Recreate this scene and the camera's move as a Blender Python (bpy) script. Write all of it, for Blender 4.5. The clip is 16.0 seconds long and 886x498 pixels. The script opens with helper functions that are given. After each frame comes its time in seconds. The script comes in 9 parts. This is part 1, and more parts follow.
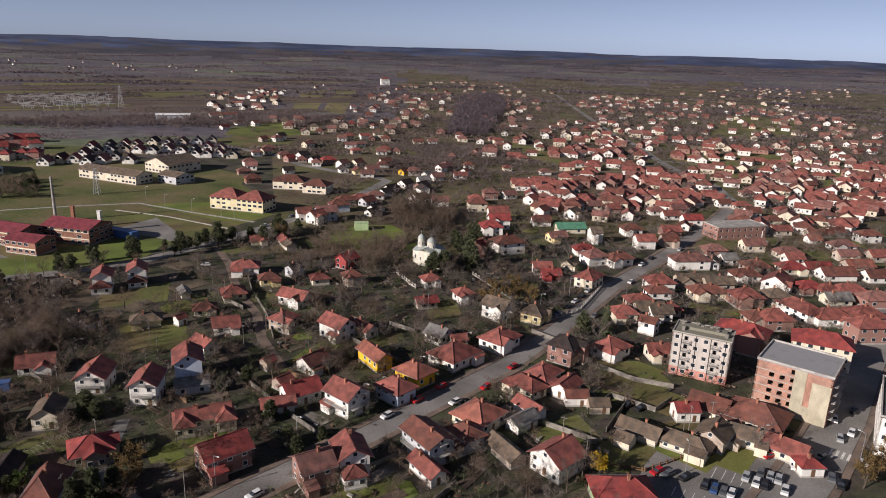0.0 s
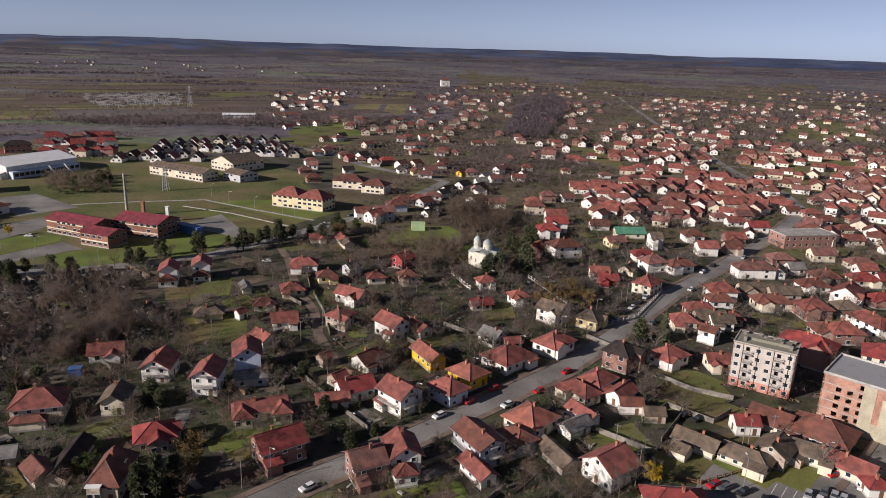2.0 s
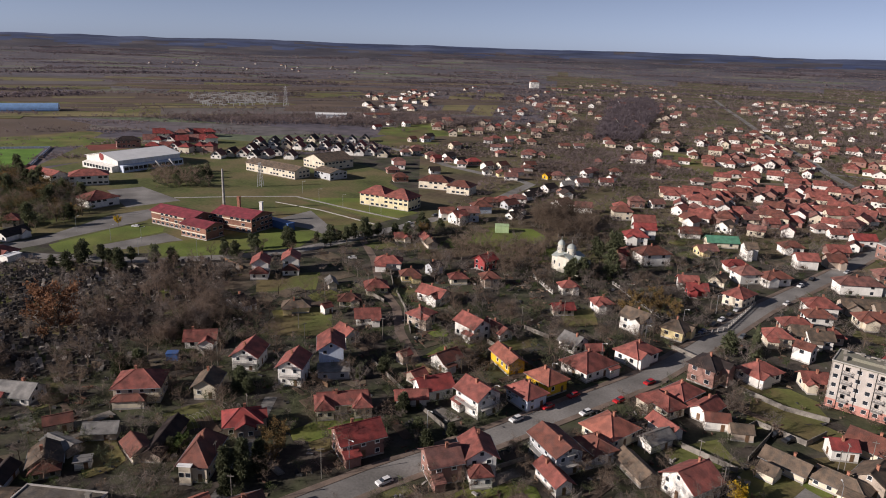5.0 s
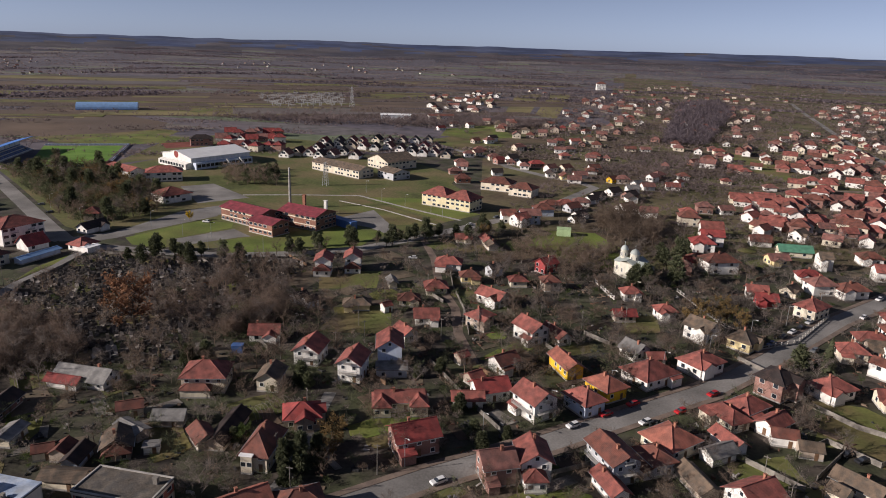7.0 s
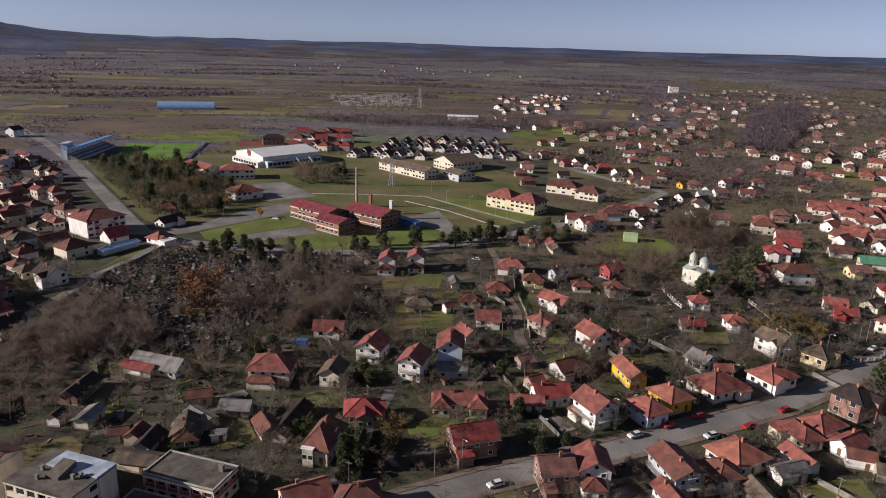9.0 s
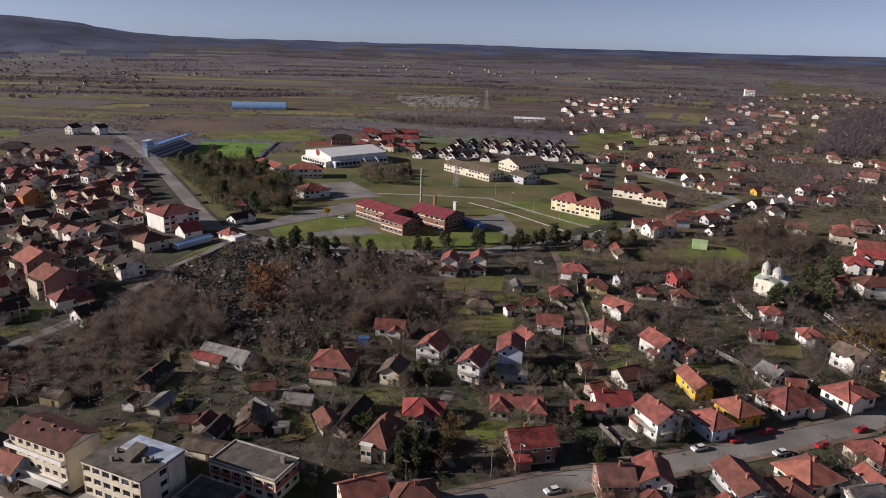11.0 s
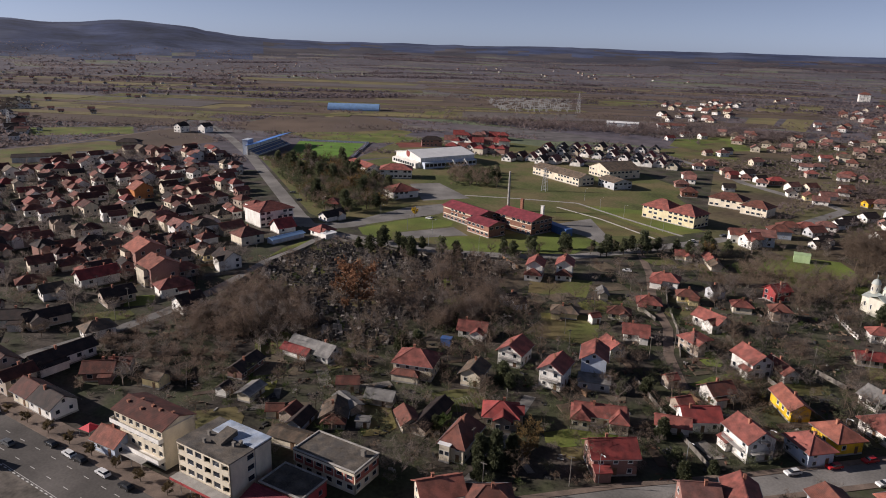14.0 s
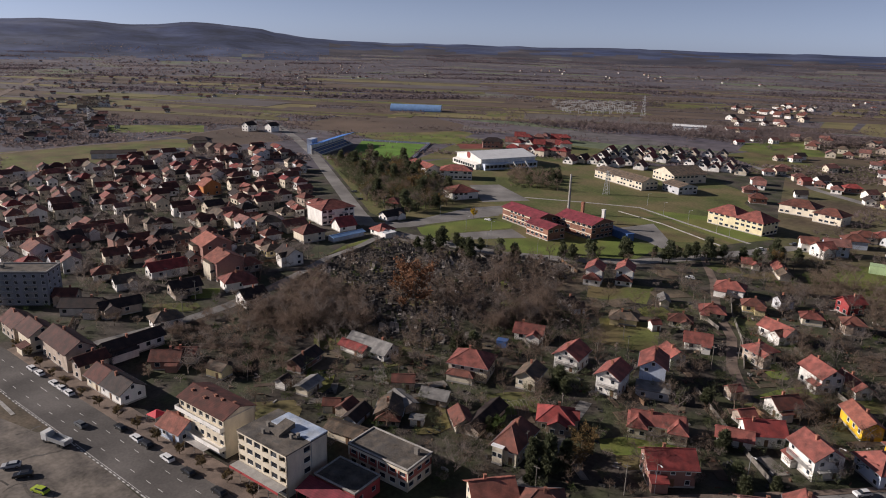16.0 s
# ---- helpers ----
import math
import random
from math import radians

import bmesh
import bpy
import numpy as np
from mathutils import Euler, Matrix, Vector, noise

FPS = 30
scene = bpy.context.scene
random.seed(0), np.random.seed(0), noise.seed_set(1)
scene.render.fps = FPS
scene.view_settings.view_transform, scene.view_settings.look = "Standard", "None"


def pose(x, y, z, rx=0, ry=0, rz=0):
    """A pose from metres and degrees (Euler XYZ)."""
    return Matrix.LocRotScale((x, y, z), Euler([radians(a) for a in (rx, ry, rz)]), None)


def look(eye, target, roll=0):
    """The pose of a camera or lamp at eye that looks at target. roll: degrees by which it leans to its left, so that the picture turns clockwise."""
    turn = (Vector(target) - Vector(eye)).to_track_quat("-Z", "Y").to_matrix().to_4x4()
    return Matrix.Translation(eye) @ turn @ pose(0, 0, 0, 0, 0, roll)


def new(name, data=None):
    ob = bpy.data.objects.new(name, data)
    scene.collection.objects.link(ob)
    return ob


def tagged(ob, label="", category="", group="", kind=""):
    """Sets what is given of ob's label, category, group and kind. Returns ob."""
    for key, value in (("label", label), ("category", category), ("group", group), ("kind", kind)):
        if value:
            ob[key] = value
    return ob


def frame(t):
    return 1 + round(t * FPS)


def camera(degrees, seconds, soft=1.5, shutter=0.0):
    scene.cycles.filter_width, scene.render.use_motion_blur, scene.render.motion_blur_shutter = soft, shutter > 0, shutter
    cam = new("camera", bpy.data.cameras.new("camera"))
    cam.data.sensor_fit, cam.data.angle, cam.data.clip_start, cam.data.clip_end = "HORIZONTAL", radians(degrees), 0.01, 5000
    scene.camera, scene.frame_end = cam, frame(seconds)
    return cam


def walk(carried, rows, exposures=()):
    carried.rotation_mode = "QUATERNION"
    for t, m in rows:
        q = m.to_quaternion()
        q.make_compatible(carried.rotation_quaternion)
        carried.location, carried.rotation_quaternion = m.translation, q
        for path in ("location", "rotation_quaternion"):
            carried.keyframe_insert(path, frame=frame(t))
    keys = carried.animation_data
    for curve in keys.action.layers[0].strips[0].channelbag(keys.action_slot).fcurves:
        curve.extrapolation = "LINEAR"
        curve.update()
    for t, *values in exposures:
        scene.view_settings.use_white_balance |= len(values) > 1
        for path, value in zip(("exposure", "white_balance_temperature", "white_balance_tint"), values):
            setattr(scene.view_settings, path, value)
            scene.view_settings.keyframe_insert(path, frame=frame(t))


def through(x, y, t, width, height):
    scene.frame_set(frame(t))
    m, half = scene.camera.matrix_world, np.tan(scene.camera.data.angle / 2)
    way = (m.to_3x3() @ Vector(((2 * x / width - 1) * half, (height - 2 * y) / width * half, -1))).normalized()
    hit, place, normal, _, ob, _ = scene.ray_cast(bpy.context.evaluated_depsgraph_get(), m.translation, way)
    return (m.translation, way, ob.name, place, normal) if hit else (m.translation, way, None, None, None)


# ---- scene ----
cam = camera(65.23, 16.0, 1.0)
# seconds, eye x, y, z, heading to the left, pitch, lean to the left
ROWS = [
    (0, -0.05, 0.00, 99.89, 0.00, -16.35, 1.93),
    (0.5, -0.02, -0.12, 99.95, 1.15, -16.35, 1.92),
    (1, 0.01, -0.24, 100.01, 2.39, -16.37, 1.92),
    (1.5, 0.04, -0.35, 100.06, 3.61, -16.38, 1.91),
    (2, 0.07, -0.44, 100.12, 4.83, -16.40, 1.91),
    (2.5, 0.10, -0.53, 100.17, 5.95, -16.42, 1.90),
    (3, 0.13, -0.62, 100.23, 7.14, -16.44, 1.90),
    (3.5, 0.16, -0.69, 100.28, 8.27, -16.46, 1.89),
    (4, 0.20, -0.76, 100.33, 9.50, -16.48, 1.88),
    (6.5, 0.38, -1.01, 100.55, 15.88, -16.57, 1.83),
    (7, 0.42, -1.05, 100.59, 17.23, -16.58, 1.81),
    (7.5, 0.46, -1.09, 100.63, 18.52, -16.60, 1.80),
    (8, 0.50, -1.12, 100.67, 19.84, -16.61, 1.79),
    (8.5, 0.54, -1.14, 100.70, 21.15, -16.62, 1.77),
    (9, 0.59, -1.17, 100.73, 22.71, -16.62, 1.75),
    (11.5, 0.83, -1.28, 100.84, 29.41, -16.64, 1.66),
    (12, 0.88, -1.30, 100.85, 30.68, -16.64, 1.65),
    (12.5, 0.93, -1.32, 100.86, 31.87, -16.64, 1.63),
    (13, 0.99, -1.35, 100.87, 33.14, -16.63, 1.61),
    (13.5, 1.05, -1.37, 100.87, 34.32, -16.63, 1.60),
    (14, 1.11, -1.40, 100.87, 35.56, -16.63, 1.58),
    (14.5, 1.17, -1.43, 100.87, 36.78, -16.63, 1.57),
    (15, 1.23, -1.47, 100.86, 38.09, -16.64, 1.55),
    (15.5, 1.30, -1.51, 100.85, 39.32, -16.64, 1.54),
    (16, 1.36, -1.55, 100.83, 40.60, -16.65, 1.54),
]


def aim(x, y, z, heading, pitch, lean):
    a, p = radians(heading), radians(pitch)
    way = Vector((-math.sin(a) * math.cos(p), math.cos(a) * math.cos(p), math.sin(p)))
    return look((x, y, z), Vector((x, y, z)) + way * 100, lean)


walk(cam, [(row[0], aim(*row[1:])) for row in ROWS])

# ---- world, sun and exposure ----
SUN_AZIMUTH, SUN_HEIGHT = 213.0, 21.5
world = bpy.data.worlds.new("sky")
scene.world = world
world.use_nodes = True
wn = world.node_tree.nodes
sky = wn.new("ShaderNodeTexSky")
sky.sky_type = "NISHITA"
sky.sun_disc = False
sky.sun_elevation = radians(SUN_HEIGHT)
sky.sun_rotation = radians(90.0 - SUN_AZIMUTH)
sky.air_density, sky.dust_density, sky.ozone_density = 0.6, 0.2, 1.0
wn["Background"].inputs["Strength"].default_value = 0.062
grey = wn.new("ShaderNodeRGBToBW")
hazy = wn.new("ShaderNodeMix")
hazy.data_type = "RGBA"
hazy.inputs[0].default_value = 0.72
cool = wn.new("ShaderNodeMix")
cool.data_type, cool.blend_type = "RGBA", "MULTIPLY"
cool.inputs[0].default_value = 1.0
cool.inputs[7].default_value = (0.84, 0.96, 1.34, 1)
world.node_tree.links.new(sky.outputs["Color"], grey.inputs["Color"])
world.node_tree.links.new(sky.outputs["Color"], hazy.inputs[6])
world.node_tree.links.new(grey.outputs["Val"], hazy.inputs[7])
world.node_tree.links.new(hazy.outputs[2], cool.inputs[6])
world.node_tree.links.new(cool.outputs[2], wn["Background"].inputs["Color"])
sun = new("sun", bpy.data.lights.new("sun", "SUN"))
sun.data.energy, sun.data.angle, sun.data.color = 5.6, radians(0.6), (1.0, 0.895, 0.83)
sa, sh = radians(SUN_AZIMUTH), radians(SUN_HEIGHT)
sun.matrix_world = look((0, 0, 200), (-300 * math.cos(sa) * math.cos(sh), -300 * math.sin(sa) * math.cos(sh), 200 - 300 * math.sin(sh)))
scene.view_settings.exposure = 0.09

# ---- materials ----
MATS = {}


def surface(name, colour, rough=0.85, spread=0.25, scale=0.6, fine=9.0, bump=0.15, stretch=(1, 1, 1), second=None, mix_scale=0.12, per_thing=0.12, metal=0.0, rows=0.0, space="Object", through=0.0):
    """A plain surface with stains at a large scale, grain at a small one and a shift from thing to thing."""
    if name in MATS:
        return MATS[name]
    m = bpy.data.materials.new(name)
    m.use_nodes = True
    n, k = m.node_tree.nodes, m.node_tree.links
    b = n["Principled BSDF"]
    b.inputs["Roughness"].default_value = rough
    b.inputs["Metallic"].default_value = metal
    if rough > 0.75:
        b.inputs["Specular IOR Level"].default_value = 0.3
    tc = n.new("ShaderNodeTexCoord")
    mp = n.new("ShaderNodeMapping")
    mp.inputs["Scale"].default_value = stretch
    k.new(tc.outputs[space], mp.inputs["Vector"])
    big, small = n.new("ShaderNodeTexNoise"), n.new("ShaderNodeTexNoise")
    big.inputs["Scale"].default_value, big.inputs["Detail"].default_value = scale, 5
    small.inputs["Scale"].default_value, small.inputs["Detail"].default_value = fine, 3
    for s in (big, small):
        k.new(mp.outputs["Vector"], s.inputs["Vector"])
    base = n.new("ShaderNodeRGB")
    base.outputs[0].default_value = (*colour, 1)
    out = base.outputs[0]
    if second:
        patch = n.new("ShaderNodeTexNoise")
        patch.inputs["Scale"].default_value, patch.inputs["Detail"].default_value = mix_scale, 6
        k.new(mp.outputs["Vector"], patch.inputs["Vector"])
        ramp = n.new("ShaderNodeMapRange")
        ramp.inputs["From Min"].default_value, ramp.inputs["From Max"].default_value = 0.42, 0.58
        k.new(patch.outputs["Fac"], ramp.inputs["Value"])
        mx = n.new("ShaderNodeMix")
        mx.data_type = "RGBA"
        k.new(ramp.outputs[0], mx.inputs[0])
        k.new(out, mx.inputs[6])
        mx.inputs[7].default_value = (*second, 1)
        out = mx.outputs[2]
    info = n.new("ShaderNodeObjectInfo")
    add = n.new("ShaderNodeMath")
    add.operation = "MULTIPLY_ADD"
    add.inputs[1].default_value, add.inputs[2].default_value = 2 * spread, 1.0 - spread - per_thing
    swing = []
    for s in (big, small):
        w = n.new("ShaderNodeMapRange")
        w.inputs["From Min"].default_value, w.inputs["From Max"].default_value = 0.32, 0.68
        k.new(s.outputs["Fac"], w.inputs["Value"])
        swing.append(w.outputs[0])
    k.new(swing[0], add.inputs[0])
    a2 = n.new("ShaderNodeMath")
    a2.operation = "MULTIPLY_ADD"
    a2.inputs[1].default_value = spread
    k.new(swing[1], a2.inputs[0])
    k.new(add.outputs[0], a2.inputs[2])
    a3 = n.new("ShaderNodeMath")
    a3.operation = "MULTIPLY_ADD"
    a3.inputs[1].default_value = 2 * per_thing
    k.new(info.outputs["Random"], a3.inputs[0])
    k.new(a2.outputs[0], a3.inputs[2])
    a4 = n.new("ShaderNodeMath")
    a4.operation = "SUBTRACT"
    a4.inputs[1].default_value = spread * 0.5
    k.new(a3.outputs[0], a4.inputs[0])
    val = a4.outputs[0]
    if rows:
        wave = n.new("ShaderNodeTexWave")
        wave.bands_direction = "Z"
        wave.inputs["Scale"].default_value = rows
        wave.inputs["Distortion"].default_value = 0.4
        k.new(tc.outputs["Object"], wave.inputs["Vector"])
        w2 = n.new("ShaderNodeMath")
        w2.operation = "MULTIPLY_ADD"
        w2.inputs[1].default_value, w2.inputs[2].default_value = 0.22, -0.11
        k.new(wave.outputs["Fac"], w2.inputs[0])
        a5 = n.new("ShaderNodeMath")
        k.new(val, a5.inputs[0])
        k.new(w2.outputs[0], a5.inputs[1])
        val = a5.outputs[0]
    mul = n.new("ShaderNodeVectorMath")
    mul.operation = "SCALE"
    k.new(out, mul.inputs[0])
    k.new(val, mul.inputs["Scale"])
    k.new(mul.outputs[0], b.inputs["Base Color"])
    if bump:
        bp = n.new("ShaderNodeBump")
        bp.inputs["Strength"].default_value, bp.inputs["Distance"].default_value = bump, 0.15
        k.new(small.outputs["Fac"], bp.inputs["Height"])
        k.new(bp.outputs[0], b.inputs["Normal"])
    if through:
        thin, blend = n.new("ShaderNodeBsdfTranslucent"), n.new("ShaderNodeMixShader")
        k.new(mul.outputs[0], thin.inputs["Color"])
        blend.inputs[0].default_value = through
        k.new(b.outputs[0], blend.inputs[1])
        k.new(thin.outputs[0], blend.inputs[2])
        k.new(blend.outputs[0], n["Material Output"].inputs["Surface"])
    MATS[name] = m
    return m


def tiles(name, colour, second):
    return surface(name, colour, 0.8, 0.28, 0.35, 5.0, 0.25, second=second, mix_scale=0.5, per_thing=0.22, rows=2.2)


ROOFS = {
    "r": (tiles("roof_tile_red", (0.268, 0.088, 0.071), (0.185, 0.068, 0.057)), "red clay-tiled"),
    "o": (tiles("roof_tile_orange", (0.29, 0.104, 0.075), (0.21, 0.083, 0.062)), "orange clay-tiled"),
    "k": (tiles("roof_tile_crimson", (0.25, 0.05, 0.045), (0.18, 0.042, 0.04)), "deep red tiled"),
    "m": (tiles("roof_sheet_maroon", (0.2, 0.038, 0.05), (0.15, 0.033, 0.042)), "dark maroon sheet"),
    # dull red with the haze over far roofs mixed into the tile colour
    "f": (tiles("roof_tile_hazed", (0.22, 0.1, 0.083), (0.155, 0.08, 0.07)), "dull red tiled"),
    "b": (tiles("roof_tile_brown", (0.17, 0.065, 0.048), (0.12, 0.054, 0.043)), "brown-red tiled"),
    "v": (tiles("roof_tile_umber", (0.09, 0.033, 0.026), (0.062, 0.027, 0.022)), "dark red-brown tiled"),
    "d": (tiles("roof_tile_dark", (0.05, 0.034, 0.031), (0.034, 0.027, 0.026)), "dark brown tiled"),
    "n": (tiles("roof_tile_weathered", (0.15, 0.108, 0.078), (0.095, 0.076, 0.06)), "weathered grey-brown tiled"),
    "g": (surface("roof_sheet_grey", (0.21, 0.2, 0.19), 0.7, 0.25, 0.5, 6, 0.2, second=(0.14, 0.135, 0.13), mix_scale=0.4), "grey sheet"),
    "t": (surface("roof_sheet_green", (0.1, 0.26, 0.17), 0.55, 0.2, 0.5, 6, 0.1), "green sheet"),
    "w": (surface("roof_sheet_white", (0.86, 0.86, 0.85), 0.55, 0.08, 0.2, 5, 0.05, second=(0.8, 0.8, 0.79), mix_scale=0.1), "white sheet"),
    "u": (surface("roof_sheet_blue", (0.2, 0.33, 0.55), 0.5, 0.12, 0.3, 5, 0.05), "blue sheet"),
}


def plaster(name, colour, stain=0.14):
    return surface(name, colour, 0.9, stain, 0.5, 7.0, 0.1, stretch=(1, 1, 0.45), per_thing=0.08)


WALLS = {
    "w": (plaster("plaster_white", (0.74, 0.715, 0.67)), "white rendered"),
    "c": (plaster("plaster_cream", (0.64, 0.57, 0.45)), "cream rendered"),
    "y": (plaster("plaster_straw", (0.7, 0.58, 0.32)), "pale yellow rendered"),
    "Y": (plaster("plaster_yellow", (0.75, 0.46, 0.035)), "bright yellow rendered"),
    "p": (surface("brick_pink", (0.31, 0.175, 0.145), 0.9, 0.2, 0.5, 8, 0.2, second=(0.26, 0.145, 0.12), mix_scale=0.5, rows=4.0), "bare pinkish brick"),
    "b": (surface("brick_brown", (0.24, 0.12, 0.085), 0.9, 0.2, 0.5, 8, 0.2, rows=4.0), "brown brick"),
    "k": (plaster("plaster_red", (0.34, 0.06, 0.06)), "red rendered"),
    "o": (plaster("plaster_orange", (0.5, 0.2, 0.07)), "orange rendered"),
    "g": (plaster("plaster_grey", (0.5, 0.51, 0.53)), "grey rendered"),
    "u": (plaster("plaster_bluish", (0.5, 0.56, 0.66)), "pale blue rendered"),
    "n": (plaster("plaster_beige", (0.4, 0.33, 0.27), 0.25), "weathered beige"),
    "s": (plaster("plaster_school", (0.64, 0.56, 0.36)), "pale yellow rendered"),
    "e": (plaster("plaster_green", (0.42, 0.55, 0.3)), "light green rendered"),
}
GLASS = surface("window_glass", (0.03, 0.035, 0.045), 0.12, 0.3, 0.3, 3, 0, per_thing=0.3)
FRAME = surface("window_frame_white", (0.7, 0.7, 0.68), 0.5, 0.08, 1, 5, 0)
WOOD = surface("brown_wood", (0.16, 0.09, 0.05), 0.7, 0.3, 1.0, 9, 0.2)
BRICK = surface("chimney_brick", (0.34, 0.15, 0.1), 0.9, 0.25, 1.2, 9, 0.2)
CONCRETE = surface("concrete", (0.42, 0.4, 0.37), 0.9, 0.2, 0.35, 6, 0.15, second=(0.33, 0.31, 0.29), mix_scale=0.3)
BITUMEN = surface("bitumen_roof", (0.125, 0.106, 0.088), 0.9, 0.45, 0.3, 3, 0.15, second=(0.085, 0.077, 0.07), mix_scale=0.35)
GRAVEL_ROOF = surface("gravel_roof", (0.24, 0.225, 0.18), 0.92, 0.35, 0.3, 4, 0.2, second=(0.16, 0.155, 0.12), mix_scale=0.3)
METAL = surface("grey_metal", (0.4, 0.41, 0.42), 0.45, 0.12, 0.5, 5, 0.05, metal=0.6)
ASPHALT = surface("asphalt", (0.235, 0.222, 0.21), 0.9, 0.25, 0.06, 1.5, 0.15, second=(0.18, 0.17, 0.16), mix_scale=0.05, per_thing=0.03, space="Object")
ASPHALT_DARK = surface("asphalt_dark", (0.125, 0.113, 0.105), 0.9, 0.25, 0.08, 1.5, 0.15, second=(0.095, 0.086, 0.08), mix_scale=0.06, per_thing=0.03)
LOT = surface("worn_lot", (0.175, 0.15, 0.126), 0.92, 0.4, 0.12, 0.9, 0.2, second=(0.115, 0.1, 0.088), mix_scale=0.09, per_thing=0.0)
OLD_CONCRETE = surface("old_concrete", (0.23, 0.21, 0.185), 0.92, 0.35, 0.3, 4, 0.2, second=(0.15, 0.135, 0.12), mix_scale=0.25)
PAVING = surface("paving", (0.2, 0.15, 0.12), 0.9, 0.22, 0.15, 3, 0.15, second=(0.15, 0.115, 0.095), mix_scale=0.2, per_thing=0.03)
PAINT_WHITE = surface("road_paint", (0.62, 0.61, 0.58), 0.8, 0.2, 1.0, 5, 0)
GRASS_BRIGHT = surface("lawn_green", (0.115, 0.15, 0.03), 0.95, 0.3, 0.05, 1.2, 0.3, second=(0.14, 0.14, 0.04), mix_scale=0.03, per_thing=0.05)
PITCH = surface("pitch_turf", (0.105, 0.215, 0.025), 0.95, 0.2, 0.06, 1.2, 0.3, second=(0.12, 0.22, 0.035), mix_scale=0.05, per_thing=0.0)
GRASS_DULL = surface("grass_dull", (0.115, 0.125, 0.036), 0.95, 0.3, 0.05, 0.9, 0.3, second=(0.14, 0.11, 0.05), mix_scale=0.04, per_thing=0.08)
SCHOOL_GRASS = surface("school_grass", (0.115, 0.13, 0.04), 0.95, 0.4, 0.03, 0.5, 0.3, second=(0.12, 0.1, 0.046), mix_scale=0.03, per_thing=0.0)
PLOUGHED = surface("ploughed_earth", (0.12, 0.085, 0.062), 0.95, 0.22, 0.02, 0.4, 0.3, second=(0.095, 0.07, 0.055), mix_scale=0.01, per_thing=0.15)
STRAW = surface("stubble_field", (0.2, 0.165, 0.075), 0.95, 0.2, 0.02, 0.4, 0.3, second=(0.15, 0.135, 0.06), mix_scale=0.012, per_thing=0.12)
FALLOW = surface("fallow_field", (0.125, 0.108, 0.098), 0.95, 0.22, 0.02, 0.4, 0.3, second=(0.1, 0.085, 0.085), mix_scale=0.01, per_thing=0.15)
EARTH = surface("bare_earth", (0.14, 0.108, 0.076), 0.95, 0.35, 0.1, 1.2, 0.3, second=(0.085, 0.072, 0.05), mix_scale=0.08, per_thing=0.05)
BARK = surface("bark", (0.1, 0.078, 0.06), 0.95, 0.3, 1, 6, 0.3, per_thing=0.2)
TWIGS = [surface("twigs_grey", (0.2, 0.168, 0.148), 0.95, 0.3, 0.3, 4, 0, per_thing=0.25, through=0.45),
         surface("twigs_brown", (0.2, 0.15, 0.115), 0.95, 0.3, 0.3, 4, 0, per_thing=0.25, through=0.45)]
BRUSH = surface("brush_brown", (0.19, 0.142, 0.114), 0.95, 0.3, 0.3, 4, 0, per_thing=0.2, through=0.45)
# mauve-grey cast puts distance haze into the far twig colour
HEDGE_TWIGS = surface("hazed_hedge_twigs", (0.15, 0.122, 0.135), 0.95, 0.25, 0.02, 0.2, 0, per_thing=0.1, through=0.45)
FAR_TWIGS = surface("far_twigs", (0.2, 0.158, 0.15), 0.95, 0.3, 0.02, 0.25, 0, per_thing=0.1, through=0.45)
RUST_LEAVES = surface("rust_leaves", (0.2, 0.105, 0.06), 0.9, 0.35, 0.4, 4, 0, per_thing=0.15, through=0.35)
YELLOW_LEAVES = surface("yellow_leaves", (0.5, 0.34, 0.03), 0.9, 0.3, 0.5, 4, 0, per_thing=0.1, through=0.35)
OCHRE_LEAVES = surface("ochre_leaves", (0.175, 0.118, 0.05), 0.9, 0.35, 0.4, 4, 0, per_thing=0.2, through=0.35)
DRY_LEAVES = surface("dry_leaves", (0.13, 0.095, 0.05), 0.9, 0.35, 0.4, 4, 0, per_thing=0.15, through=0.35)
NEEDLES = surface("conifer_needles", (0.105, 0.115, 0.062), 0.9, 0.35, 0.4, 4, 0, per_thing=0.25, through=0.3)
EVERGREEN = surface("evergreen_leaves", (0.06, 0.085, 0.025), 0.9, 0.35, 0.4, 4, 0, per_thing=0.25, through=0.35)
TYRE = surface("tyre_rubber", (0.02, 0.02, 0.02), 0.9, 0.1, 1, 5, 0)
BLUE_SEATS = surface("blue_paint", (0.06, 0.13, 0.33), 0.5, 0.15, 0.5, 4, 0)
STONE = surface("grave_stone", (0.3, 0.27, 0.24), 0.8, 0.25, 0.8, 5, 0.1, per_thing=0.5)
DARK_STONE = surface("dark_granite", (0.075, 0.066, 0.06), 0.7, 0.25, 0.8, 5, 0.05, per_thing=0.4)

# ---- mesh helpers ----


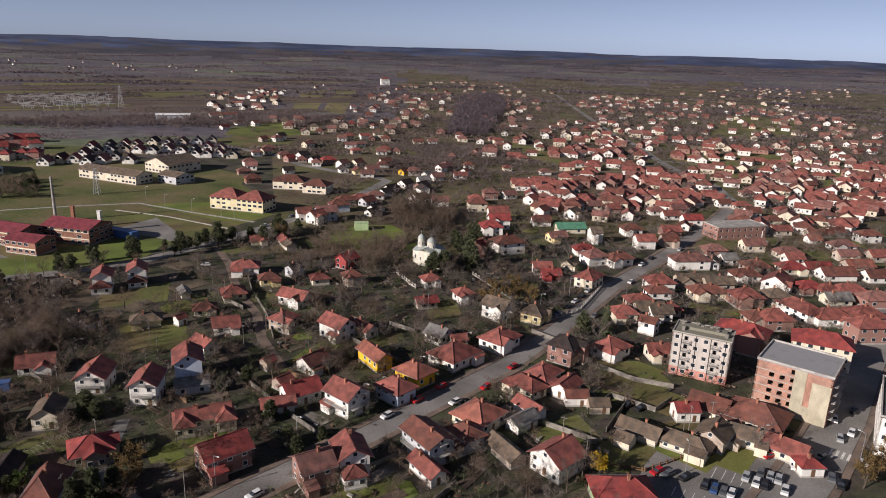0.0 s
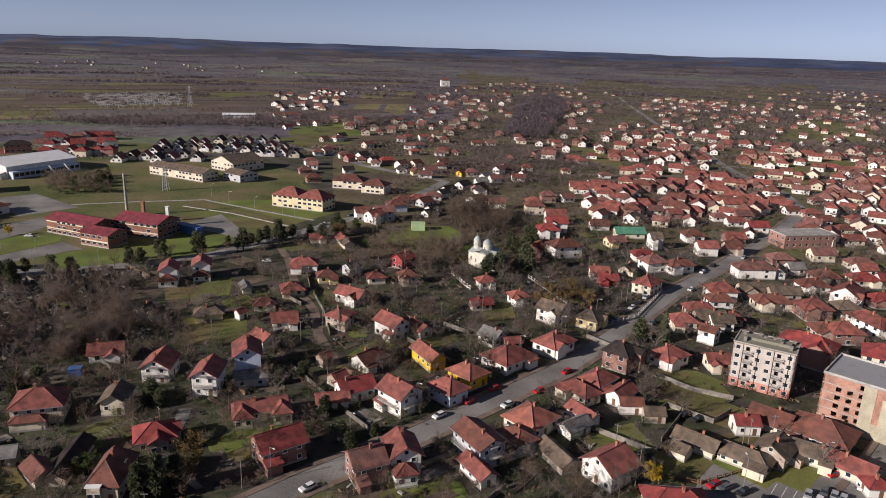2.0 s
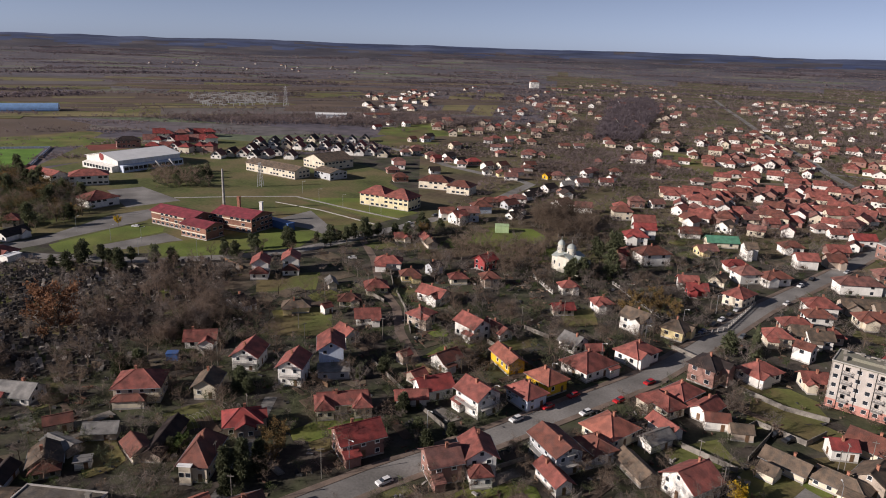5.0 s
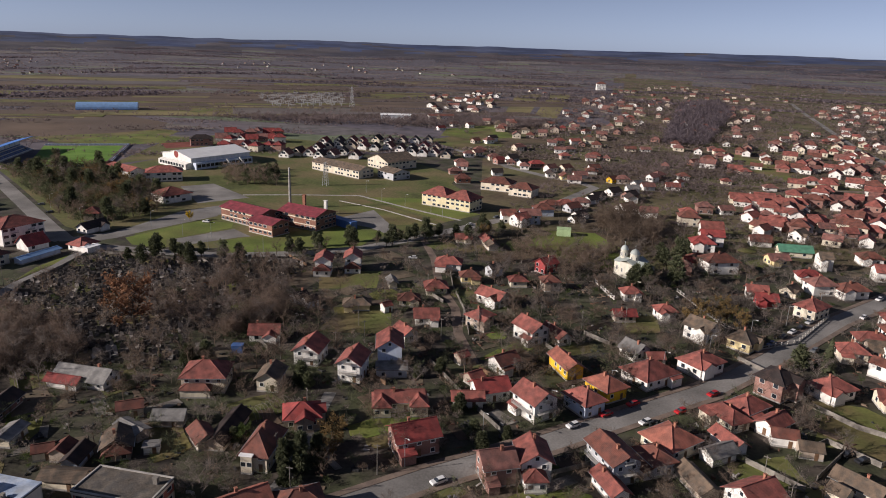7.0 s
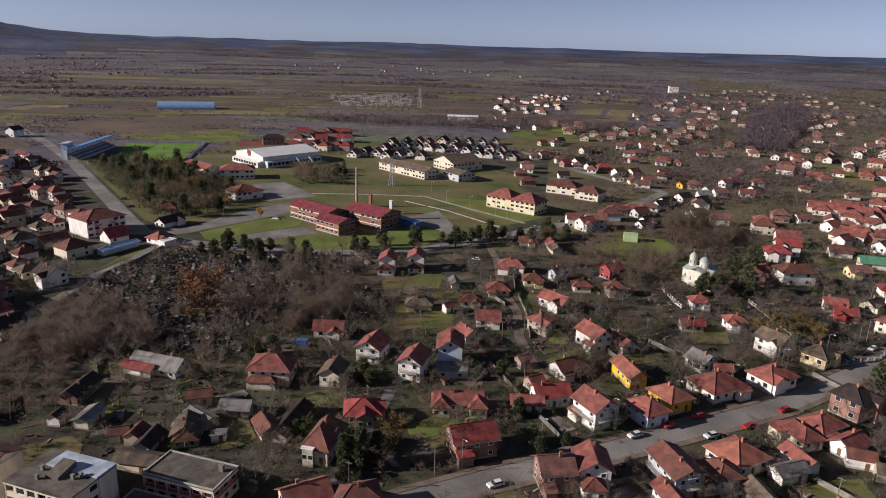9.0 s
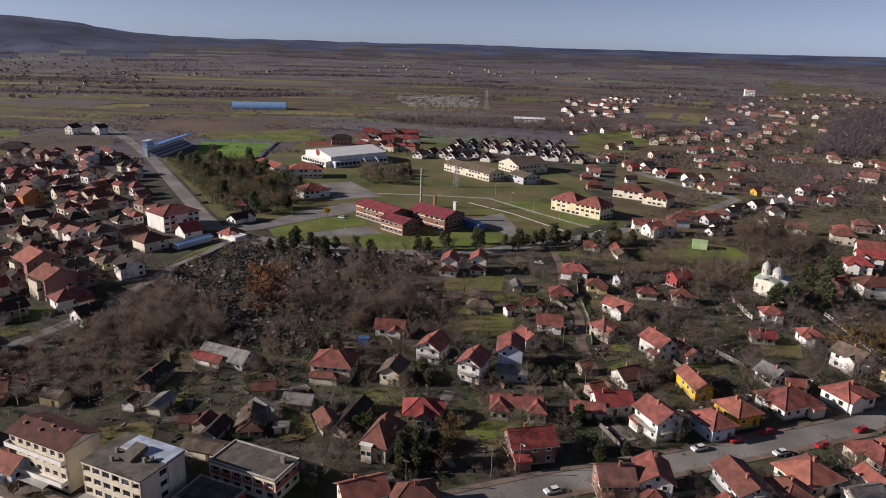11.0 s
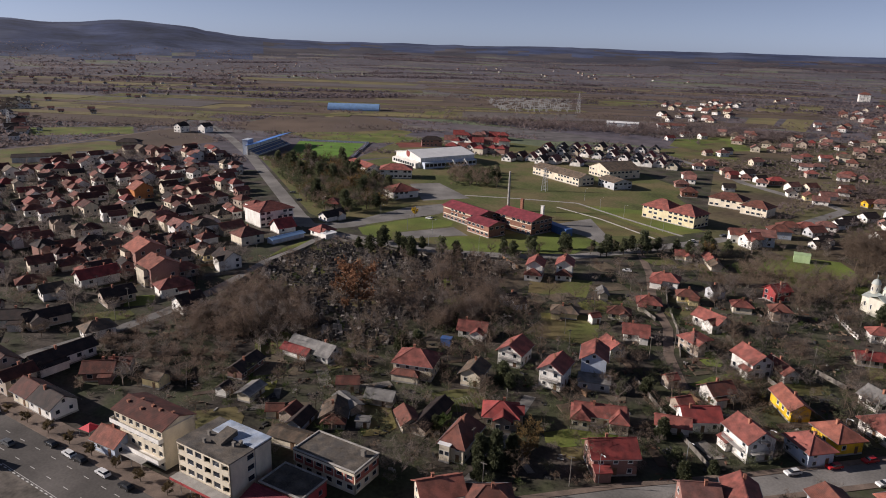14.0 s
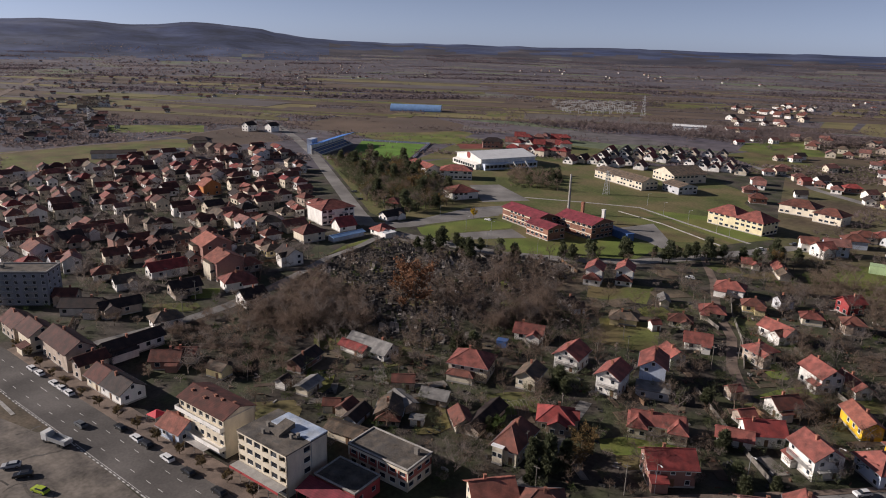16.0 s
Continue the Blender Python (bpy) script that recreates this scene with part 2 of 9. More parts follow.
class Form:
    """Collects boxes, sheets and turned shapes into one mesh."""

    def __init__(self):
        self.v, self.f, self.m = [], [], []

    def face(self, pts, mat=0):
        i = len(self.v)
        self.v += [tuple(p) for p in pts]
        self.f.append(tuple(range(i, i + len(pts))))
        self.m.append(mat)

    def solid(self, pts, faces, mat=0):
        i = len(self.v)
        self.v += [tuple(p) for p in pts]
        self.f += [tuple(i + j for j in f) for f in faces]
        self.m += [mat] * len(faces)

    def box(self, x0, x1, y0, y1, z0, z1, mat=0, m=None):
        p = [Vector((x, y, z)) for z in (z0, z1) for x, y in ((x0, y0), (x1, y0), (x1, y1), (x0, y1))]
        if m:
            p = [m @ q for q in p]
        self.solid(p, [(3, 2, 1, 0), (4, 5, 6, 7), (0, 1, 5, 4), (1, 2, 6, 5), (2, 3, 7, 6), (3, 0, 4, 7)], mat)

    def tube(self, a, b, ra, rb, n=6, mat=0):
        a, b = Vector(a), Vector(b)
        q = (b - a).to_track_quat("Z", "Y")
        p = [c + q @ Vector((r * math.cos(2 * math.pi * i / n), r * math.sin(2 * math.pi * i / n), 0)) for c, r in ((a, ra), (b, rb)) for i in range(n)]
        self.solid(p, [(i, (i + 1) % n, n + (i + 1) % n, n + i) for i in range(n)] + [tuple(range(n - 1, -1, -1)), tuple(range(n, 2 * n))], mat)

    def turned(self, profile, n=12, mat=0, at=(0, 0)):
        """profile: (radius, height) from below upwards."""
        p = [(at[0] + r * math.cos(2 * math.pi * i / n), at[1] + r * math.sin(2 * math.pi * i / n), z) for r, z in profile for i in range(n)]
        f = [(j * n + i, j * n + (i + 1) % n, (j + 1) * n + (i + 1) % n, (j + 1) * n + i) for j in range(len(profile) - 1) for i in range(n)]
        self.solid(p, f + [tuple(range((len(profile) - 1) * n, len(profile) * n))], mat)

    def mesh(self, name, *mats, smooth=False):
        me = bpy.data.meshes.new(name)
        me.from_pydata(self.v, [], self.f)
        for mat in mats:
            me.materials.append(mat)
        if len(mats) > 1:
            me.polygons.foreach_set("material_index", self.m)
        if smooth:
            me.polygons.foreach_set("use_smooth", [True] * len(self.f))
        me.update()
        return me


def part(name, me, parent, m=None, label=""):
    ob = new(name, me)
    ob.parent = parent
    if m:
        ob.matrix_basis = m
    return tagged(ob, label)


def thing(name, label, category, m, group="", kind=""):
    ob = new(name)
    ob.empty_display_size = 0.5
    ob.matrix_basis = m
    return tagged(ob, label, category, group, kind)


def rnd(*key):
    return random.Random(hash(tuple(round(10 * k) for k in key)))


TAKEN = []  # x, y, radius of what stands on the ground

# ---- ground ----


def countryside():
    m = bpy.data.materials.new("countryside")
    m.use_nodes = True
    n, k = m.node_tree.nodes, m.node_tree.links
    b = n["Principled BSDF"]
    b.inputs["Roughness"].default_value = 0.95
    tc, mp = n.new("ShaderNodeTexCoord"), n.new("ShaderNodeMapping")
    mp.inputs["Rotation"].default_value = (0, 0, radians(-24))
    mp.inputs["Scale"].default_value = (0.004, 0.017, 0.01)
    k.new(tc.outputs["Object"], mp.inputs["Vector"])
    warp = n.new("ShaderNodeTexNoise")
    warp.inputs["Scale"].default_value = 0.8
    k.new(mp.outputs["Vector"], warp.inputs["Vector"])
    mixv = n.new("ShaderNodeMix")
    mixv.data_type = "RGBA"
    mixv.inputs[0].default_value = 0.28
    k.new(mp.outputs["Vector"], mixv.inputs[6])
    k.new(warp.outputs["Color"], mixv.inputs[7])
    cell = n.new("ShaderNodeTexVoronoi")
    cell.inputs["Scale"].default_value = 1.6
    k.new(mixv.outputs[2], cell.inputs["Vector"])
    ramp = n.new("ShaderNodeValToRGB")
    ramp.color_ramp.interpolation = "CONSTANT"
    # mauve and blue tints in these land colours stand for distance haze
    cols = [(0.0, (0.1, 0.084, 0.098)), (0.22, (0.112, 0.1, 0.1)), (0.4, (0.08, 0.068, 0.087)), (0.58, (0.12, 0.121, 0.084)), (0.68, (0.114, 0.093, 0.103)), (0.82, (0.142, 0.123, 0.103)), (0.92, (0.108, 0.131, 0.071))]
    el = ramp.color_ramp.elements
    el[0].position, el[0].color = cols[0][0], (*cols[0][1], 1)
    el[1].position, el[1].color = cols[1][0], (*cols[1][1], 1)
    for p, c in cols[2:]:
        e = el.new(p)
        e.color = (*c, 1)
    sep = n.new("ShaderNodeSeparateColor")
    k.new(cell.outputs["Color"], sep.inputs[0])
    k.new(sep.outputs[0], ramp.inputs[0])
    wood = n.new("ShaderNodeTexNoise")
    wood.inputs["Scale"].default_value, wood.inputs["Detail"].default_value = 0.0022, 7
    k.new(tc.outputs["Object"], wood.inputs["Vector"])
    mr = n.new("ShaderNodeMapRange")
    mr.inputs["From Min"].default_value, mr.inputs["From Max"].default_value = 0.47, 0.53
    k.new(wood.outputs["Fac"], mr.inputs["Value"])
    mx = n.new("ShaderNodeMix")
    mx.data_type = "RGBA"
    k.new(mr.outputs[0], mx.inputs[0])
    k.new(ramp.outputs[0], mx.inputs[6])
    # woods of the plain, tinted with the same haze
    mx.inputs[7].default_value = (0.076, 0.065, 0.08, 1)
    grain = n.new("ShaderNodeTexNoise")
    grain.inputs["Scale"].default_value, grain.inputs["Detail"].default_value = 0.06, 6
    k.new(tc.outputs["Object"], grain.inputs["Vector"])
    g2 = n.new("ShaderNodeMapRange")
    g2.inputs["From Min"].default_value, g2.inputs["From Max"].default_value = 0.3, 0.7
    g2.inputs["To Min"].default_value, g2.inputs["To Max"].default_value = 0.6, 1.4
    k.new(grain.outputs["Fac"], g2.inputs["Value"])
    mul = n.new("ShaderNodeVectorMath")
    mul.operation = "SCALE"
    k.new(mx.outputs[2], mul.inputs[0])
    k.new(g2.outputs[0], mul.inputs["Scale"])
    k.new(mul.outputs[0], b.inputs["Base Color"])
    return m


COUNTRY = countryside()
YARD = surface("yard_ground", (0.064, 0.053, 0.044), 0.95, 0.5, 0.09, 0.9, 0.4, second=(0.05, 0.054, 0.028), mix_scale=0.07, per_thing=0.0)
GARDEN = surface("garden_ground", (0.108, 0.08, 0.052), 0.95, 0.4, 0.02, 0.3, 0.3, second=(0.1, 0.094, 0.04), mix_scale=0.014, per_thing=0.0)
# the blue of distance haze is mixed into both horizon colours
HILLS = surface("hazed_hill_woods", (0.032, 0.046, 0.105), 0.95, 0.4, 0.004, 0.02, 0.0, second=(0.058, 0.072, 0.13), mix_scale=0.003, per_thing=0.0)
HAZED_WOODS = surface("far_woods", (0.045, 0.042, 0.058), 0.95, 0.35, 0.004, 0.03, 0.0, second=(0.078, 0.068, 0.075), mix_scale=0.003, stretch=(1, 1, 1), per_thing=0.0)


CREST = [(120, 0), (134, 0), (139, 8), (141.5, 20), (143.5, 40), (145.6, 72), (149.7, 94), (154, 66), (158, 86), (160, 90), (163, 80), (170, 88), (180, 84), (230, 60), (260, 0)]


def crest(deg):
    for (a, p), (b, q) in zip(CREST, CREST[1:]):
        if a <= deg < b:
            s = (deg - a) / (b - a)
            return p + (q - p) * s * s * (3 - 2 * s)
    return 0.0


def land(r, az):
    """Height of the land: a plain that swells far off, and the long hill."""
    z = 0.0
    x, y = r * math.cos(az), r * math.sin(az)
    if r > 1900:
        s = min(1.0, (r - 1900) / 2900)
        z += 84 * s * s + 10 * s * noise.noise((x * 0.0012, y * 0.0012, 2.0))
    deg = math.degrees(az) % 360
    if r > 3000:
        s = min(1.0, (r - 3000) / 1700)
        c = crest(deg)
        z += s * s * (3 - 2 * s) * (c + 5 * noise.noise((deg * 0.7, 1.1, 0.0)))
        z += s * (1 - s) * min(1.0, c / 40) * 150 * (0.4 - abs(noise.noise((x * 0.0026, y * 0.0026, 5.0))))
        z += s * 6 * max(0, noise.noise((deg * 0.35, 7.7, 0.0)))
    return z


def build_ground():
    radii = [0, 40, 80, 120, 160, 200, 260, 320, 380, 440, 500, 560, 640, 720, 820, 940, 1080, 1240, 1420, 1640, 1900, 2200, 2500, 2800, 3000, 3150, 3300, 3450, 3600, 3750, 3900, 4050, 4200, 4350, 4500, 4620, 4750, 4880]
    n = 432
    v = [(0, 0, 0)]
    for r in radii[1:]:
        for i in range(n):
            a = 2 * math.pi * i / n
            v.append((r * math.cos(a), r * math.sin(a), land(r, a)))
    f, mi = [(0, 1 + i, 1 + (i + 1) % n) for i in range(n)], [0] * n
    for j in range(1, len(radii) - 1):
        for i in range(n):
            p, q = 1 + (j - 1) * n, 1 + j * n
            f.append((p + i, q + i, q + (i + 1) % n, p + (i + 1) % n))
            deg = 360 * i / n
            a = radians(deg)
            r = radii[j] * (1 + 0.22 * noise.noise((radii[j] * 0.004 * math.cos(a), radii[j] * 0.004 * math.sin(a), 9.0)))
            near = 330 if deg < 104 else 560
            deg += 5 * noise.noise((radii[j] * 0.002, deg * 0.13, 4.0))
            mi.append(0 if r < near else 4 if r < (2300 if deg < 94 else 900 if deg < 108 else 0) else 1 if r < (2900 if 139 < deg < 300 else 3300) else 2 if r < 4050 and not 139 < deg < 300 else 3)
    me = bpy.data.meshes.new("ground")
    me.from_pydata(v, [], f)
    for m in (YARD, COUNTRY, HAZED_WOODS, HILLS, GARDEN):
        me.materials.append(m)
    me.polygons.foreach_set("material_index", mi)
    me.polygons.foreach_set("use_smooth", [True] * len(f))
    tagged(new("ground", me), "dull brown, olive and haze-tinted late-autumn land running to low hills", "ground", kind="structure")


build_ground()


OPEN = []


def patch(name, label, category, pts, mat, z=0.03):
    """A flat piece of the land, a hand's width thick."""
    f = Form()
    n = len(pts)
    top = [(x, y, z) for x, y in pts]
    low = [(x, y, -0.2) for x, y in pts]
    f.solid(top + low, [tuple(range(n))] + [(i, i + n, (i + 1) % n + n, (i + 1) % n) for i in range(n)])
    if category in ("lawn", "court", "car park", "pitch", "field"):
        OPEN.append(pts)
    area = sum(pts[i][0] * pts[(i + 1) % n][1] - pts[(i + 1) % n][0] * pts[i][1] for i in range(n))
    if area < 0:
        f.f = [tuple(reversed(q)) for q in f.f]
    return tagged(new(name, f.mesh(name, mat)), label, category, kind="structure")


def offset(pts, d):
    """A line moved d metres to its left."""
    out = []
    for i, p in enumerate(pts):
        a, b = Vector(pts[max(0, i - 1)]), Vector(pts[min(len(pts) - 1, i + 1)])
        t = (b - a).normalized()
        out.append((p[0] - t.y * d, p[1] + t.x * d))
    return out


ROAD_LINES = []


def strip(name, label, category, pts, width, mat, z0=-0.2, z1=0.05, shift=0.0):
    pts = offset(pts, shift) if shift else pts
    a, b = offset(pts, width / 2), offset(pts, -width / 2)
    f = Form()
    for i in range(len(pts) - 1):
        q = [b[i], b[i + 1], a[i + 1], a[i]]
        f.solid([(x, y, z0) for x, y in q] + [(x, y, z1) for x, y in q], [(4, 5, 6, 7), (0, 1, 5, 4), (2, 3, 7, 6)])
    ROAD_LINES.append((pts, width / 2))
    return tagged(new(name, f.mesh(name, mat)), label, category, kind="structure")


def clear_of_roads(x, y, gap):
    for pts, half in ROAD_LINES:
        for (x0, y0), (x1, y1) in zip(pts, pts[1:]):
            dx, dy = x1 - x0, y1 - y0
            s = min(1, max(0, ((x - x0) * dx + (y - y0) * dy) / (dx * dx + dy * dy + 1e-9)))
            if math.hypot(x - x0 - s * dx, y - y0 - s * dy) < half + gap:
                return False
    return True


CELLS, COUNTED = {}, [0]


def clear_of_things(x, y, gap):
    for a, b, r in TAKEN[COUNTED[0]:]:
        for i in range(int((a - r - 15) // 40), int((a + r + 15) // 40) + 1):
            for j in range(int((b - r - 15) // 40), int((b + r + 15) // 40) + 1):
                CELLS.setdefault((i, j), []).append((a, b, r))
    COUNTED[0] = len(TAKEN)
    return all((x - a) ** 2 + (y - b) ** 2 > max(0.0, r + gap) ** 2 for a, b, r in CELLS.get((int(x // 40), int(y // 40)), ()))


def inside(x, y, poly):
    c = False
    for i in range(len(poly)):
        (x0, y0), (x1, y1) = poly[i - 1], poly[i]
        if (y0 > y) != (y1 > y) and x < (x1 - x0) * (y - y0) / (y1 - y0) + x0:
            c = not c
    return c


# ---- houses ----
MESHES = {}


def shared(key, make):
    if key not in MESHES:
        MESHES[key] = make()
    return MESHES[key]


def window_frame_mesh(w, h):
    def make():
        f, b = Form(), 0.1
        x, z, s = w / 2, h / 2, 0.1
        outer = [(-x - 0.06, -z - s), (x + 0.06, -z - s), (x, z), (-x, z)]
        inner = [(-x + b, -z + b), (x - b, -z + b), (x - b, z - b), (-x + b, z - b)]
        v = [(p, -0.08, q) for p, q in outer] + [(p, -0.08, q) for p, q in inner] + [(p, 0.0, q) for p, q in outer] + [(p, 0.0, q) for p, q in inner]
        f.solid(v, [(i, (i + 1) % 4, 4 + (i + 1) % 4, 4 + i) for i in range(4)] + [((i + 1) % 4, i, 8 + i, 8 + (i + 1) % 4) for i in range(4)] + [(4 + i, 4 + (i + 1) % 4, 12 + (i + 1) % 4, 12 + i) for i in range(4)])
        return f.mesh("window", FRAME)
    return shared(("wf", w, h), make)


def pane_mesh(w, h):
    def make():
        f = Form()
        f.box(-w / 2 + 0.1, w / 2 - 0.1, -0.03, 0.02, -h / 2 + 0.1, h / 2 - 0.1)
        return f.mesh("pane", GLASS)
    return shared(("wp", w, h), make)


def far_window_mesh(w, h):
    def make():
        f = Form()
        f.box(-w / 2 - 0.1, w / 2 + 0.1, -0.04, 0.0, -h / 2 - 0.1, h / 2 + 0.1, 0)
        f.box(-w / 2, w / 2, -0.07, 0.0, -h / 2, h / 2, 1)
        return f.mesh("window", FRAME, GLASS)
    return shared(("wx", w, h), make)


def window(parent, x, y, z, turn, w=1.2, h=1.3, near=True):
    m = pose(x, y, z, 0, 0, turn)
    if near:
        part("pane", pane_mesh(w, h), part("window", window_frame_mesh(w, h), parent, m))
    else:
        part("window", far_window_mesh(w, h), parent, m)


def door_mesh():
    f = Form()
    f.box(-0.5, 0.5, -0.06, 0, 0, 2.1)
    f.box(-0.35, 0.35, -0.09, -0.05, 0.2, 0.9)
    f.box(-0.35, 0.35, -0.09, -0.05, 1.1, 1.9)
    return f.mesh("door", WOOD)


def chimney_mesh():
    f = Form()
    f.box(-0.3, 0.3, -0.3, 0.3, -1.2, 1.0)
    f.box(-0.38, 0.38, -0.38, 0.38, 1.0, 1.15)
    return f.mesh("chimney", BRICK)


def gable_roof(L, W, H, slope, mat, over=0.5):
    f, t = Form(), 0.2
    x, y = L / 2 + over, W / 2 + over
    ze, zr = H - over * slope, H + W / 2 * slope
    for s in (-1, 1):
        p = [(-x, s * y, ze + t), (x, s * y, ze + t), (x, 0, zr + t), (-x, 0, zr + t), (-x, s * y, ze), (x, s * y, ze), (x, 0, zr), (-x, 0, zr)]
        q = [(0, 1, 2, 3), (7, 6, 5, 4), (4, 5, 1, 0), (5, 6, 2, 1), (7, 4, 0, 3)]
        f.solid(p, q if s < 0 else [tuple(reversed(a)) for a in q])
    f.box(-x, x, -0.14, 0.14, zr + t - 0.04, zr + t + 0.1)
    return f.mesh("roof", mat)


def hip_roof(L, W, H, slope, mat, over=0.5):
    f, t = Form(), 0.2
    x, y = L / 2 + over, W / 2 + over
    ze, zr, r = H - over * slope + 0.1, H + W / 2 * slope, max(0.01, (L - W) / 2)
    low = [(-x, -y, ze - t), (x, -y, ze - t), (x, y, ze - t), (-x, y, ze - t)]
    top = [(-x, -y, ze), (x, -y, ze), (x, y, ze), (-x, y, ze), (-r, 0, zr + t), (r, 0, zr + t)]
    f.solid(low + top, [(3, 2, 1, 0), (0, 1, 5, 4), (1, 2, 6, 5), (2, 3, 7, 6), (3, 0, 4, 7), (4, 5, 9, 8), (5, 6, 9), (6, 7, 8, 9), (7, 4, 8)])
    f.box(-r, r, -0.13, 0.13, zr + t - 0.05, zr + t + 0.08)
    for sx in (-1, 1):
        for sy in (-1, 1):
            f.tube((sx * x, sy * y, ze), (sx * r, 0, zr + t), 0.13, 0.13, 4)
    return f.mesh("roof", mat)


def wall_mesh(L, W, H, slope, kind, mat):
    f = Form()
    x, y = L / 2, W / 2
    if kind == "G":
        zr = H + y * slope
        p = [(-x, -y, -0.3), (x, -y, -0.3), (x, y, -0.3), (-x, y, -0.3), (-x, -y, H), (x, -y, H), (x, y, H), (-x, y, H), (-x, 0, zr), (x, 0, zr)]
        f.solid(p, [(3, 2, 1, 0), (0, 1, 5, 4), (2, 3, 7, 6), (1, 2, 6, 9, 5), (3, 0, 4, 8, 7)])
    else:
        f.box(-x, x, -y, y, -0.3, H)
    # plinth
    f.box(-x - 0.05, x + 0.05, -y - 0.05, y + 0.05, -0.3, 0.5, 1)
    return f.mesh("wall", mat, CONCRETE)


def size_word(L, H):
    return ("small" if L < 7.5 else "low") if H < 4.6 else "two-storey" if H < 7.2 else "tall"


SHAPE_WORD = {"G": "gabled", "H": "hipped"}


def balcony(parent, x, y, z, turn, width, depth=1.3):
    f = Form()
    f.box(-width / 2, width / 2, -depth, 0, -0.18, 0)
    b = part("balcony", f.mesh("balcony", CONCRETE), parent, pose(x, y, z, 0, 0, turn))
    f = Form()
    for i in range(int(width / 0.35) + 1):
        f.box(-width / 2 + i * 0.35, -width / 2 + i * 0.35 + 0.05, -depth, -depth + 0.05, 0, 0.95)
    f.box(-width / 2, width / 2, -depth, -depth + 0.07, 0.9, 1.0)
    for s in (-1, 1):
        f.box(s * width / 2 - 0.04, s * width / 2 + 0.04, -depth, 0, 0.9, 1.0)
        f.box(s * width / 2 - 0.04, s * width / 2 + 0.04, -depth * 0.5, -depth * 0.5 + 0.05, 0, 0.9)
    part("railing", f.mesh("railing", METAL), b)


def house(x, y, turn, L, W, H, kind, roof, wall, balcony_floor=None, slope=None, name="house", label="", near=None, windows=True, group="", **more):
    slope = slope or {"G": 0.62, "H": 0.55}[kind]
    dist = math.hypot(x, y)
    near = dist < 215 if near is None else near
    g = rnd(x, y, L)
    rm, rw = ROOFS[roof]
    wm, ww = WALLS[wall]
    if min(L, W) < 5.1 and H < 3.2:
        name = "shed"
    elif name == "house" and H < 4.3:
        name = "cottage"
    ob = thing(name, label or f"{size_word(L, H)} {ww} {name} with a {SHAPE_WORD[kind]} {rw} roof", name, pose(x, y, 0, 0, 0, turn), group or {"house": "houses of the town", "cottage": "cottages of the town", "shed": "sheds in the yards"}.get(name, "public buildings"))
    part("wall", wall_mesh(L, W, H, slope, kind, wm), ob)
    part("roof", (gable_roof if kind == "G" else hip_roof)(L, W, H, slope, rm, 0.75 if L > 7 else 0.35), ob)
    TAKEN.append((x, y, 0.45 * (L + W) / 2 + 1.0))
    if name == "shed" or not windows:
        if dist < 300 and windows:
            part("door", shared("door", door_mesh), ob, pose(L * 0.2, -W / 2, 0, 0, 0, 0))
        return ob
    # chimney on the ridge
    cx = g.uniform(-0.3, 0.3) * L
    if dist < 360:
        part("chimney", shared("chimney", chimney_mesh), ob, pose(cx if kind == "G" else cx * 0.3, g.choice((-0.5, 0.5)), H + W / 2 * slope))
    floors = max(1, round(H / 3.0))
    step = H / floors
    for wx, wy, wt, wl, ww2, wh, wk, wr, wc in more.get("wings", ()):
        m = pose(wx, wy, 0, 0, 0, wt)
        wing = part("wing", wall_mesh(wl, ww2, wh, slope, wk, WALLS[wc][0]), ob, m)
        if wk == "F":
            f = Form()
            f.box(-wl / 2 - 0.3, wl / 2 + 0.3, -ww2 / 2 - 0.3, ww2 / 2 + 0.3, wh, wh + 0.25)
            part("wing_roof", f.mesh("wing_roof", ROOFS[wr][0]), wing)
        else:
            part("wing_roof", (gable_roof if wk == "G" else hip_roof)(wl, ww2, wh, slope, ROOFS[wr][0], 0.4), wing)
        for along in (-0.27, 0.27):
            o = m @ pose(-wl / 2, along * ww2, wh * 0.55, 0, 0, -90)
            part("window", far_window_mesh(1.1, 1.1), ob, o)
    if "wings" in more:
        pass
    elif 215 < dist < 430 and name in ("house", "cottage") and W > 5.5 and g.random() < 0.4:
        # a cross gable on the side that meets the street
        o = radians(turn - 90)
        s = -1 if -(x * math.cos(o) + y * math.sin(o)) > 0 else 1
        ww2, out, hh = L * g.uniform(0.36, 0.46), g.uniform(1.0, 2.6), H * g.uniform(0.8, 0.97)
        wx = g.choice((-1, 1)) * (L - ww2) * 0.42
        deep = W / 2 + out
        m = pose(wx, s * deep / 2, 0, 0, 0, 90)
        wing = part("wing", wall_mesh(deep, ww2, hh, slope, "G", wm), ob, m)
        part("wing_roof", gable_roof(deep, ww2, hh, slope, rm, 0.35), wing)
    elif dist < 330 and name in ("house", "cottage") and g.random() < 0.45 and W > 5.5:
        # a lower wing or porch on the side that meets the yard
        o = radians(turn - 90)
        s = -1 if -(x * math.cos(o) + y * math.sin(o)) > 0 else 1
        wl, wd, wh = L * g.uniform(0.3, 0.5), g.uniform(1.6, 3.0), min(H, 3.0) * g.uniform(0.75, 0.95)
        wx = g.choice((-1, 1)) * (L - wl) * 0.5
        f = Form()
        f.box(wx - wl / 2, wx + wl / 2, s * W / 2 + (0 if s > 0 else -wd), s * W / 2 + (wd if s > 0 else 0), -0.3, wh)
        wing = part("wing", f.mesh("wing", wm), ob)
        f = Form()
        y0, y1, z0, z1 = s * W / 2, s * (W / 2 + wd + 0.4), wh + 0.7, wh
        x0, x1 = wx - wl / 2 - 0.3, wx + wl / 2 + 0.3
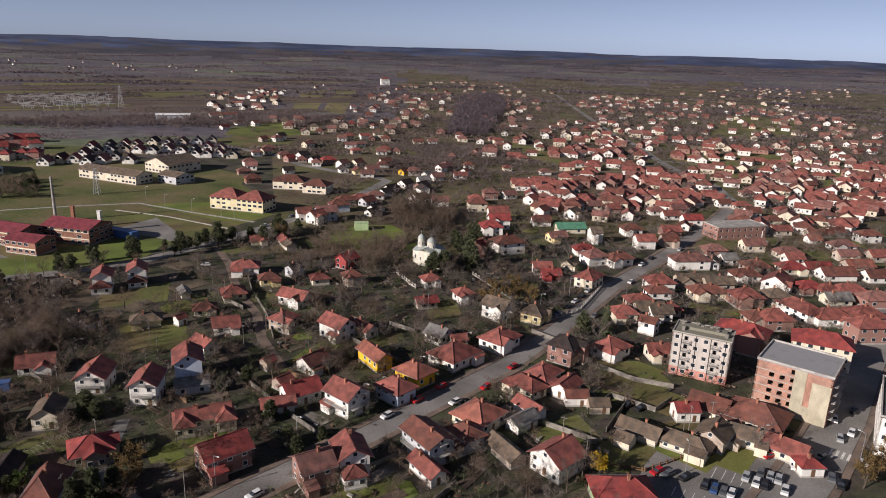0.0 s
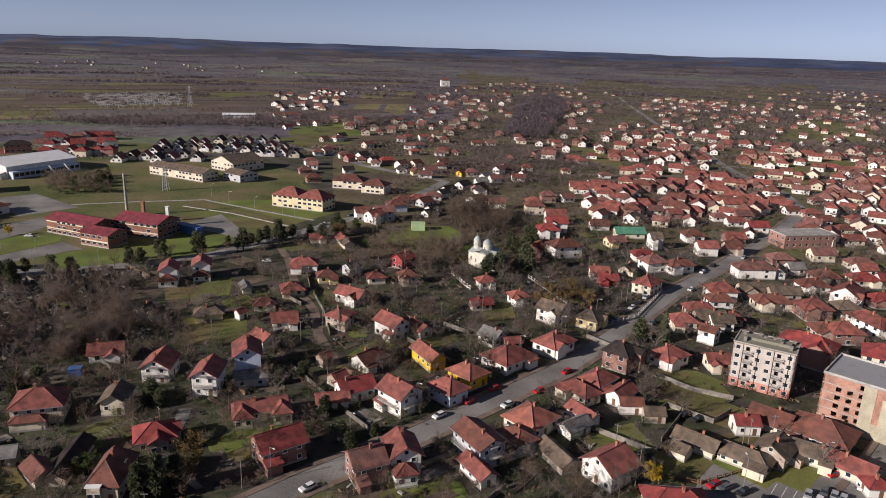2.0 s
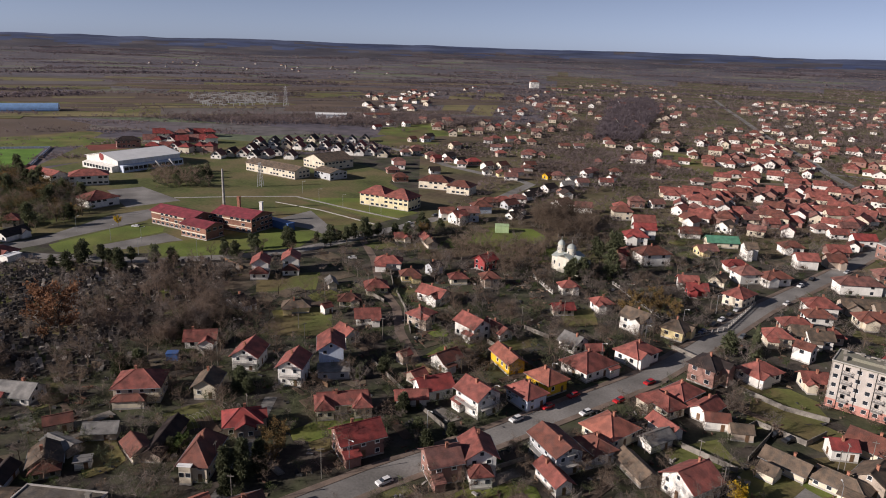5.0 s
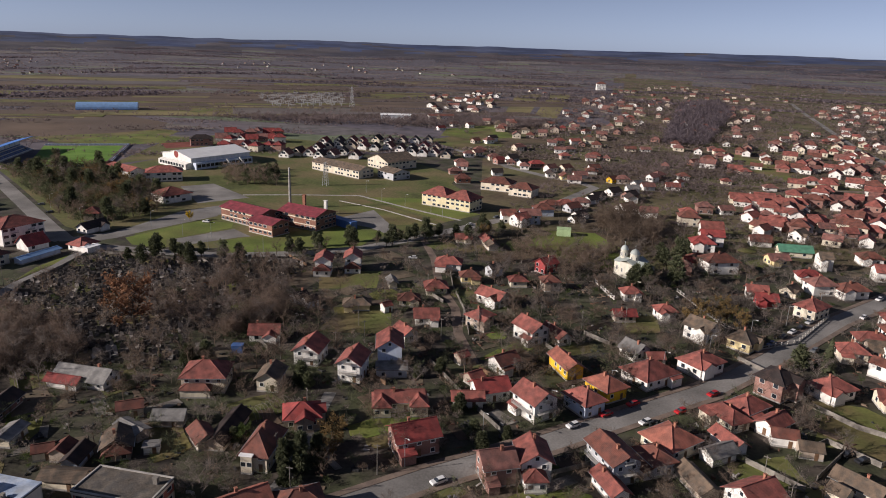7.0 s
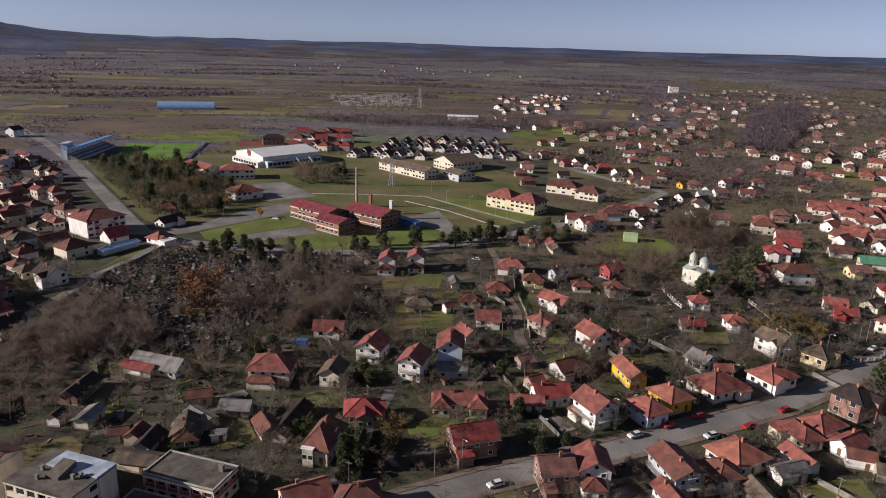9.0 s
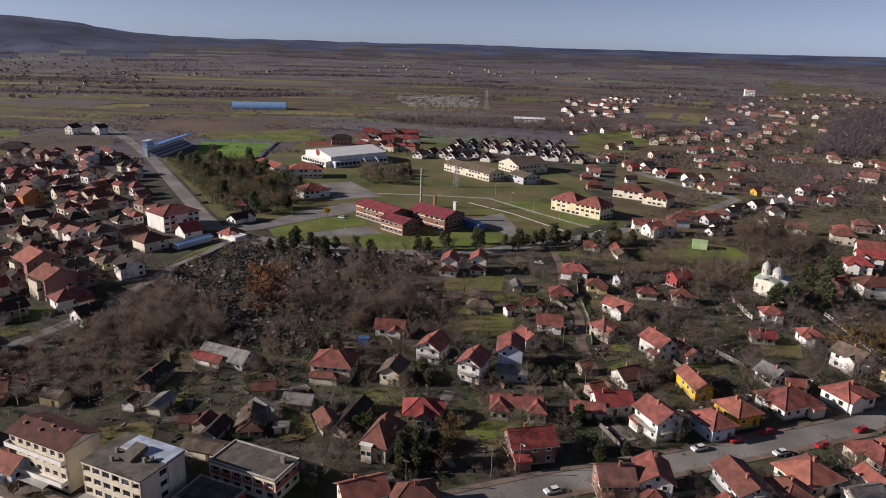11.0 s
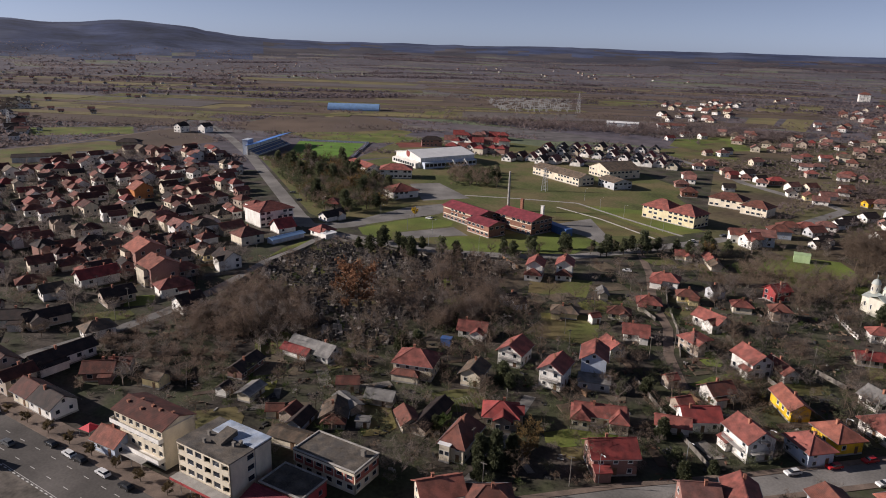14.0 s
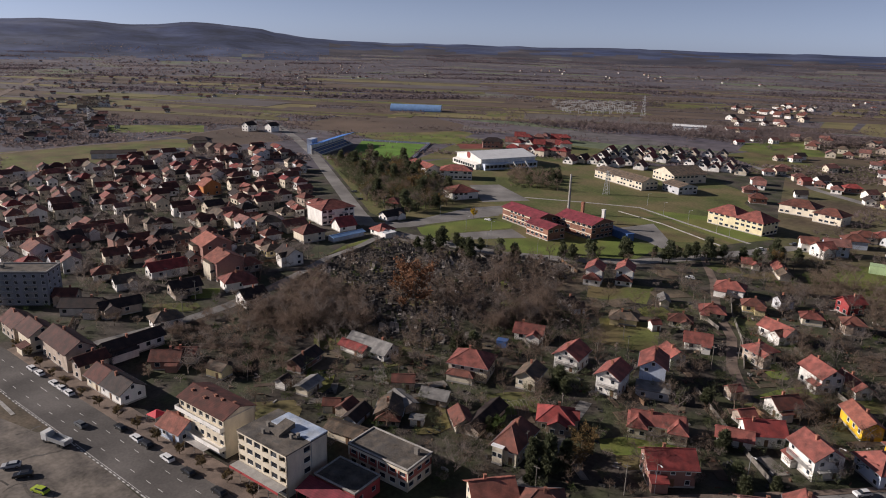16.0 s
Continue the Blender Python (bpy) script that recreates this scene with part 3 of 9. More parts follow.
        q = [(0, 1, 2, 3), (7, 6, 5, 4), (4, 5, 1, 0), (5, 6, 2, 1), (6, 7, 3, 2), (7, 4, 0, 3)]
        f.solid([(x0, y1, z1 + 0.15), (x1, y1, z1 + 0.15), (x1, y0, z0 + 0.15), (x0, y0, z0 + 0.15), (x0, y1, z1), (x1, y1, z1), (x1, y0, z0), (x0, y0, z0)], q if s < 0 else [tuple(reversed(k)) for k in q])
        part("wing_roof", f.mesh("wing_roof", rm), wing)
    # the sides: local normal angle, length, distance of the wall from the middle
    sides = [(0, L, W / 2), (90, W, L / 2), (180, L, W / 2), (-90, W, L / 2)]
    for a, ln, d in sides:
        # outward direction in the world
        o = radians(turn + a - 90)
        facing = -(x * math.cos(o) + y * math.sin(o)) / dist
        if facing < (-0.35 if near else 0.12):
            continue
        if dist > 330 and facing < 0.5:
            continue
        cols = max(1, int(ln / (2.9 if near else 3.4)))
        cols = min(cols, 2) if dist > 300 and name in ("house", "cottage") else cols
        w = 1.25 if near else 1.4 if name in ("house", "cottage") else 2.3
        for s in range(floors):
            for c in range(cols):
                along = (c + 0.5 - cols / 2) * ln / cols
                px, py = along * math.cos(radians(a)) + d * math.sin(radians(a)), along * math.sin(radians(a)) - d * math.cos(radians(a))
                if s == 0 and c == cols // 2 and a in (0, -90) and near:
                    part("door", shared("door", door_mesh), ob, pose(px, py, 0.3, 0, 0, a))
                    continue
                if g.random() < (0.12 if near else 0.25 if dist < 320 else 0.32):
                    continue
                window(ob, px, py, s * step + step * 0.55, a, w, 1.3, near)
        if kind == "G" and a in (90, -90) and slope > 0.8:
            window(ob, math.copysign(L / 2, a), 0, H + 0.9, a, 3.2, 1.9, False)
        elif kind == "G" and a in (90, -90) and W > 6.5 and dist < 260:
            window(ob, math.copysign(L / 2, a), 0, H + W / 2 * slope * 0.38, a, 1.1, 1.2, near)
        if near and more.get("balcony") and facing > 0.55 and floors > 1:
            px, py = d * math.sin(radians(a)), -d * math.cos(radians(a))
            for s in range(1, floors + (1 if kind == "G" and abs(a) == 90 else 0)):
                balcony(ob, px, py, s * step + 0.1, a, ln * (0.8 if s < floors else 0.35))
    if near:
        e = 0.75 if L > 7 else 0.35
        for s in (-1, 1):
            f = Form()
            f.box(-L / 2 - e, L / 2 + e, s * (W / 2 + e + 0.06) - 0.07, s * (W / 2 + e + 0.06) + 0.07, H - e * slope - 0.02, H - e * slope + 0.1)
            part("gutter", f.mesh("gutter", METAL), ob)
    return ob


FAR = {}


def far_house(x, y, turn, L, W, H, kind, roof, wall):
    """A house too far off to be picked apart, for a joined quarter."""
    m = pose(x, y, land(math.hypot(x, y), math.atan2(y, x)), 0, 0, turn)
    slope = 0.6
    for me, mat in ((wall_mesh(L, W, H, slope, kind, WALLS[wall][0]), WALLS[wall][0]), ((gable_roof if kind == "G" else hip_roof)(L, W, H, slope, ROOFS[roof][0], 0.7), ROOFS[roof][0])):
        f = FAR.setdefault(mat.name, (mat, Form()))[1]
        f.solid([m @ v.co for v in me.vertices], [tuple(q.vertices) for q in me.polygons])
        bpy.data.meshes.remove(me)
    f = FAR.setdefault(GLASS.name, (GLASS, Form()))[1]
    for a, ln, d in ((0, L, W / 2), (90, W, L / 2), (180, L, W / 2), (-90, W, L / 2)):
        for c in (-0.25, 0.25):
            q = m @ pose(0, 0, 0, 0, 0, a) @ Matrix.Translation((c * ln, -d, H * 0.5))
            f.box(-0.6, 0.6, -0.06, 0.0, -0.65, 0.65, 0, q)
    TAKEN.append((x, y, 0.45 * (L + W) / 2 + 1.0))

# ---- roads and open ground ----
STREET = [(-90, 83), (-55.6, 122.7), (-43, 137.3), (-19.8, 161.1), (-2.5, 180.4), (22.8, 208.3), (43.1, 238.4), (74.1, 288.4), (116.1, 345.1), (168.9, 420.9), (205, 480), (214, 545), (206, 610), (205, 668), (212, 767), (210, 897), (224, 1176), (236, 1427), (250, 1637)]
MAIN_ROAD = [(-420, 16), (-330, 42), (-242, 57), (-205, 58.8), (-170, 61.2), (-137, 63.2), (-105, 66), (-60, 72)]
RIGHT_STREET = [(330, 430), (230, 318), (181.3, 264.8), (146.8, 220), (117.4, 180.2), (95.8, 153.8), (82.7, 139.5), (60, 115)]
SCHOOL_ROAD = [(-262, 255), (-248, 259), (-219, 263.3), (-192, 269.9), (-154.8, 290.2), (-137.8, 306), (-122.4, 329.8), (-106.1, 358.5), (-90.3, 386.6), (-75.3, 413.5), (-58.3, 465.7), (-44, 520), (-60, 540), (-78, 545), (-123, 579), (-149, 619), (-197, 656)]
LEFT_LANE = [(-227, 72), (-224.4, 117), (-226, 135), (-231.5, 161), (-238.5, 183), (-246, 201.5), (-250, 227), (-256, 245), (-266, 262)]
LEFT_ROAD = [(-245, 335), (-257, 300), (-267, 272), (-280, 262), (-296, 270), (-342, 299), (-419, 347.5), (-493, 394), (-595, 451), (-747, 525), (-1100, 760)]
FIELD_ROAD = [(-650, 60), (-668, 196), (-673, 263), (-667, 320), (-688, 392), (-714, 477)]
ALLEY = [(-73, 102), (-76, 120), (-76, 127), (-78.6, 137.5), (-82.6, 154.6), (-85, 166)]
MID_LANE = [(-115, 335), (-99, 305), (-84, 268), (-70, 245), (-62, 222), (-50, 200)]
strip("road", "grey asphalt street running through the town", "road", STREET, 7.6, ASPHALT, z1=0.06)
strip("road", "wide grey asphalt main road with lane marks", "road", MAIN_ROAD, 12.8, ASPHALT_DARK, z1=0.05)
strip("road", "asphalt street beside the unfinished block", "road", RIGHT_STREET, 12.0, ASPHALT, z1=0.045)
strip("road", "asphalt road past the school lawns", "road", SCHOOL_ROAD, 8.0, ASPHALT, z1=0.055)
strip("road", "narrow lane beside the graveyard", "road", LEFT_LANE, 5.5, ASPHALT, z1=0.05)
strip("road", "pale asphalt road towards the stadium", "road", LEFT_ROAD, 9.0, ASPHALT, z1=0.045)
strip("road", "thin field road between meadows", "road", FIELD_ROAD, 4.0, PAVING, z1=0.05)
strip("road", "narrow alley between gardens", "road", ALLEY, 3.6, ASPHALT, z1=0.05)
strip("road", "narrow lane between houses", "road", MID_LANE, 3.6, PAVING, z1=0.05)
strip("road", "village lane between far houses", "road", [(320, 640), (250, 650), (205, 668)], 6, ASPHALT, z1=0.05)
strip("road", "village lane between far houses", "road", [(205, 610), (120, 590), (20, 575), (-40, 560)], 6, PAVING, z1=0.05)
for line, half in ((STREET[:11], 4.7), (RIGHT_STREET, 7.1)):
    for s in (-1, 1):
        strip("pavement", "raised pavement with a kerb along the street", "pavement", line, 1.9, PAVING, z1=0.17, shift=s * half)
strip("pavement", "wide brick-red pavement along the main road", "pavement", MAIN_ROAD[2:7], 6.4, PAVING, z1=0.17, shift=9.6)
strip("pavement", "raised kerb strip beside the car park", "pavement", [(-230, 57), (-205, 58), (-196, 58)], 1.0, CONCRETE, z1=0.17, shift=-8.0)


def dashes(line, shift, length, gap, width, z):
    f, pts = Form(), offset(line, shift)
    for (x0, y0), (x1, y1) in zip(pts, pts[1:]):
        n = math.hypot(x1 - x0, y1 - y0)
        tx, ty = (x1 - x0) / n, (y1 - y0) / n
        s = 0.0
        while s + length < n:
            m = Matrix.Translation((x0 + tx * s, y0 + ty * s, 0)) @ Matrix.Rotation(math.atan2(ty, tx), 4, "Z")
            f.box(0, length, -width / 2, width / 2, z - 0.02, z, 0, m)
            s += length + gap
    return tagged(new("road_marking", f.mesh("road_marking", PAINT_WHITE)), "white painted dashes on the asphalt", "road marking", kind="structure")


dashes(MAIN_ROAD, -2.6, 2.0, 5.0, 0.13, 0.056)
dashes(MAIN_ROAD, 2.4, 2.0, 5.0, 0.13, 0.056)
dashes(MAIN_ROAD, -6.2, 1.0, 1.0, 0.3, 0.056)
dashes(MAIN_ROAD, -5.7, 6.0, 0.3, 0.12, 0.056)
for i in range(7):
    patch("road_marking", "white crossing bars on the asphalt", "road marking", [(103 + i * 1.1, 160.5 - i * 0.85), (105.6 + i * 1.1, 163.6 - i * 0.85), (106.1 + i * 1.1, 163.2 - i * 0.85), (103.5 + i * 1.1, 160.1 - i * 0.85)], PAINT_WHITE, 0.052)

patch("car_park", "worn asphalt car park beside the main road", "car park", [(-250, 54), (-205, 55), (-178, 55.6), (-128, 56.5), (-60, 66), (-60, 5), (-250, 5)], LOT, 0.035)
patch("car_park", "asphalt car park with painted bays", "car park", [(57, 161), (66, 152), (83, 165), (96, 160), (86, 141), (70, 122), (40, 124), (49, 146)], ASPHALT, 0.035)
patch("lawn", "mown lawn between the cottages and the car park", "lawn", [(54.7, 166.6), (57.9, 159.2), (67.3, 150.2), (70.9, 153.8), (76.7, 149.8), (82.0, 156.7), (85.4, 159.5), (88.0, 164.7), (82.9, 167.2), (74.5, 160.1), (68.6, 155.9), (60.1, 164.1)], GRASS_BRIGHT, 0.05)
for (x0, y0), (x1, y1) in [((70.8, 152.8), (68.0, 148.6)), ((72.8, 151.7), (69.9, 147.5)), ((74.7, 150.5), (71.9, 146.4)), ((76.7, 149.4), (73.8, 145.4)), ((78.6, 148.3), (75.7, 144.3)), ((80.5, 147.2), (77.5, 143.3)), ((57.8, 144.2), (55.6, 140.6)), ((59.8, 143.1), (57.5, 139.5)), ((61.7, 142.0), (59.4, 138.5)), ((63.6, 140.9), (61.3, 137.4)), ((65.5, 139.8), (63.2, 136.4)), ((90.6, 158.0), (87.7, 154.3)), ((92.3, 157.3), (89.4, 153.7))]:
    n = math.hypot(x1 - x0, y1 - y0) / 0.07
    dx, dy = (y1 - y0) / n, -(x1 - x0) / n
    patch("road_marking", "white painted parking bay line", "road marking", [(x0 - dx, y0 - dy), (x1 - dx, y1 - dy), (x1 + dx, y1 + dy), (x0 + dx, y0 + dy)], PAINT_WHITE, 0.045)
patch("school_yard", "pale asphalt sports court", "court", [(-313, 393), (-299, 411), (-252, 382.5), (-271, 355)], ASPHALT, 0.04)
patch("school_yard", "paved yard in front of the school", "court", [(-232.9, 282), (-216.3, 312.4), (-200, 303), (-204.8, 298.8), (-220.5, 276.7)], ASPHALT, 0.04)
patch("school_drive", "broad pale asphalt drive between park and lawn", "court", [(-279, 267.5), (-268.3, 283.3), (-267, 334), (-252.4, 363), (-238.3, 346.2), (-250.2, 313.4), (-259.5, 274), (-268.5, 258)], ASPHALT, 0.038)
patch("forecourt", "asphalt forecourt beside the white three-storey house", "court", [(-288.5, 257), (-292, 262), (-303, 268), (-296, 276), (-283, 268), (-281, 256)], ASPHALT, 0.036)
patch("school_yard", "paved apron behind the school", "court", [(-178, 352), (-150, 345), (-128, 331), (-134, 345), (-165, 385)], ASPHALT, 0.04)
patch("school_grounds", "mown olive grass of the school grounds", "grass", [(-364, 338), (-270, 295), (-237, 266), (-171, 290), (-125, 345), (-113, 380), (-123, 454), (-180, 537), (-334, 587), (-405, 560), (-402, 480), (-405, 420)], SCHOOL_GRASS, 0.012)
patch("verge", "rough grass between the park and the stadium road", "grass", [(-270, 295), (-277, 275), (-300, 281), (-338, 305), (-414, 353), (-500, 405), (-463, 403), (-415, 430), (-405, 420), (-364, 338)], SCHOOL_GRASS, 0.009)
patch("verge", "rough grass beyond the hall and the pitch", "grass", [(-402, 480), (-405, 560), (-334, 587), (-250, 600), (-300, 640), (-440, 640), (-470, 590), (-455, 540), (-415, 440)], SCHOOL_GRASS, 0.008)
patch("lawn", "olive lawn beside the school drive", "lawn", [(-256, 275.8), (-246, 312), (-241.9, 321.9), (-223.1, 321.8), (-219, 314), (-235, 281), (-225.5, 268.6), (-244.5, 267.1)], GRASS_BRIGHT, 0.025)
patch("lawn", "fresh green lawn in front of the school", "lawn", [(-194.5, 270.9), (-207.5, 292), (-195, 309.7), (-169, 338), (-139.8, 340.8), (-139.8, 310.6), (-174.7, 281.5)], GRASS_BRIGHT, 0.025)
patch("lawn", "olive meadow behind the schools", "grass", [(-262, 386), (-318, 452), (-312, 478), (-242, 470), (-200, 560), (-150, 520), (-140, 440), (-186, 410), (-198.7, 393)], SCHOOL_GRASS, 0.02)
patch("lawn", "fresh green strip of lawn", "lawn", [(-187.7, 417), (-149, 428), (-101, 401.6), (-114.8, 375.4)], GRASS_BRIGHT, 0.03)
patch("lawn", "olive playing field with a pale border", "lawn", [(-195, 398.5), (-185, 411), (-117.4, 372.8), (-141.5, 353.4), (-170, 347)], GRASS_DULL, 0.025)
strip("path", "pale gravel path across the school meadow", "path", [(-260, 388), (-225, 405), (-190, 419), (-150, 400), (-108, 382)], 2.2, CONCRETE, z1=0.06)
strip("path", "low pale kerb along the playing field", "path", [(-195, 399), (-160, 388), (-118, 366)], 0.9, CONCRETE, z1=0.3)
patch("football_pitch", "bright green football pitch", "pitch", [(-534, 489), (-476, 523), (-417, 433), (-463, 405)], PITCH, 0.03)
patch("sports_court", "dark red sports court behind the hall", "pitch", [(-459, 552), (-434, 581), (-408, 562), (-433, 528)], surface("red_track", (0.2, 0.06, 0.045), 0.9, 0.2, 0.1, 2, 0.1), 0.025)
patch("meadow", "olive training meadow", "field", [(-586, 520), (-572, 650), (-500, 634), (-470, 560), (-530, 505)], GRASS_DULL, 0.025)
patch("field", "broad brown ploughed field before the arched hall", "field", [(-727, 531), (-702, 565), (-790, 740), (-740, 752), (-640, 722), (-560, 690), (-528, 640), (-545, 590), (-585, 535), (-640, 505)], PLOUGHED, 0.03)
patch("meadow", "olive meadow beside the stadium", "field", [(-545, 530), (-519, 596), (-464, 598), (-457, 552), (-474, 534), (-520, 512)], GRASS_BRIGHT, 0.036)
patch("meadow", "green meadow beside the field road", "field", [(-675, 198), (-662, 355), (-611, 359), (-572, 298), (-566, 164)], GRASS_DULL, 0.02)
patch("field", "bare reddish-brown field by the far houses", "field", [(-689, 362), (-702, 465), (-622, 447), (-583, 426), (-590, 362)], PLOUGHED, 0.015)
patch("meadow", "olive meadow beyond the goal posts", "field", [(-862, 519), (-947, 764), (-851, 686), (-822, 512), (-831, 450)], STRAW, 0.02)
strip("road", "pale road crossing the far plain", "road", [(-1150, 320), (-1296, 395), (-1698, 589), (-1900, 710)], 12.0, PAVING, z1=0.6)
patch("meadow", "green meadow with goal posts", "field", [(-808, 350), (-746, 434), (-690, 401), (-747, 322)], GRASS_BRIGHT, 0.03)
patch("meadow", "pale strip field on the slope", "field", [(-228, 1014), (-300, 1440), (-262, 1560), (-195, 1038)], STRAW, 0.03)
patch("meadow", "pale strip field on the slope", "field", [(-187, 1043), (-248, 1580), (-202, 1560), (-150, 1021)], STRAW, 0.03)
patch("field", "ochre stubble field", "field", [(-692, 1540), (-787, 1860), (-640, 1890), (-583, 1593)], STRAW, 0.03)
patch("meadow", "green meadow between the hamlets", "field", [(-239, 749), (-253, 814), (-209, 890), (-160, 780), (-187, 740)], GRASS_BRIGHT, 0.02)
patch("lawn", "green garden plot", "lawn", [(-62, 345), (-58, 380), (-30, 386), (-14, 360), (-40, 340)], GRASS_BRIGHT, 0.02)
patch("lawn", "green garden plot", "lawn", [(-110, 205), (-112, 226), (-92, 232), (-84, 212)], GRASS_DULL, 0.02)
patch("lawn", "green garden plot", "lawn", [(42, 152), (50, 168), (72, 178), (84, 170), (64, 156)], GRASS_DULL, 0.02)
patch("lawn", "green garden plot", "lawn", [(48, 184), (54, 205), (72, 208), (74, 196)], GRASS_DULL, 0.02)
patch("lawn", "grass verge beside the lane", "lawn", [(-248.5, 200), (-257, 222), (-259, 244), (-254.5, 247), (-253.5, 226), (-249.5, 202)], GRASS_BRIGHT, 0.02)
patch("yard", "pale trodden yard", "yard", [(-172, 118), (-160, 137), (-148, 134), (-156, 118)], EARTH, 0.02)
patch("yard", "trodden earth of the graveyard", "yard", [(-250, 178), (-250, 250), (-222, 257), (-190, 262), (-150, 284), (-134, 270), (-136, 210), (-160, 195), (-199, 181)], EARTH, 0.012)
for pts in ([(52, 213), (55, 206), (64, 200), (74, 207), (67, 214)], [(54, 188), (66, 178), (75, 177), (73, 191), (60, 193)], [(70, 160), (80, 154), (85, 161), (78, 164)], [(52, 163), (58, 151.6), (66, 151), (58, 166)], [(-115, 228), (-105, 213), (-87, 218), (-97, 238)], [(25, 168), (30, 158), (45, 163), (40, 177)], [(-8, 261), (-4, 245), (8, 250), (6, 267)], [(-140, 265), (-130, 245), (-108, 255), (-115, 277)]):
    patch("lawn", "patch of short olive garden grass", "lawn", pts, GRASS_DULL, 0.028)
for i, pts in enumerate(([(253, 629), (310, 747), (381, 743), (351, 649)], [(334, 901), (486, 1218), (583, 1156), (444, 901)], [(222, 704), (287, 785), (296, 670), (222, 621)], [(300, 558), (369, 652), (397, 628), (350, 543)], [(53, 720), (69, 778), (117, 684), (106, 631)], [(94, 679), (121, 704), (106, 615), (59, 647)], [(237, 626), (288, 652), (256, 575), (221, 581)], [(-239, 700), (-204, 837), (-154, 700), (-195, 662)])):
    patch("meadow", "olive pasture among the far houses", "field", pts, GRASS_DULL, 0.02 + i * 0.006)
patch("verge", "bare brown verge beside the main road", "yard", [(-260, 52), (-214, 53), (-191, 54), (-181, 56), (-182, 51), (-197, 47), (-260, 40)], EARTH, 0.045)
g = random.Random(19)
for i in range(16):
    x, y, a = g.uniform(-205, -140), g.uniform(14, 48), g.uniform(-0.6, 0.6) + g.choice((0, 1.57))
    line = [(x, y)]
    for _ in range(g.randrange(4, 9)):
        a += g.uniform(-0.7, 0.7)
        line.append((line[-1][0] + math.cos(a) * 1.6, line[-1][1] + math.sin(a) * 1.6))
    strip("tar_seam", "dark tar-filled crack in the worn asphalt", "road marking", line, g.uniform(0.25, 0.8), BITUMEN, z1=0.05 + i * 0.001)
# strips of far fields
g = random.Random(5)
KINDS = [(PLOUGHED, "brown ploughed field"), (STRAW, "ochre stubble field"), (GRASS_DULL, "dull green winter-wheat field"), (PLOUGHED, "brown ploughed field"), (PLOUGHED, "brown ploughed field"), (FALLOW, "grey-brown fallow field")]
for i in range(150):
    az, r = radians(g.uniform(98, 170)), g.uniform(980, 1900)
    if abs(math.degrees(az) - 101) < 5 and r < 1700:
        continue
    x, y = r * math.cos(az), r * math.sin(az)
    l, w, a = g.uniform(80, 260), g.uniform(12, 48), radians(28 + g.uniform(-8, 8))
    c, s = math.cos(a), math.sin(a)
    mat, words = g.choice(KINDS)
    patch("field", "long narrow " + words, "field", [(x + c * p - s * q, y + s * p + c * q) for p, q in ((-l, -w), (l, -w * 0.9), (l * 0.95, w), (-l, w))], mat, 0.05 + i * 0.004)

# ---- blocks, schools and halls ----


def vent_mesh():
    f = Form()
    f.box(-0.45, 0.45, -0.35, 0.35, 0, 1.3)
    f.box(-0.55, 0.55, -0.45, 0.45, 1.3, 1.42)
    return f.mesh("vent", OLD_CONCRETE)


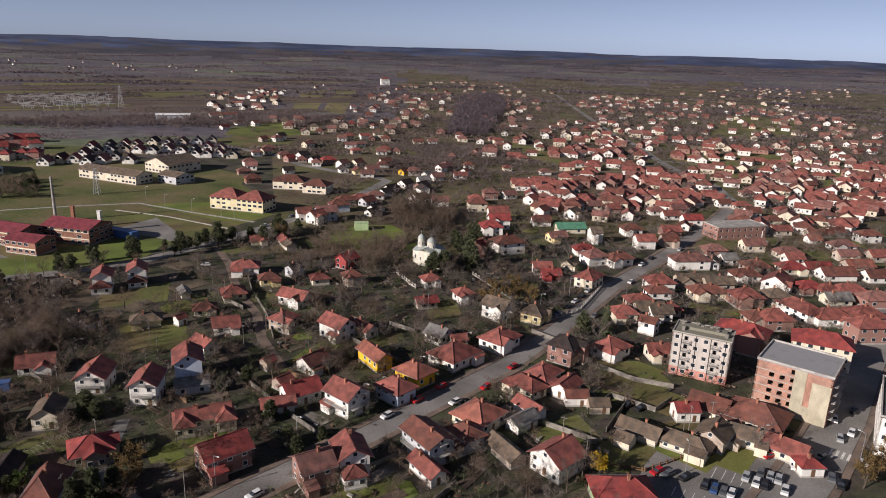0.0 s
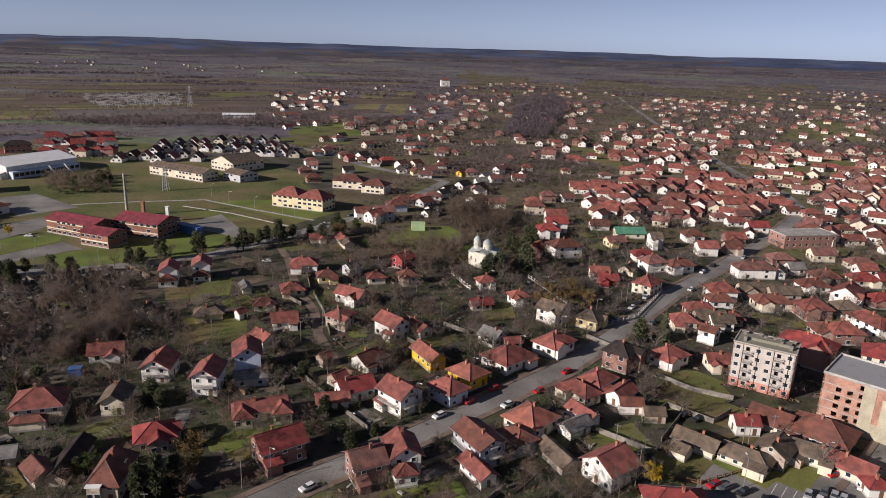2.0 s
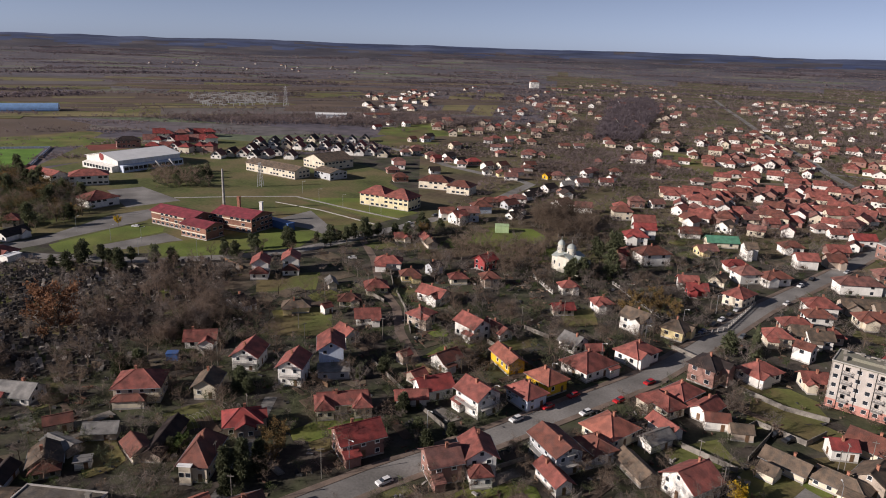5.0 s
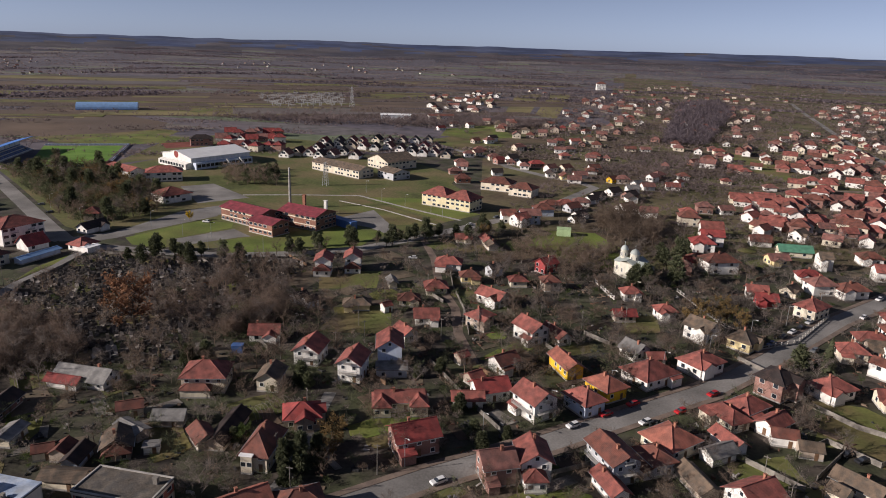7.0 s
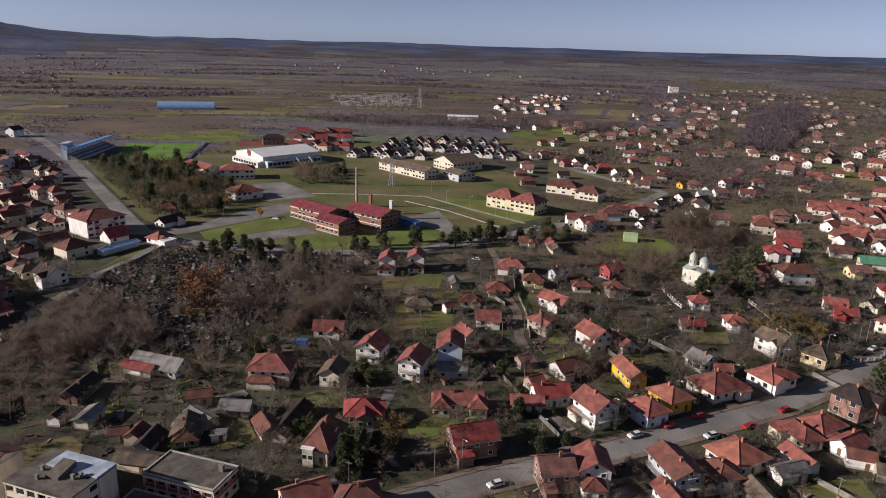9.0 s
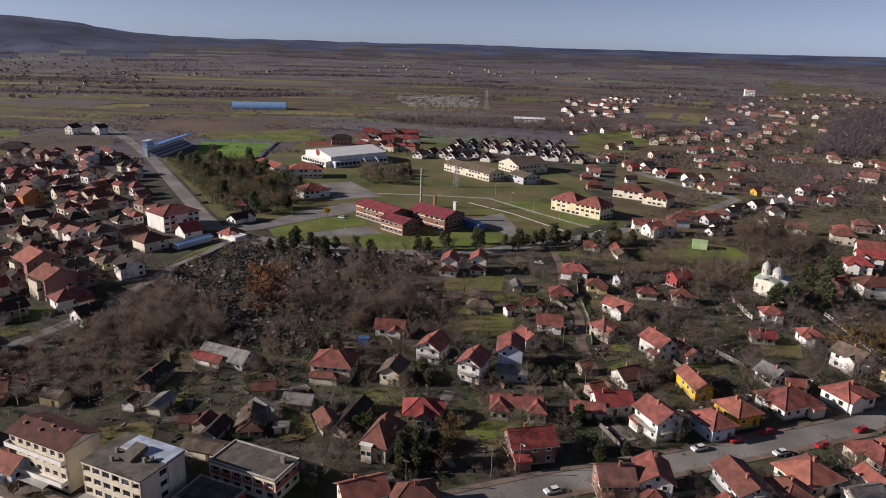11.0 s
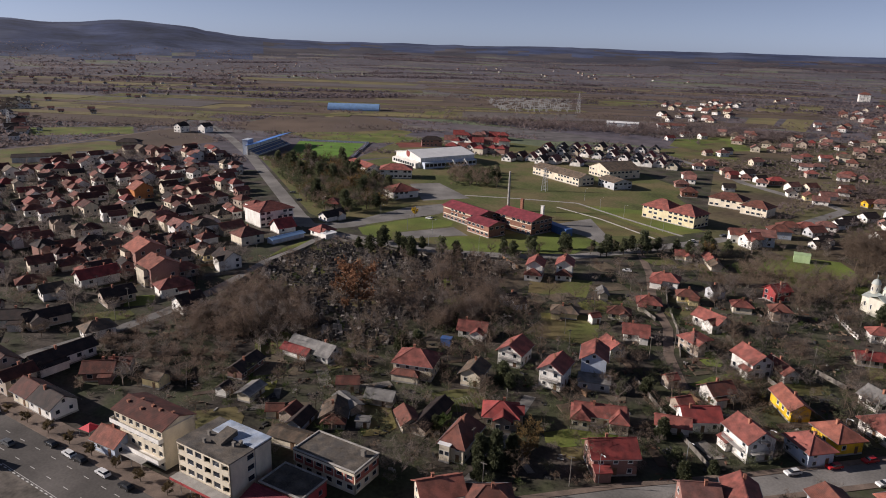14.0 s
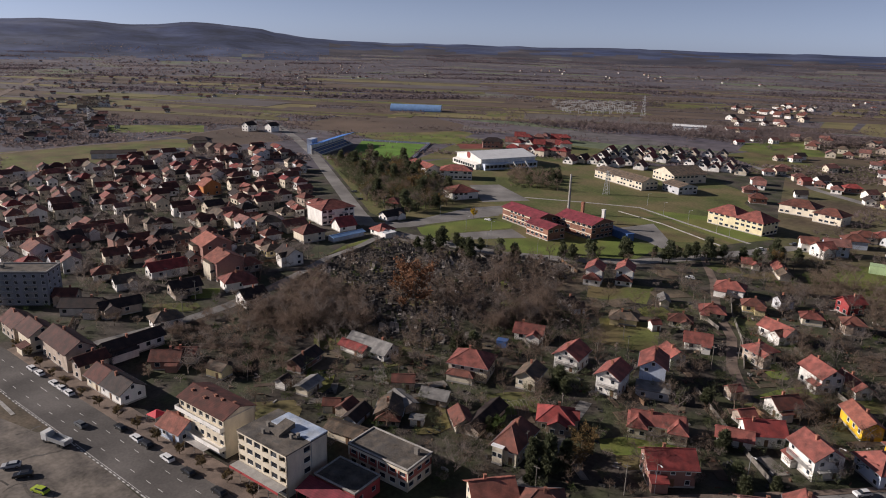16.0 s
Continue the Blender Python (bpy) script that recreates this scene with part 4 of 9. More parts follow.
def block(name, label, x, y, turn, L, W, H, floors, cols, side_cols, wall, roof, open_cols=None, parapet=0.5, ww=1.4, wh=1.4, base=None, balconies=(), glazed=True, loggia=()):
    """A flat-roofed building whose openings go through its walls; its front looks along local -y."""
    ob = thing(name, label, "building", pose(x, y, 0, 0, 0, turn))
    h = H / floors
    th = 0.4
    f = Form()

    def side(m, ln, n, keep, deep=()):
        for s in range(floors):
            z0, z1, z2, z3 = s * h, s * h + h * 0.5 - wh / 2 + 0.1, s * h + h * 0.5 + wh / 2 + 0.1, (s + 1) * h
            mat = 1 if base and s == 0 else 0
            f.box(-ln / 2, ln / 2, 0, th, z0, z1, mat, m)
            f.box(-ln / 2, ln / 2, 0, th, z2, z3, mat, m)
            edge = -ln / 2
            for c in range(n):
                mid = (c + 0.5 - n / 2) * ln / n
                if (c, s) in keep or (c, None) in keep:
                    continue
                f.box(edge, mid - ww / 2, 0, th, z1, z2, mat, m)
                edge = mid + ww / 2
                if c in deep and s > 0:
                    f.box(mid - ww / 2, mid + ww / 2, 1.3, 1.4, z1 - 0.6, z2 + 0.4, mat, m)
                    f.box(mid - ww / 2 + 0.2, mid - ww / 2 + 1.0, 1.24, 1.3, z1 - 0.5, z2 - 0.1, 2, m)
                elif glazed:
                    w = part("window", window_frame_mesh(ww, wh), ob, m @ pose(mid, 0.2, (z1 + z2) / 2))
                    part("pane", pane_mesh(ww, wh), w)
            f.box(edge, ln / 2, 0, th, z1, z2, mat, m)

    side(pose(0, -W / 2, 0), L, cols, open_cols or (), loggia)
    side(pose(L / 2, 0, 0, 0, 0, 90), W, side_cols, ())
    side(pose(0, W / 2, 0, 0, 0, 180), L, cols, ())
    side(pose(-L / 2, 0, 0, 0, 0, -90), W, side_cols, ())
    part("wall", f.mesh("wall", wall, base or wall, GLASS), ob)
    for s in range(floors):
        f = Form()
        f.box(-L / 2 + th, L / 2 - th, -W / 2 + th, W / 2 - th, s * h - 0.1, s * h + 0.12)
        part("floor_slab", f.mesh("floor_slab", CONCRETE), ob)
    f = Form()
    f.box(-L / 2 + 1.6, L / 2 - 1.6, -0.1, 0.1, 0, H)
    part("inner_wall", f.mesh("inner_wall", CONCRETE), ob)
    f = Form()
    f.box(-L / 2 - 0.15, L / 2 + 0.15, -W / 2 - 0.15, W / 2 + 0.15, H, H + 0.3)
    part("roof", f.mesh("roof", roof), ob)
    if parapet:
        f = Form()
        for s in (-1, 1):
            f.box(-L / 2 - 0.18, L / 2 + 0.18, s * W / 2 - 0.18, s * W / 2 + 0.18, H + 0.3, H + 0.3 + parapet)
            f.box(s * L / 2 - 0.18, s * L / 2 + 0.18, -W / 2 + 0.18, W / 2 - 0.18, H + 0.3, H + 0.3 + parapet)
        part("parapet", f.mesh("parapet", CONCRETE), ob)
    g = rnd(x, y)
    for i in range(3 if floors == 5 else 0):
        part("vent", shared("vent", vent_mesh), ob, pose(g.uniform(-0.4, 0.4) * L, g.uniform(-0.3, 0.3) * W, H + 0.3))
    for bx, width, first in balconies:
        for s in range(first, floors):
            balcony(ob, bx, -W / 2, s * h + 0.12, 0, width)
    TAKEN.append((x, y, 0.5 * max(L, W)))
    return ob


PALE_FACADE = plaster("facade_pale", (0.5, 0.45, 0.41))
PINK_BASE = plaster("facade_pink", (0.5, 0.24, 0.2))
GREY_FACADE = plaster("facade_grey", (0.25, 0.26, 0.29))
CREAM = WALLS["c"][0]
YELLOWISH = WALLS["y"][0]
ROOF_FELT_PALE = surface("roof_felt_pale", (0.34, 0.34, 0.35), 0.85, 0.2, 0.3, 4, 0.1, second=(0.27, 0.27, 0.28), mix_scale=0.3)
BAND = surface("brick_red_band", (0.36, 0.12, 0.09), 0.9, 0.2, 0.5, 8, 0.2, rows=4.0)


def front(ax, ay, bx, by, W):
    """Middle and turn of a building whose front runs from a to b."""
    t = math.atan2(by - ay, bx - ax)
    return (ax + bx) / 2 - math.sin(t) * W / 2, (ay + by) / 2 + math.cos(t) * W / 2, math.degrees(t)


x, y, t = front(74.6, 206, 90.0, 198.0, 10.5)
block("apartment_block", "five-storey pale apartment block with a pink ground floor", x, y, t, 17.6, 10.5, 14.5, 5, 6, 3, PALE_FACADE, GRAVEL_ROOF, base=PINK_BASE, parapet=0.25, loggia=(1, 4), balconies=((-4.4, 2.4, 1), (4.4, 2.4, 1)))
flats = bpy.data.objects["apartment_block"]
for px, side in ((-5.9, 0), (-1.5, 0), (2.9, 0), (7.3, 0)):
    f = Form()
    f.tube((px, -5.34, 0.2), (px, -5.34, 14.6), 0.09, 0.09, 5)
    part("downpipe", f.mesh("downpipe", TYRE), flats)
f = Form()
f.box(-6.4, 6.8, -1.3, 1.5, 14.8, 15.7)
part("roof_hatch", f.mesh("roof_hatch", GRAVEL_ROOF), flats, label="low lift and stair housing on the roof")
for px, py in ((-7, 2.5), (-6, -2.8), (-2.5, 3.0), (3.4, 2.6), (7.2, 3.0), (7.0, -2.4)):
    part("vent", shared("vent", vent_mesh), flats, pose(px, py, 14.8))
x, y, t = front(93.2, 186.3, 109.0, 174.0, 17.0)
RAW_BRICK = surface("raw_brick", (0.42, 0.225, 0.165), 0.9, 0.25, 0.4, 5, 0.2, second=(0.34, 0.2, 0.155), mix_scale=0.35, rows=4.0)
b = block("apartment_block", "unfinished brick apartment block with empty window openings", x, y, t, 20, 17, 15.0, 6, 7, 4, RAW_BRICK, ROOF_FELT_PALE, open_cols={(0, 0), (1, 0), (2, 0), (3, 0), (4, None), (5, None), (6, None), (0, None), (1, 5), (2, 5)}, glazed=False)
f = Form()
f.box(5.0, 9.9, -8.62, -8.5, 0, 12.4)
f.box(0.2, 3.4, -8.62, -8.5, 0, 15.0)
f.box(3.4, 5.0, -8.62, -8.5, 0, 4.6)
part("render_coat", f.mesh("render_coat", plaster("raw_render", (0.4, 0.36, 0.27), 0.22)), b, label="raw beige render on the brick")
for s in range(1, 6):
    f = Form()
    f.box(10.02, 11.2, -7.5, 7.5, s * 2.5 - 0.15, s * 2.5)
    part("balcony_slab", f.mesh("balcony_slab", CONCRETE), b, label="bare concrete balcony slab")
    f = Form()
    f.box(-10.04, 0.2, -8.58, -8.5, s * 2.5 - 0.1, s * 2.5 + 0.12)
    part("floor_band", f.mesh("floor_band", CONCRETE), b, label="bare concrete floor edge")
block("office_building", "white three-storey corner building with a dark flat roof", 128.5, 169.5, 58, 28, 14, 11, 3, 8, 4, WALLS["w"][0], BITUMEN)
a_block = block("apartment_block", "cream four-storey block with shops and long solid balconies", -145.6, 81.9, 4.5, 18.6, 9.4, 10.6, 4, 7, 0, CREAM, CONCRETE, parapet=0, ww=1.5)
part("pitched_roof", gable_roof(18.6, 9.4, 10.95, 0.36, ROOFS["v"][0], 0.5), a_block, label="low brown-red tiled roof with chimneys")
f = Form()
f.solid([(s * 9.3, -4.7, 10.9) for s in (-1, 1)] + [(s * 9.3, 4.7, 10.9) for s in (-1, 1)] + [(-9.3, 0, 12.6), (9.3, 0, 12.6)], [(0, 4, 2), (1, 3, 5), (0, 1, 5, 4), (2, 4, 5, 3)])
part("gable", f.mesh("gable", CREAM), a_block)
for cx, cy in ((-7.2, -1.8), (-4.2, 0.2), (-1.6, -2.2), (0.6, -0.4), (3.6, -0.6), (7.4, 0.2)):
    part("chimney", shared("chimney", chimney_mesh), a_block, pose(cx, cy, 12.1 - abs(cy) * 0.3))
for z, out in ((2.75, 1.9), (8.0, 1.3)):
    f = Form()
    f.box(-9.5, 9.5, -4.7 - out, -4.7, z - 0.2, z)
    f.box(-9.5, 9.5, -4.7 - out, -4.6 - out, z, z + 0.95)
    for sx in (-9.5, 9.4):
        f.box(sx, sx + 0.1, -4.7 - out, -4.7, z, z + 0.95)
    part("balcony", f.mesh("balcony", WALLS["w"][0]), a_block, label="long balcony with a solid white parapet")
f = Form()
f.box(-3.0, 5.5, -8.4, -4.75, 2.35, 2.5)
for sx in (-2.9, 1.2, 5.3):
    f.box(sx, sx + 0.1, -8.3, -8.2, 0, 2.4)
part("canopy", f.mesh("canopy", CONCRETE), a_block, label="pale canopy over the shop fronts")
b_block = block("apartment_block", "cream four-storey block with deep loggias and a flat roof", -121.2, 84.4, 4.5, 17.2, 12.6, 11, 4, 6, 1, CREAM, BITUMEN, parapet=0.0, ww=2.1, wh=1.5, loggia=(0, 3, 5))
f = Form()
f.box(-5.0, 8.7, 1.0, 6.5, 11.3, 11.62)
part("roof_cover", f.mesh("roof_cover", surface("pale_blue_sheet", (0.36, 0.43, 0.55), 0.5, 0.25, 0.4, 4, 0.05, second=(0.46, 0.5, 0.56), mix_scale=0.3)), b_block, label="pale blue sheet metal over half of the roof")
f = Form()
f.solid([(-1.6, -2.4, 11.3), (1.8, -2.4, 11.3), (1.8, 2.6, 11.3), (-1.6, 2.6, 11.3), (-1.6, -2.4, 11.9), (1.8, -2.4, 11.9), (1.8, 2.6, 13.0), (-1.6, 2.6, 13.0)], [(0, 1, 5, 4), (1, 2, 6, 5), (2, 3, 7, 6), (3, 0, 4, 7), (4, 5, 6, 7)])
part("stair_head", f.mesh("stair_head", BITUMEN), b_block, label="sloping stair head under roofing felt")
for cx, cy in ((-4.2, -0.6), (-2.6, -3.4), (4.2, -0.8), (5.2, 0.4)):
    part("vent", shared("vent", vent_mesh), b_block, pose(cx, cy, 11.3) @ Matrix.Scale(0.8, 4))
f = Form()
f.box(-8.7, 8.7, -6.4, -6.32, 10.7, 11.3)
part("cornice", f.mesh("cornice", CREAM), b_block)
f = Form()
for z in (0.3, 3.2, 5.9, 8.6):
    f.tube((8.68, 1.2, z), (8.68, 1.2, z + 2.7), 0.07, 0.07, 5)
part("downpipe", f.mesh("downpipe", METAL), b_block)
shop = block("workshop", "low two-storey flat-roofed workshop with pink brick between cream bands", -103.4, 102.8, 5.5, 18.4, 9.4, 5.6, 2, 6, 3, BAND, BITUMEN, base=CREAM, parapet=0.25, ww=1.8)
f = Form()
f.box(-9.25, 9.25, -4.82, -4.7, 4.9, 5.6)
f.box(9.2, 9.32, -4.7, 4.7, 4.9, 5.6)
for i in range(7):
    f.box(-9.2 + i * 3.05, -8.9 + i * 3.05, -4.8, -4.7, 2.8, 4.9)
part("cream_band", f.mesh("cream_band", CREAM), shop, label="cream cornice and piers on the brick")
part("vent", shared("vent", vent_mesh), shop, pose(6.8, 2.0, 5.9) @ Matrix.Scale(1.2, 4), label="pale plastered chimney stack")
block("workshop", "low crimson-walled building with a dark flat roof", -104.4, 90.0, 6, 12.4, 8.6, 4.0, 1, 3, 2, WALLS["k"][0], BITUMEN, parapet=0.3)
f = Form()
f.solid([(-7, -3.2, 2.6), (7, -3.2, 2.6), (7, 1.6, 3.9), (-7, 1.6, 3.9), (-7, -3.2, 2.75), (7, -3.2, 2.75), (7, 1.6, 4.05), (-7, 1.6, 4.05)], [(3, 2, 1, 0), (4, 5, 6, 7), (0, 1, 5, 4), (1, 2, 6, 5), (2, 3, 7, 6), (3, 0, 4, 7)])
for i in range(5):
    f.box(-6.8 + i * 3.35, -6.65 + i * 3.35, -3.0, -2.85, 0, 2.65)
tagged(new("shop_roof", f.mesh("shop_roof", ROOFS["m"][0])), "lean-to roof of dark crimson sheet on posts", "roof").matrix_basis = pose(-104.0, 83.6, 0, 0, 0, 6)
f = Form()
f.box(-8.6, 8.6, -2.6, 0, 3.0, 3.15)
f.box(-8.6, 8.6, -2.66, -2.6, 2.5, 3.15, 1)
for i in range(6):
    f.box(-8.4 + i * 3.35, -8.3 + i * 3.35, -2.5, -2.4, 0, 3.0)
tagged(new("shop_awning", f.mesh("shop_awning", CONCRETE, WALLS["k"][0])), "long shop awning with a red edge on thin posts", "awning").matrix_basis = pose(-120.6, 77.9, 0, 0, 0, 4.5)
block("apartment_block", "grey five-storey apartment block with white balconies", -288, 82, 45, 30, 11, 13, 5, 9, 3, GREY_FACADE, BITUMEN, balconies=((-8, 4, 1), (0, 4, 1), (9, 4, 1)))
x, y, t = front(153.7, 376, 184.5, 385, 14)
block("workshop", "long low bare brick building with a flat roof", x, y, t, 32, 14, 7, 2, 8, 3, WALLS["p"][0], CONCRETE, parapet=0.3)

# the red school: three wings under one name each
for x, y, t, l, w, h in ((-217, 329.5, -18, 33, 14, 7.6), (-195.5, 314, -16, 18, 12, 6.6), (-184.5, 336.5, -13, 27, 17, 8.2)):
    o = house(x, y, t, l, w, h, "G", "m", "b", slope=0.3, name="school_wing", label="brick school wing with pale window bands under a deep red roof", near=False)
    for s in range(2):
        for sy in (-1, 1):
            f = Form()
            f.box(-l / 2 + 0.3, l / 2 - 0.3, sy * w / 2 - 0.06, sy * w / 2 + 0.06, 2.7 + s * 3.4, 3.25 + s * 3.4)
            part("pale_band", f.mesh("pale_band", CREAM), o)
f = Form()
f.tube((0, 0, 0), (0, 0, 25), 0.9, 0.55, 12)
tagged(new("boiler_chimney", f.mesh("boiler_chimney", CONCRETE)), "tall thin concrete boiler chimney", "chimney").matrix_basis = pose(-214, 369, 0)
for x, y, h, m in ((-197, 356, 12, BRICK), (-181, 352, 11, WALLS["w"][0])):
    f = Form()
    f.box(-0.8, 0.8, -0.8, 0.8, 0, h)
    f.box(-1, 1, -1, 1, h, h + 0.3)
    tagged(new("boiler_chimney", f.mesh("boiler_chimney", m)), "stout square chimney of the boiler house", "chimney").matrix_basis = pose(x, y, 0)
house(-132, 417.3, -16, 19, 15, 7.8, "H", "r", "s", name="school_wing", label="pale yellow two-storey school wing with a red hipped roof", near=False)
house(-115, 412.3, -16, 18, 15, 7.8, "H", "r", "s", name="school_wing", label="pale yellow two-storey school wing with a red hipped roof", near=False)
house(-237, 490, -24, 56, 15, 6.2, "G", "n", "c", slope=0.36, name="school_wing", label="long grey school wing with a low weathered roof", near=False)
house(-212, 533, 60, 30, 27, 7, "G", "n", "c", slope=0.36, name="gymnasium", label="grey gymnasium with a low weathered gabled roof", near=False)
house(-193, 489, -30, 19, 16, 5.6, "G", "n", "g", slope=0.26, name="school_wing", label="white annex of the grey school", near=False)
house(-109, 482, -5, 22, 14, 6, "H", "b", "c", slope=0.45, name="public_building", label="white two-storey building with a brown roof", near=False)
house(-88, 470, -12, 17, 13, 6, "H", "b", "c", slope=0.45, name="public_building", label="white two-storey building with a brown roof", near=False)
house(-338, 408, 38, 24, 16, 7, "H", "r", "w", slope=0.4, name="kindergarten", label="white and blue kindergarten under red roofs", near=False)
house(-374, 408, -20, 40, 12, 6, "G", "r", "w", slope=0.4, name="kindergarten", label="long kindergarten wing under a red roof", near=False)
house(-291.0, 356.0, 66, 18, 17, 5.2, "H", "r", "w", slope=0.4, name="kindergarten", label="squat white pavilion with a red hipped roof", near=False)
house(-418, 560, 40, 20, 11, 7, "H", "d", "p", name="public_building", label="dark hip-roofed brick building behind the hall", near=False)
# sports hall
o = house(-356.4, 483.0, 68.5, 54, 42, 8.6, "G", "w", "w", slope=0.18, name="sports_hall", label="large white sports hall with a broad white sheet roof", near=False, windows=False)
f = Form()
f.box(-26, 26, -26, -21.1, 0, 5.2)
part("annex", f.mesh("annex", WALLS["u"][0]), o, label="lower glazed annex along the hall")
for i in range(13):
    window(o, -23.4 + i * 3.9, -26, 2.8, 0, 3.2, 2.4, False)
for i in (-1, 1):
    f = Form()
    f.solid([(6 * i + 7, -26, 5.4), (6 * i + 8.2, -26, 5.4), (6 * i + 8.2, -33, 0), (6 * i + 7, -33, 0), (6 * i + 7, -26, 6.6), (6 * i + 8.2, -26, 6.6), (6 * i + 8.2, -33, 1), (6 * i + 7, -33, 1)], [(4, 5, 6, 7), (0, 3, 2, 1), (0, 4, 7, 3), (1, 2, 6, 5), (2, 3, 7, 6), (0, 1, 5, 4)])
    part("stair_wall", f.mesh("stair_wall", WALLS["w"][0]), o)
f = Form()
f.turned([(0.01, 0), (3.0, 0), (3.0, 0.12)], 16)
part("emblem", f.mesh("emblem", ROOFS["k"][0]), o, pose(-27.1, 0, 9.6, 0, -90, 0), label="round red emblem on the gable")
f = Form()
f.solid([(-31.5, -20, 0), (-27, -20, 0), (-27, 20, 0), (-31.5, 20, 0), (-31.5, -20, 4.0), (-27, -20, 5.2), (-27, 20, 5.2), (-31.5, 20, 4.0)], [(4, 5, 6, 7), (0, 1, 5, 4), (2, 3, 7, 6), (3, 0, 4, 7), (1, 2, 6, 5)])
part("porch", f.mesh("porch", WALLS["w"][0]), o, label="low white lobby along the gable")
for i in range(9):
    window(o, -31.6, -16 + i * 4, 2.6, -90, 3.0, 2.2, False)
# arched hall in the fields
f = Form()
n = 14
for i in range(n):
    a, b = math.pi * i / n, math.pi * (i + 1) / n
    f.face([(-38, -13 * math.cos(a), 10 * math.sin(a)), (-38, -13 * math.cos(b), 10 * math.sin(b)), (38, -13 * math.cos(b), 10 * math.sin(b)), (38, -13 * math.cos(a), 10 * math.sin(a))])
f.face([(-38, -13 * math.cos(math.pi * i / n), 10 * math.sin(math.pi * i / n)) for i in range(n + 1)], 1)
f.face([(38, -13 * math.cos(math.pi * i / n), 10 * math.sin(math.pi * i / n)) for i in range(n, -1, -1)], 1)
o = thing("arched_hall", "long arched hall of pale blue sheet metal", "hall", pose(-722, 772, 0, 0, 0, 36))
part("vault", f.mesh("vault", ROOFS["u"][0], WALLS["w"][0]), o)
f = Form()
for i in range(9):
    f.box(-36 + i * 9, -35.6 + i * 9, -13.2, 13.2, 0, 0.6)
part("plinth", f.mesh("plinth", CONCRETE), o)
for i in range(6):
    window(o, 38.02, -8 + i * 3.2, 3, 90, 2.2, 2.2, False)
TAKEN.append((-722, 772, 40))
# stadium stand
o = thing("grandstand", "blue football grandstand with a cantilevered roof", "grandstand", pose(-512, 430, 0, 0, 0, 117) @ Matrix.Diagonal((1.2, 1, 1, 1)))
for i in range(8):
    f = Form()
    f.box(-32, 32, -7 + i * 1.3, -5.7 + i * 1.3, 0, 0.6 + i * 0.55)
    part("tier", f.mesh("tier", CONCRETE), o)
    f = Form()
    for j in range(38):
        f.box(-31.5 + j * 1.66, -30.3 + j * 1.66, -6.3 + i * 1.3, -5.8 + i * 1.3, 0.6 + i * 0.55, 1.1 + i * 0.55)
    part("bench", f.mesh("bench", BLUE_SEATS if i % 3 else WALLS["w"][0]), o, label="bench with blue seats")
f = Form()
f.box(-32, 32, 3.6, 4.1, 0, 9)
part("back_wall", f.mesh("back_wall", WALLS["w"][0]), o)
f = Form()
f.solid([(-33, 5, 8.5), (33, 5, 8.5), (33, -8, 11.5), (-33, -8, 11.5), (-33, 5, 8.9), (33, 5, 8.9), (33, -8, 11.9), (-33, -8, 11.9)], [(3, 2, 1, 0), (4, 5, 6, 7), (0, 1, 5, 4), (2, 3, 7, 6), (1, 2, 6, 5), (3, 0, 4, 7)])
part("roof", f.mesh("roof", surface("stand_sheet", (0.07, 0.19, 0.52), 0.5, 0.15, 0.3, 4, 0.05)), o, label="blue sheet roof rising to the pitch")
f = Form()
f.box(-30, -20, 4.1, 9, 0, 13)
f.box(-30.4, -19.6, 3.7, 9.4, 13, 13.3)
part("press_box", f.mesh("press_box", WALLS["u"][0]), o)
for i in range(9):
    f = Form()
    f.tube((-32 + i * 8, 3.4, 0), (-32 + i * 8, 3.4, 8.8), 0.2, 0.2)
    part("post", f.mesh("post", METAL), o)
TAKEN.append((-506, 424, 34))
f = Form()
for (x0, y0), (x1, y1) in (((-536, 492), (-474, 528)), ((-474, 528), (-412, 432)), ((-412, 432), (-462, 402))):
    n = int(math.hypot(x1 - x0, y1 - y0) / 3)
    for i in range(n):
        f.box(x0 + (x1 - x0) * i / n - 0.1, x0 + (x1 - x0) * i / n + 0.1, y0 + (y1 - y0) * i / n - 0.1, y0 + (y1 - y0) * i / n + 0.1, 0, 1.6)
    a = math.atan2(y1 - y0, x1 - x0)
    f.box(0, math.hypot(x1 - x0, y1 - y0), -0.05, 0.05, 0.2, 1.5, 0, Matrix.Translation((x0, y0, 0)) @ Matrix.Rotation(a, 4, "Z"))
tagged(new("stadium_fence", f.mesh("stadium_fence", WALLS["u"][0])), "pale blue boarded fence round the pitch", "fence")


def goal(x, y, turn):
    f = Form()
    for s in (-1, 1):
        f.tube((0, s * 3.66, 0), (0, s * 3.66, 2.44), 0.07, 0.07)
        f.tube((0, s * 3.66, 2.4), (1.4, s * 3.66, 0), 0.04, 0.04)
    f.tube((0, -3.66, 2.44), (0, 3.66, 2.44), 0.07, 0.07)
    tagged(new("goal", f.mesh("goal", FRAME)), "white tubular football goal", "goal", "goals").matrix_basis = pose(x, y, 0, 0, 0, turn)


goal(-503, 504, -60)
goal(-442, 420, 120)
goal(-745, 330, 50)
goal(-800, 400, 50)


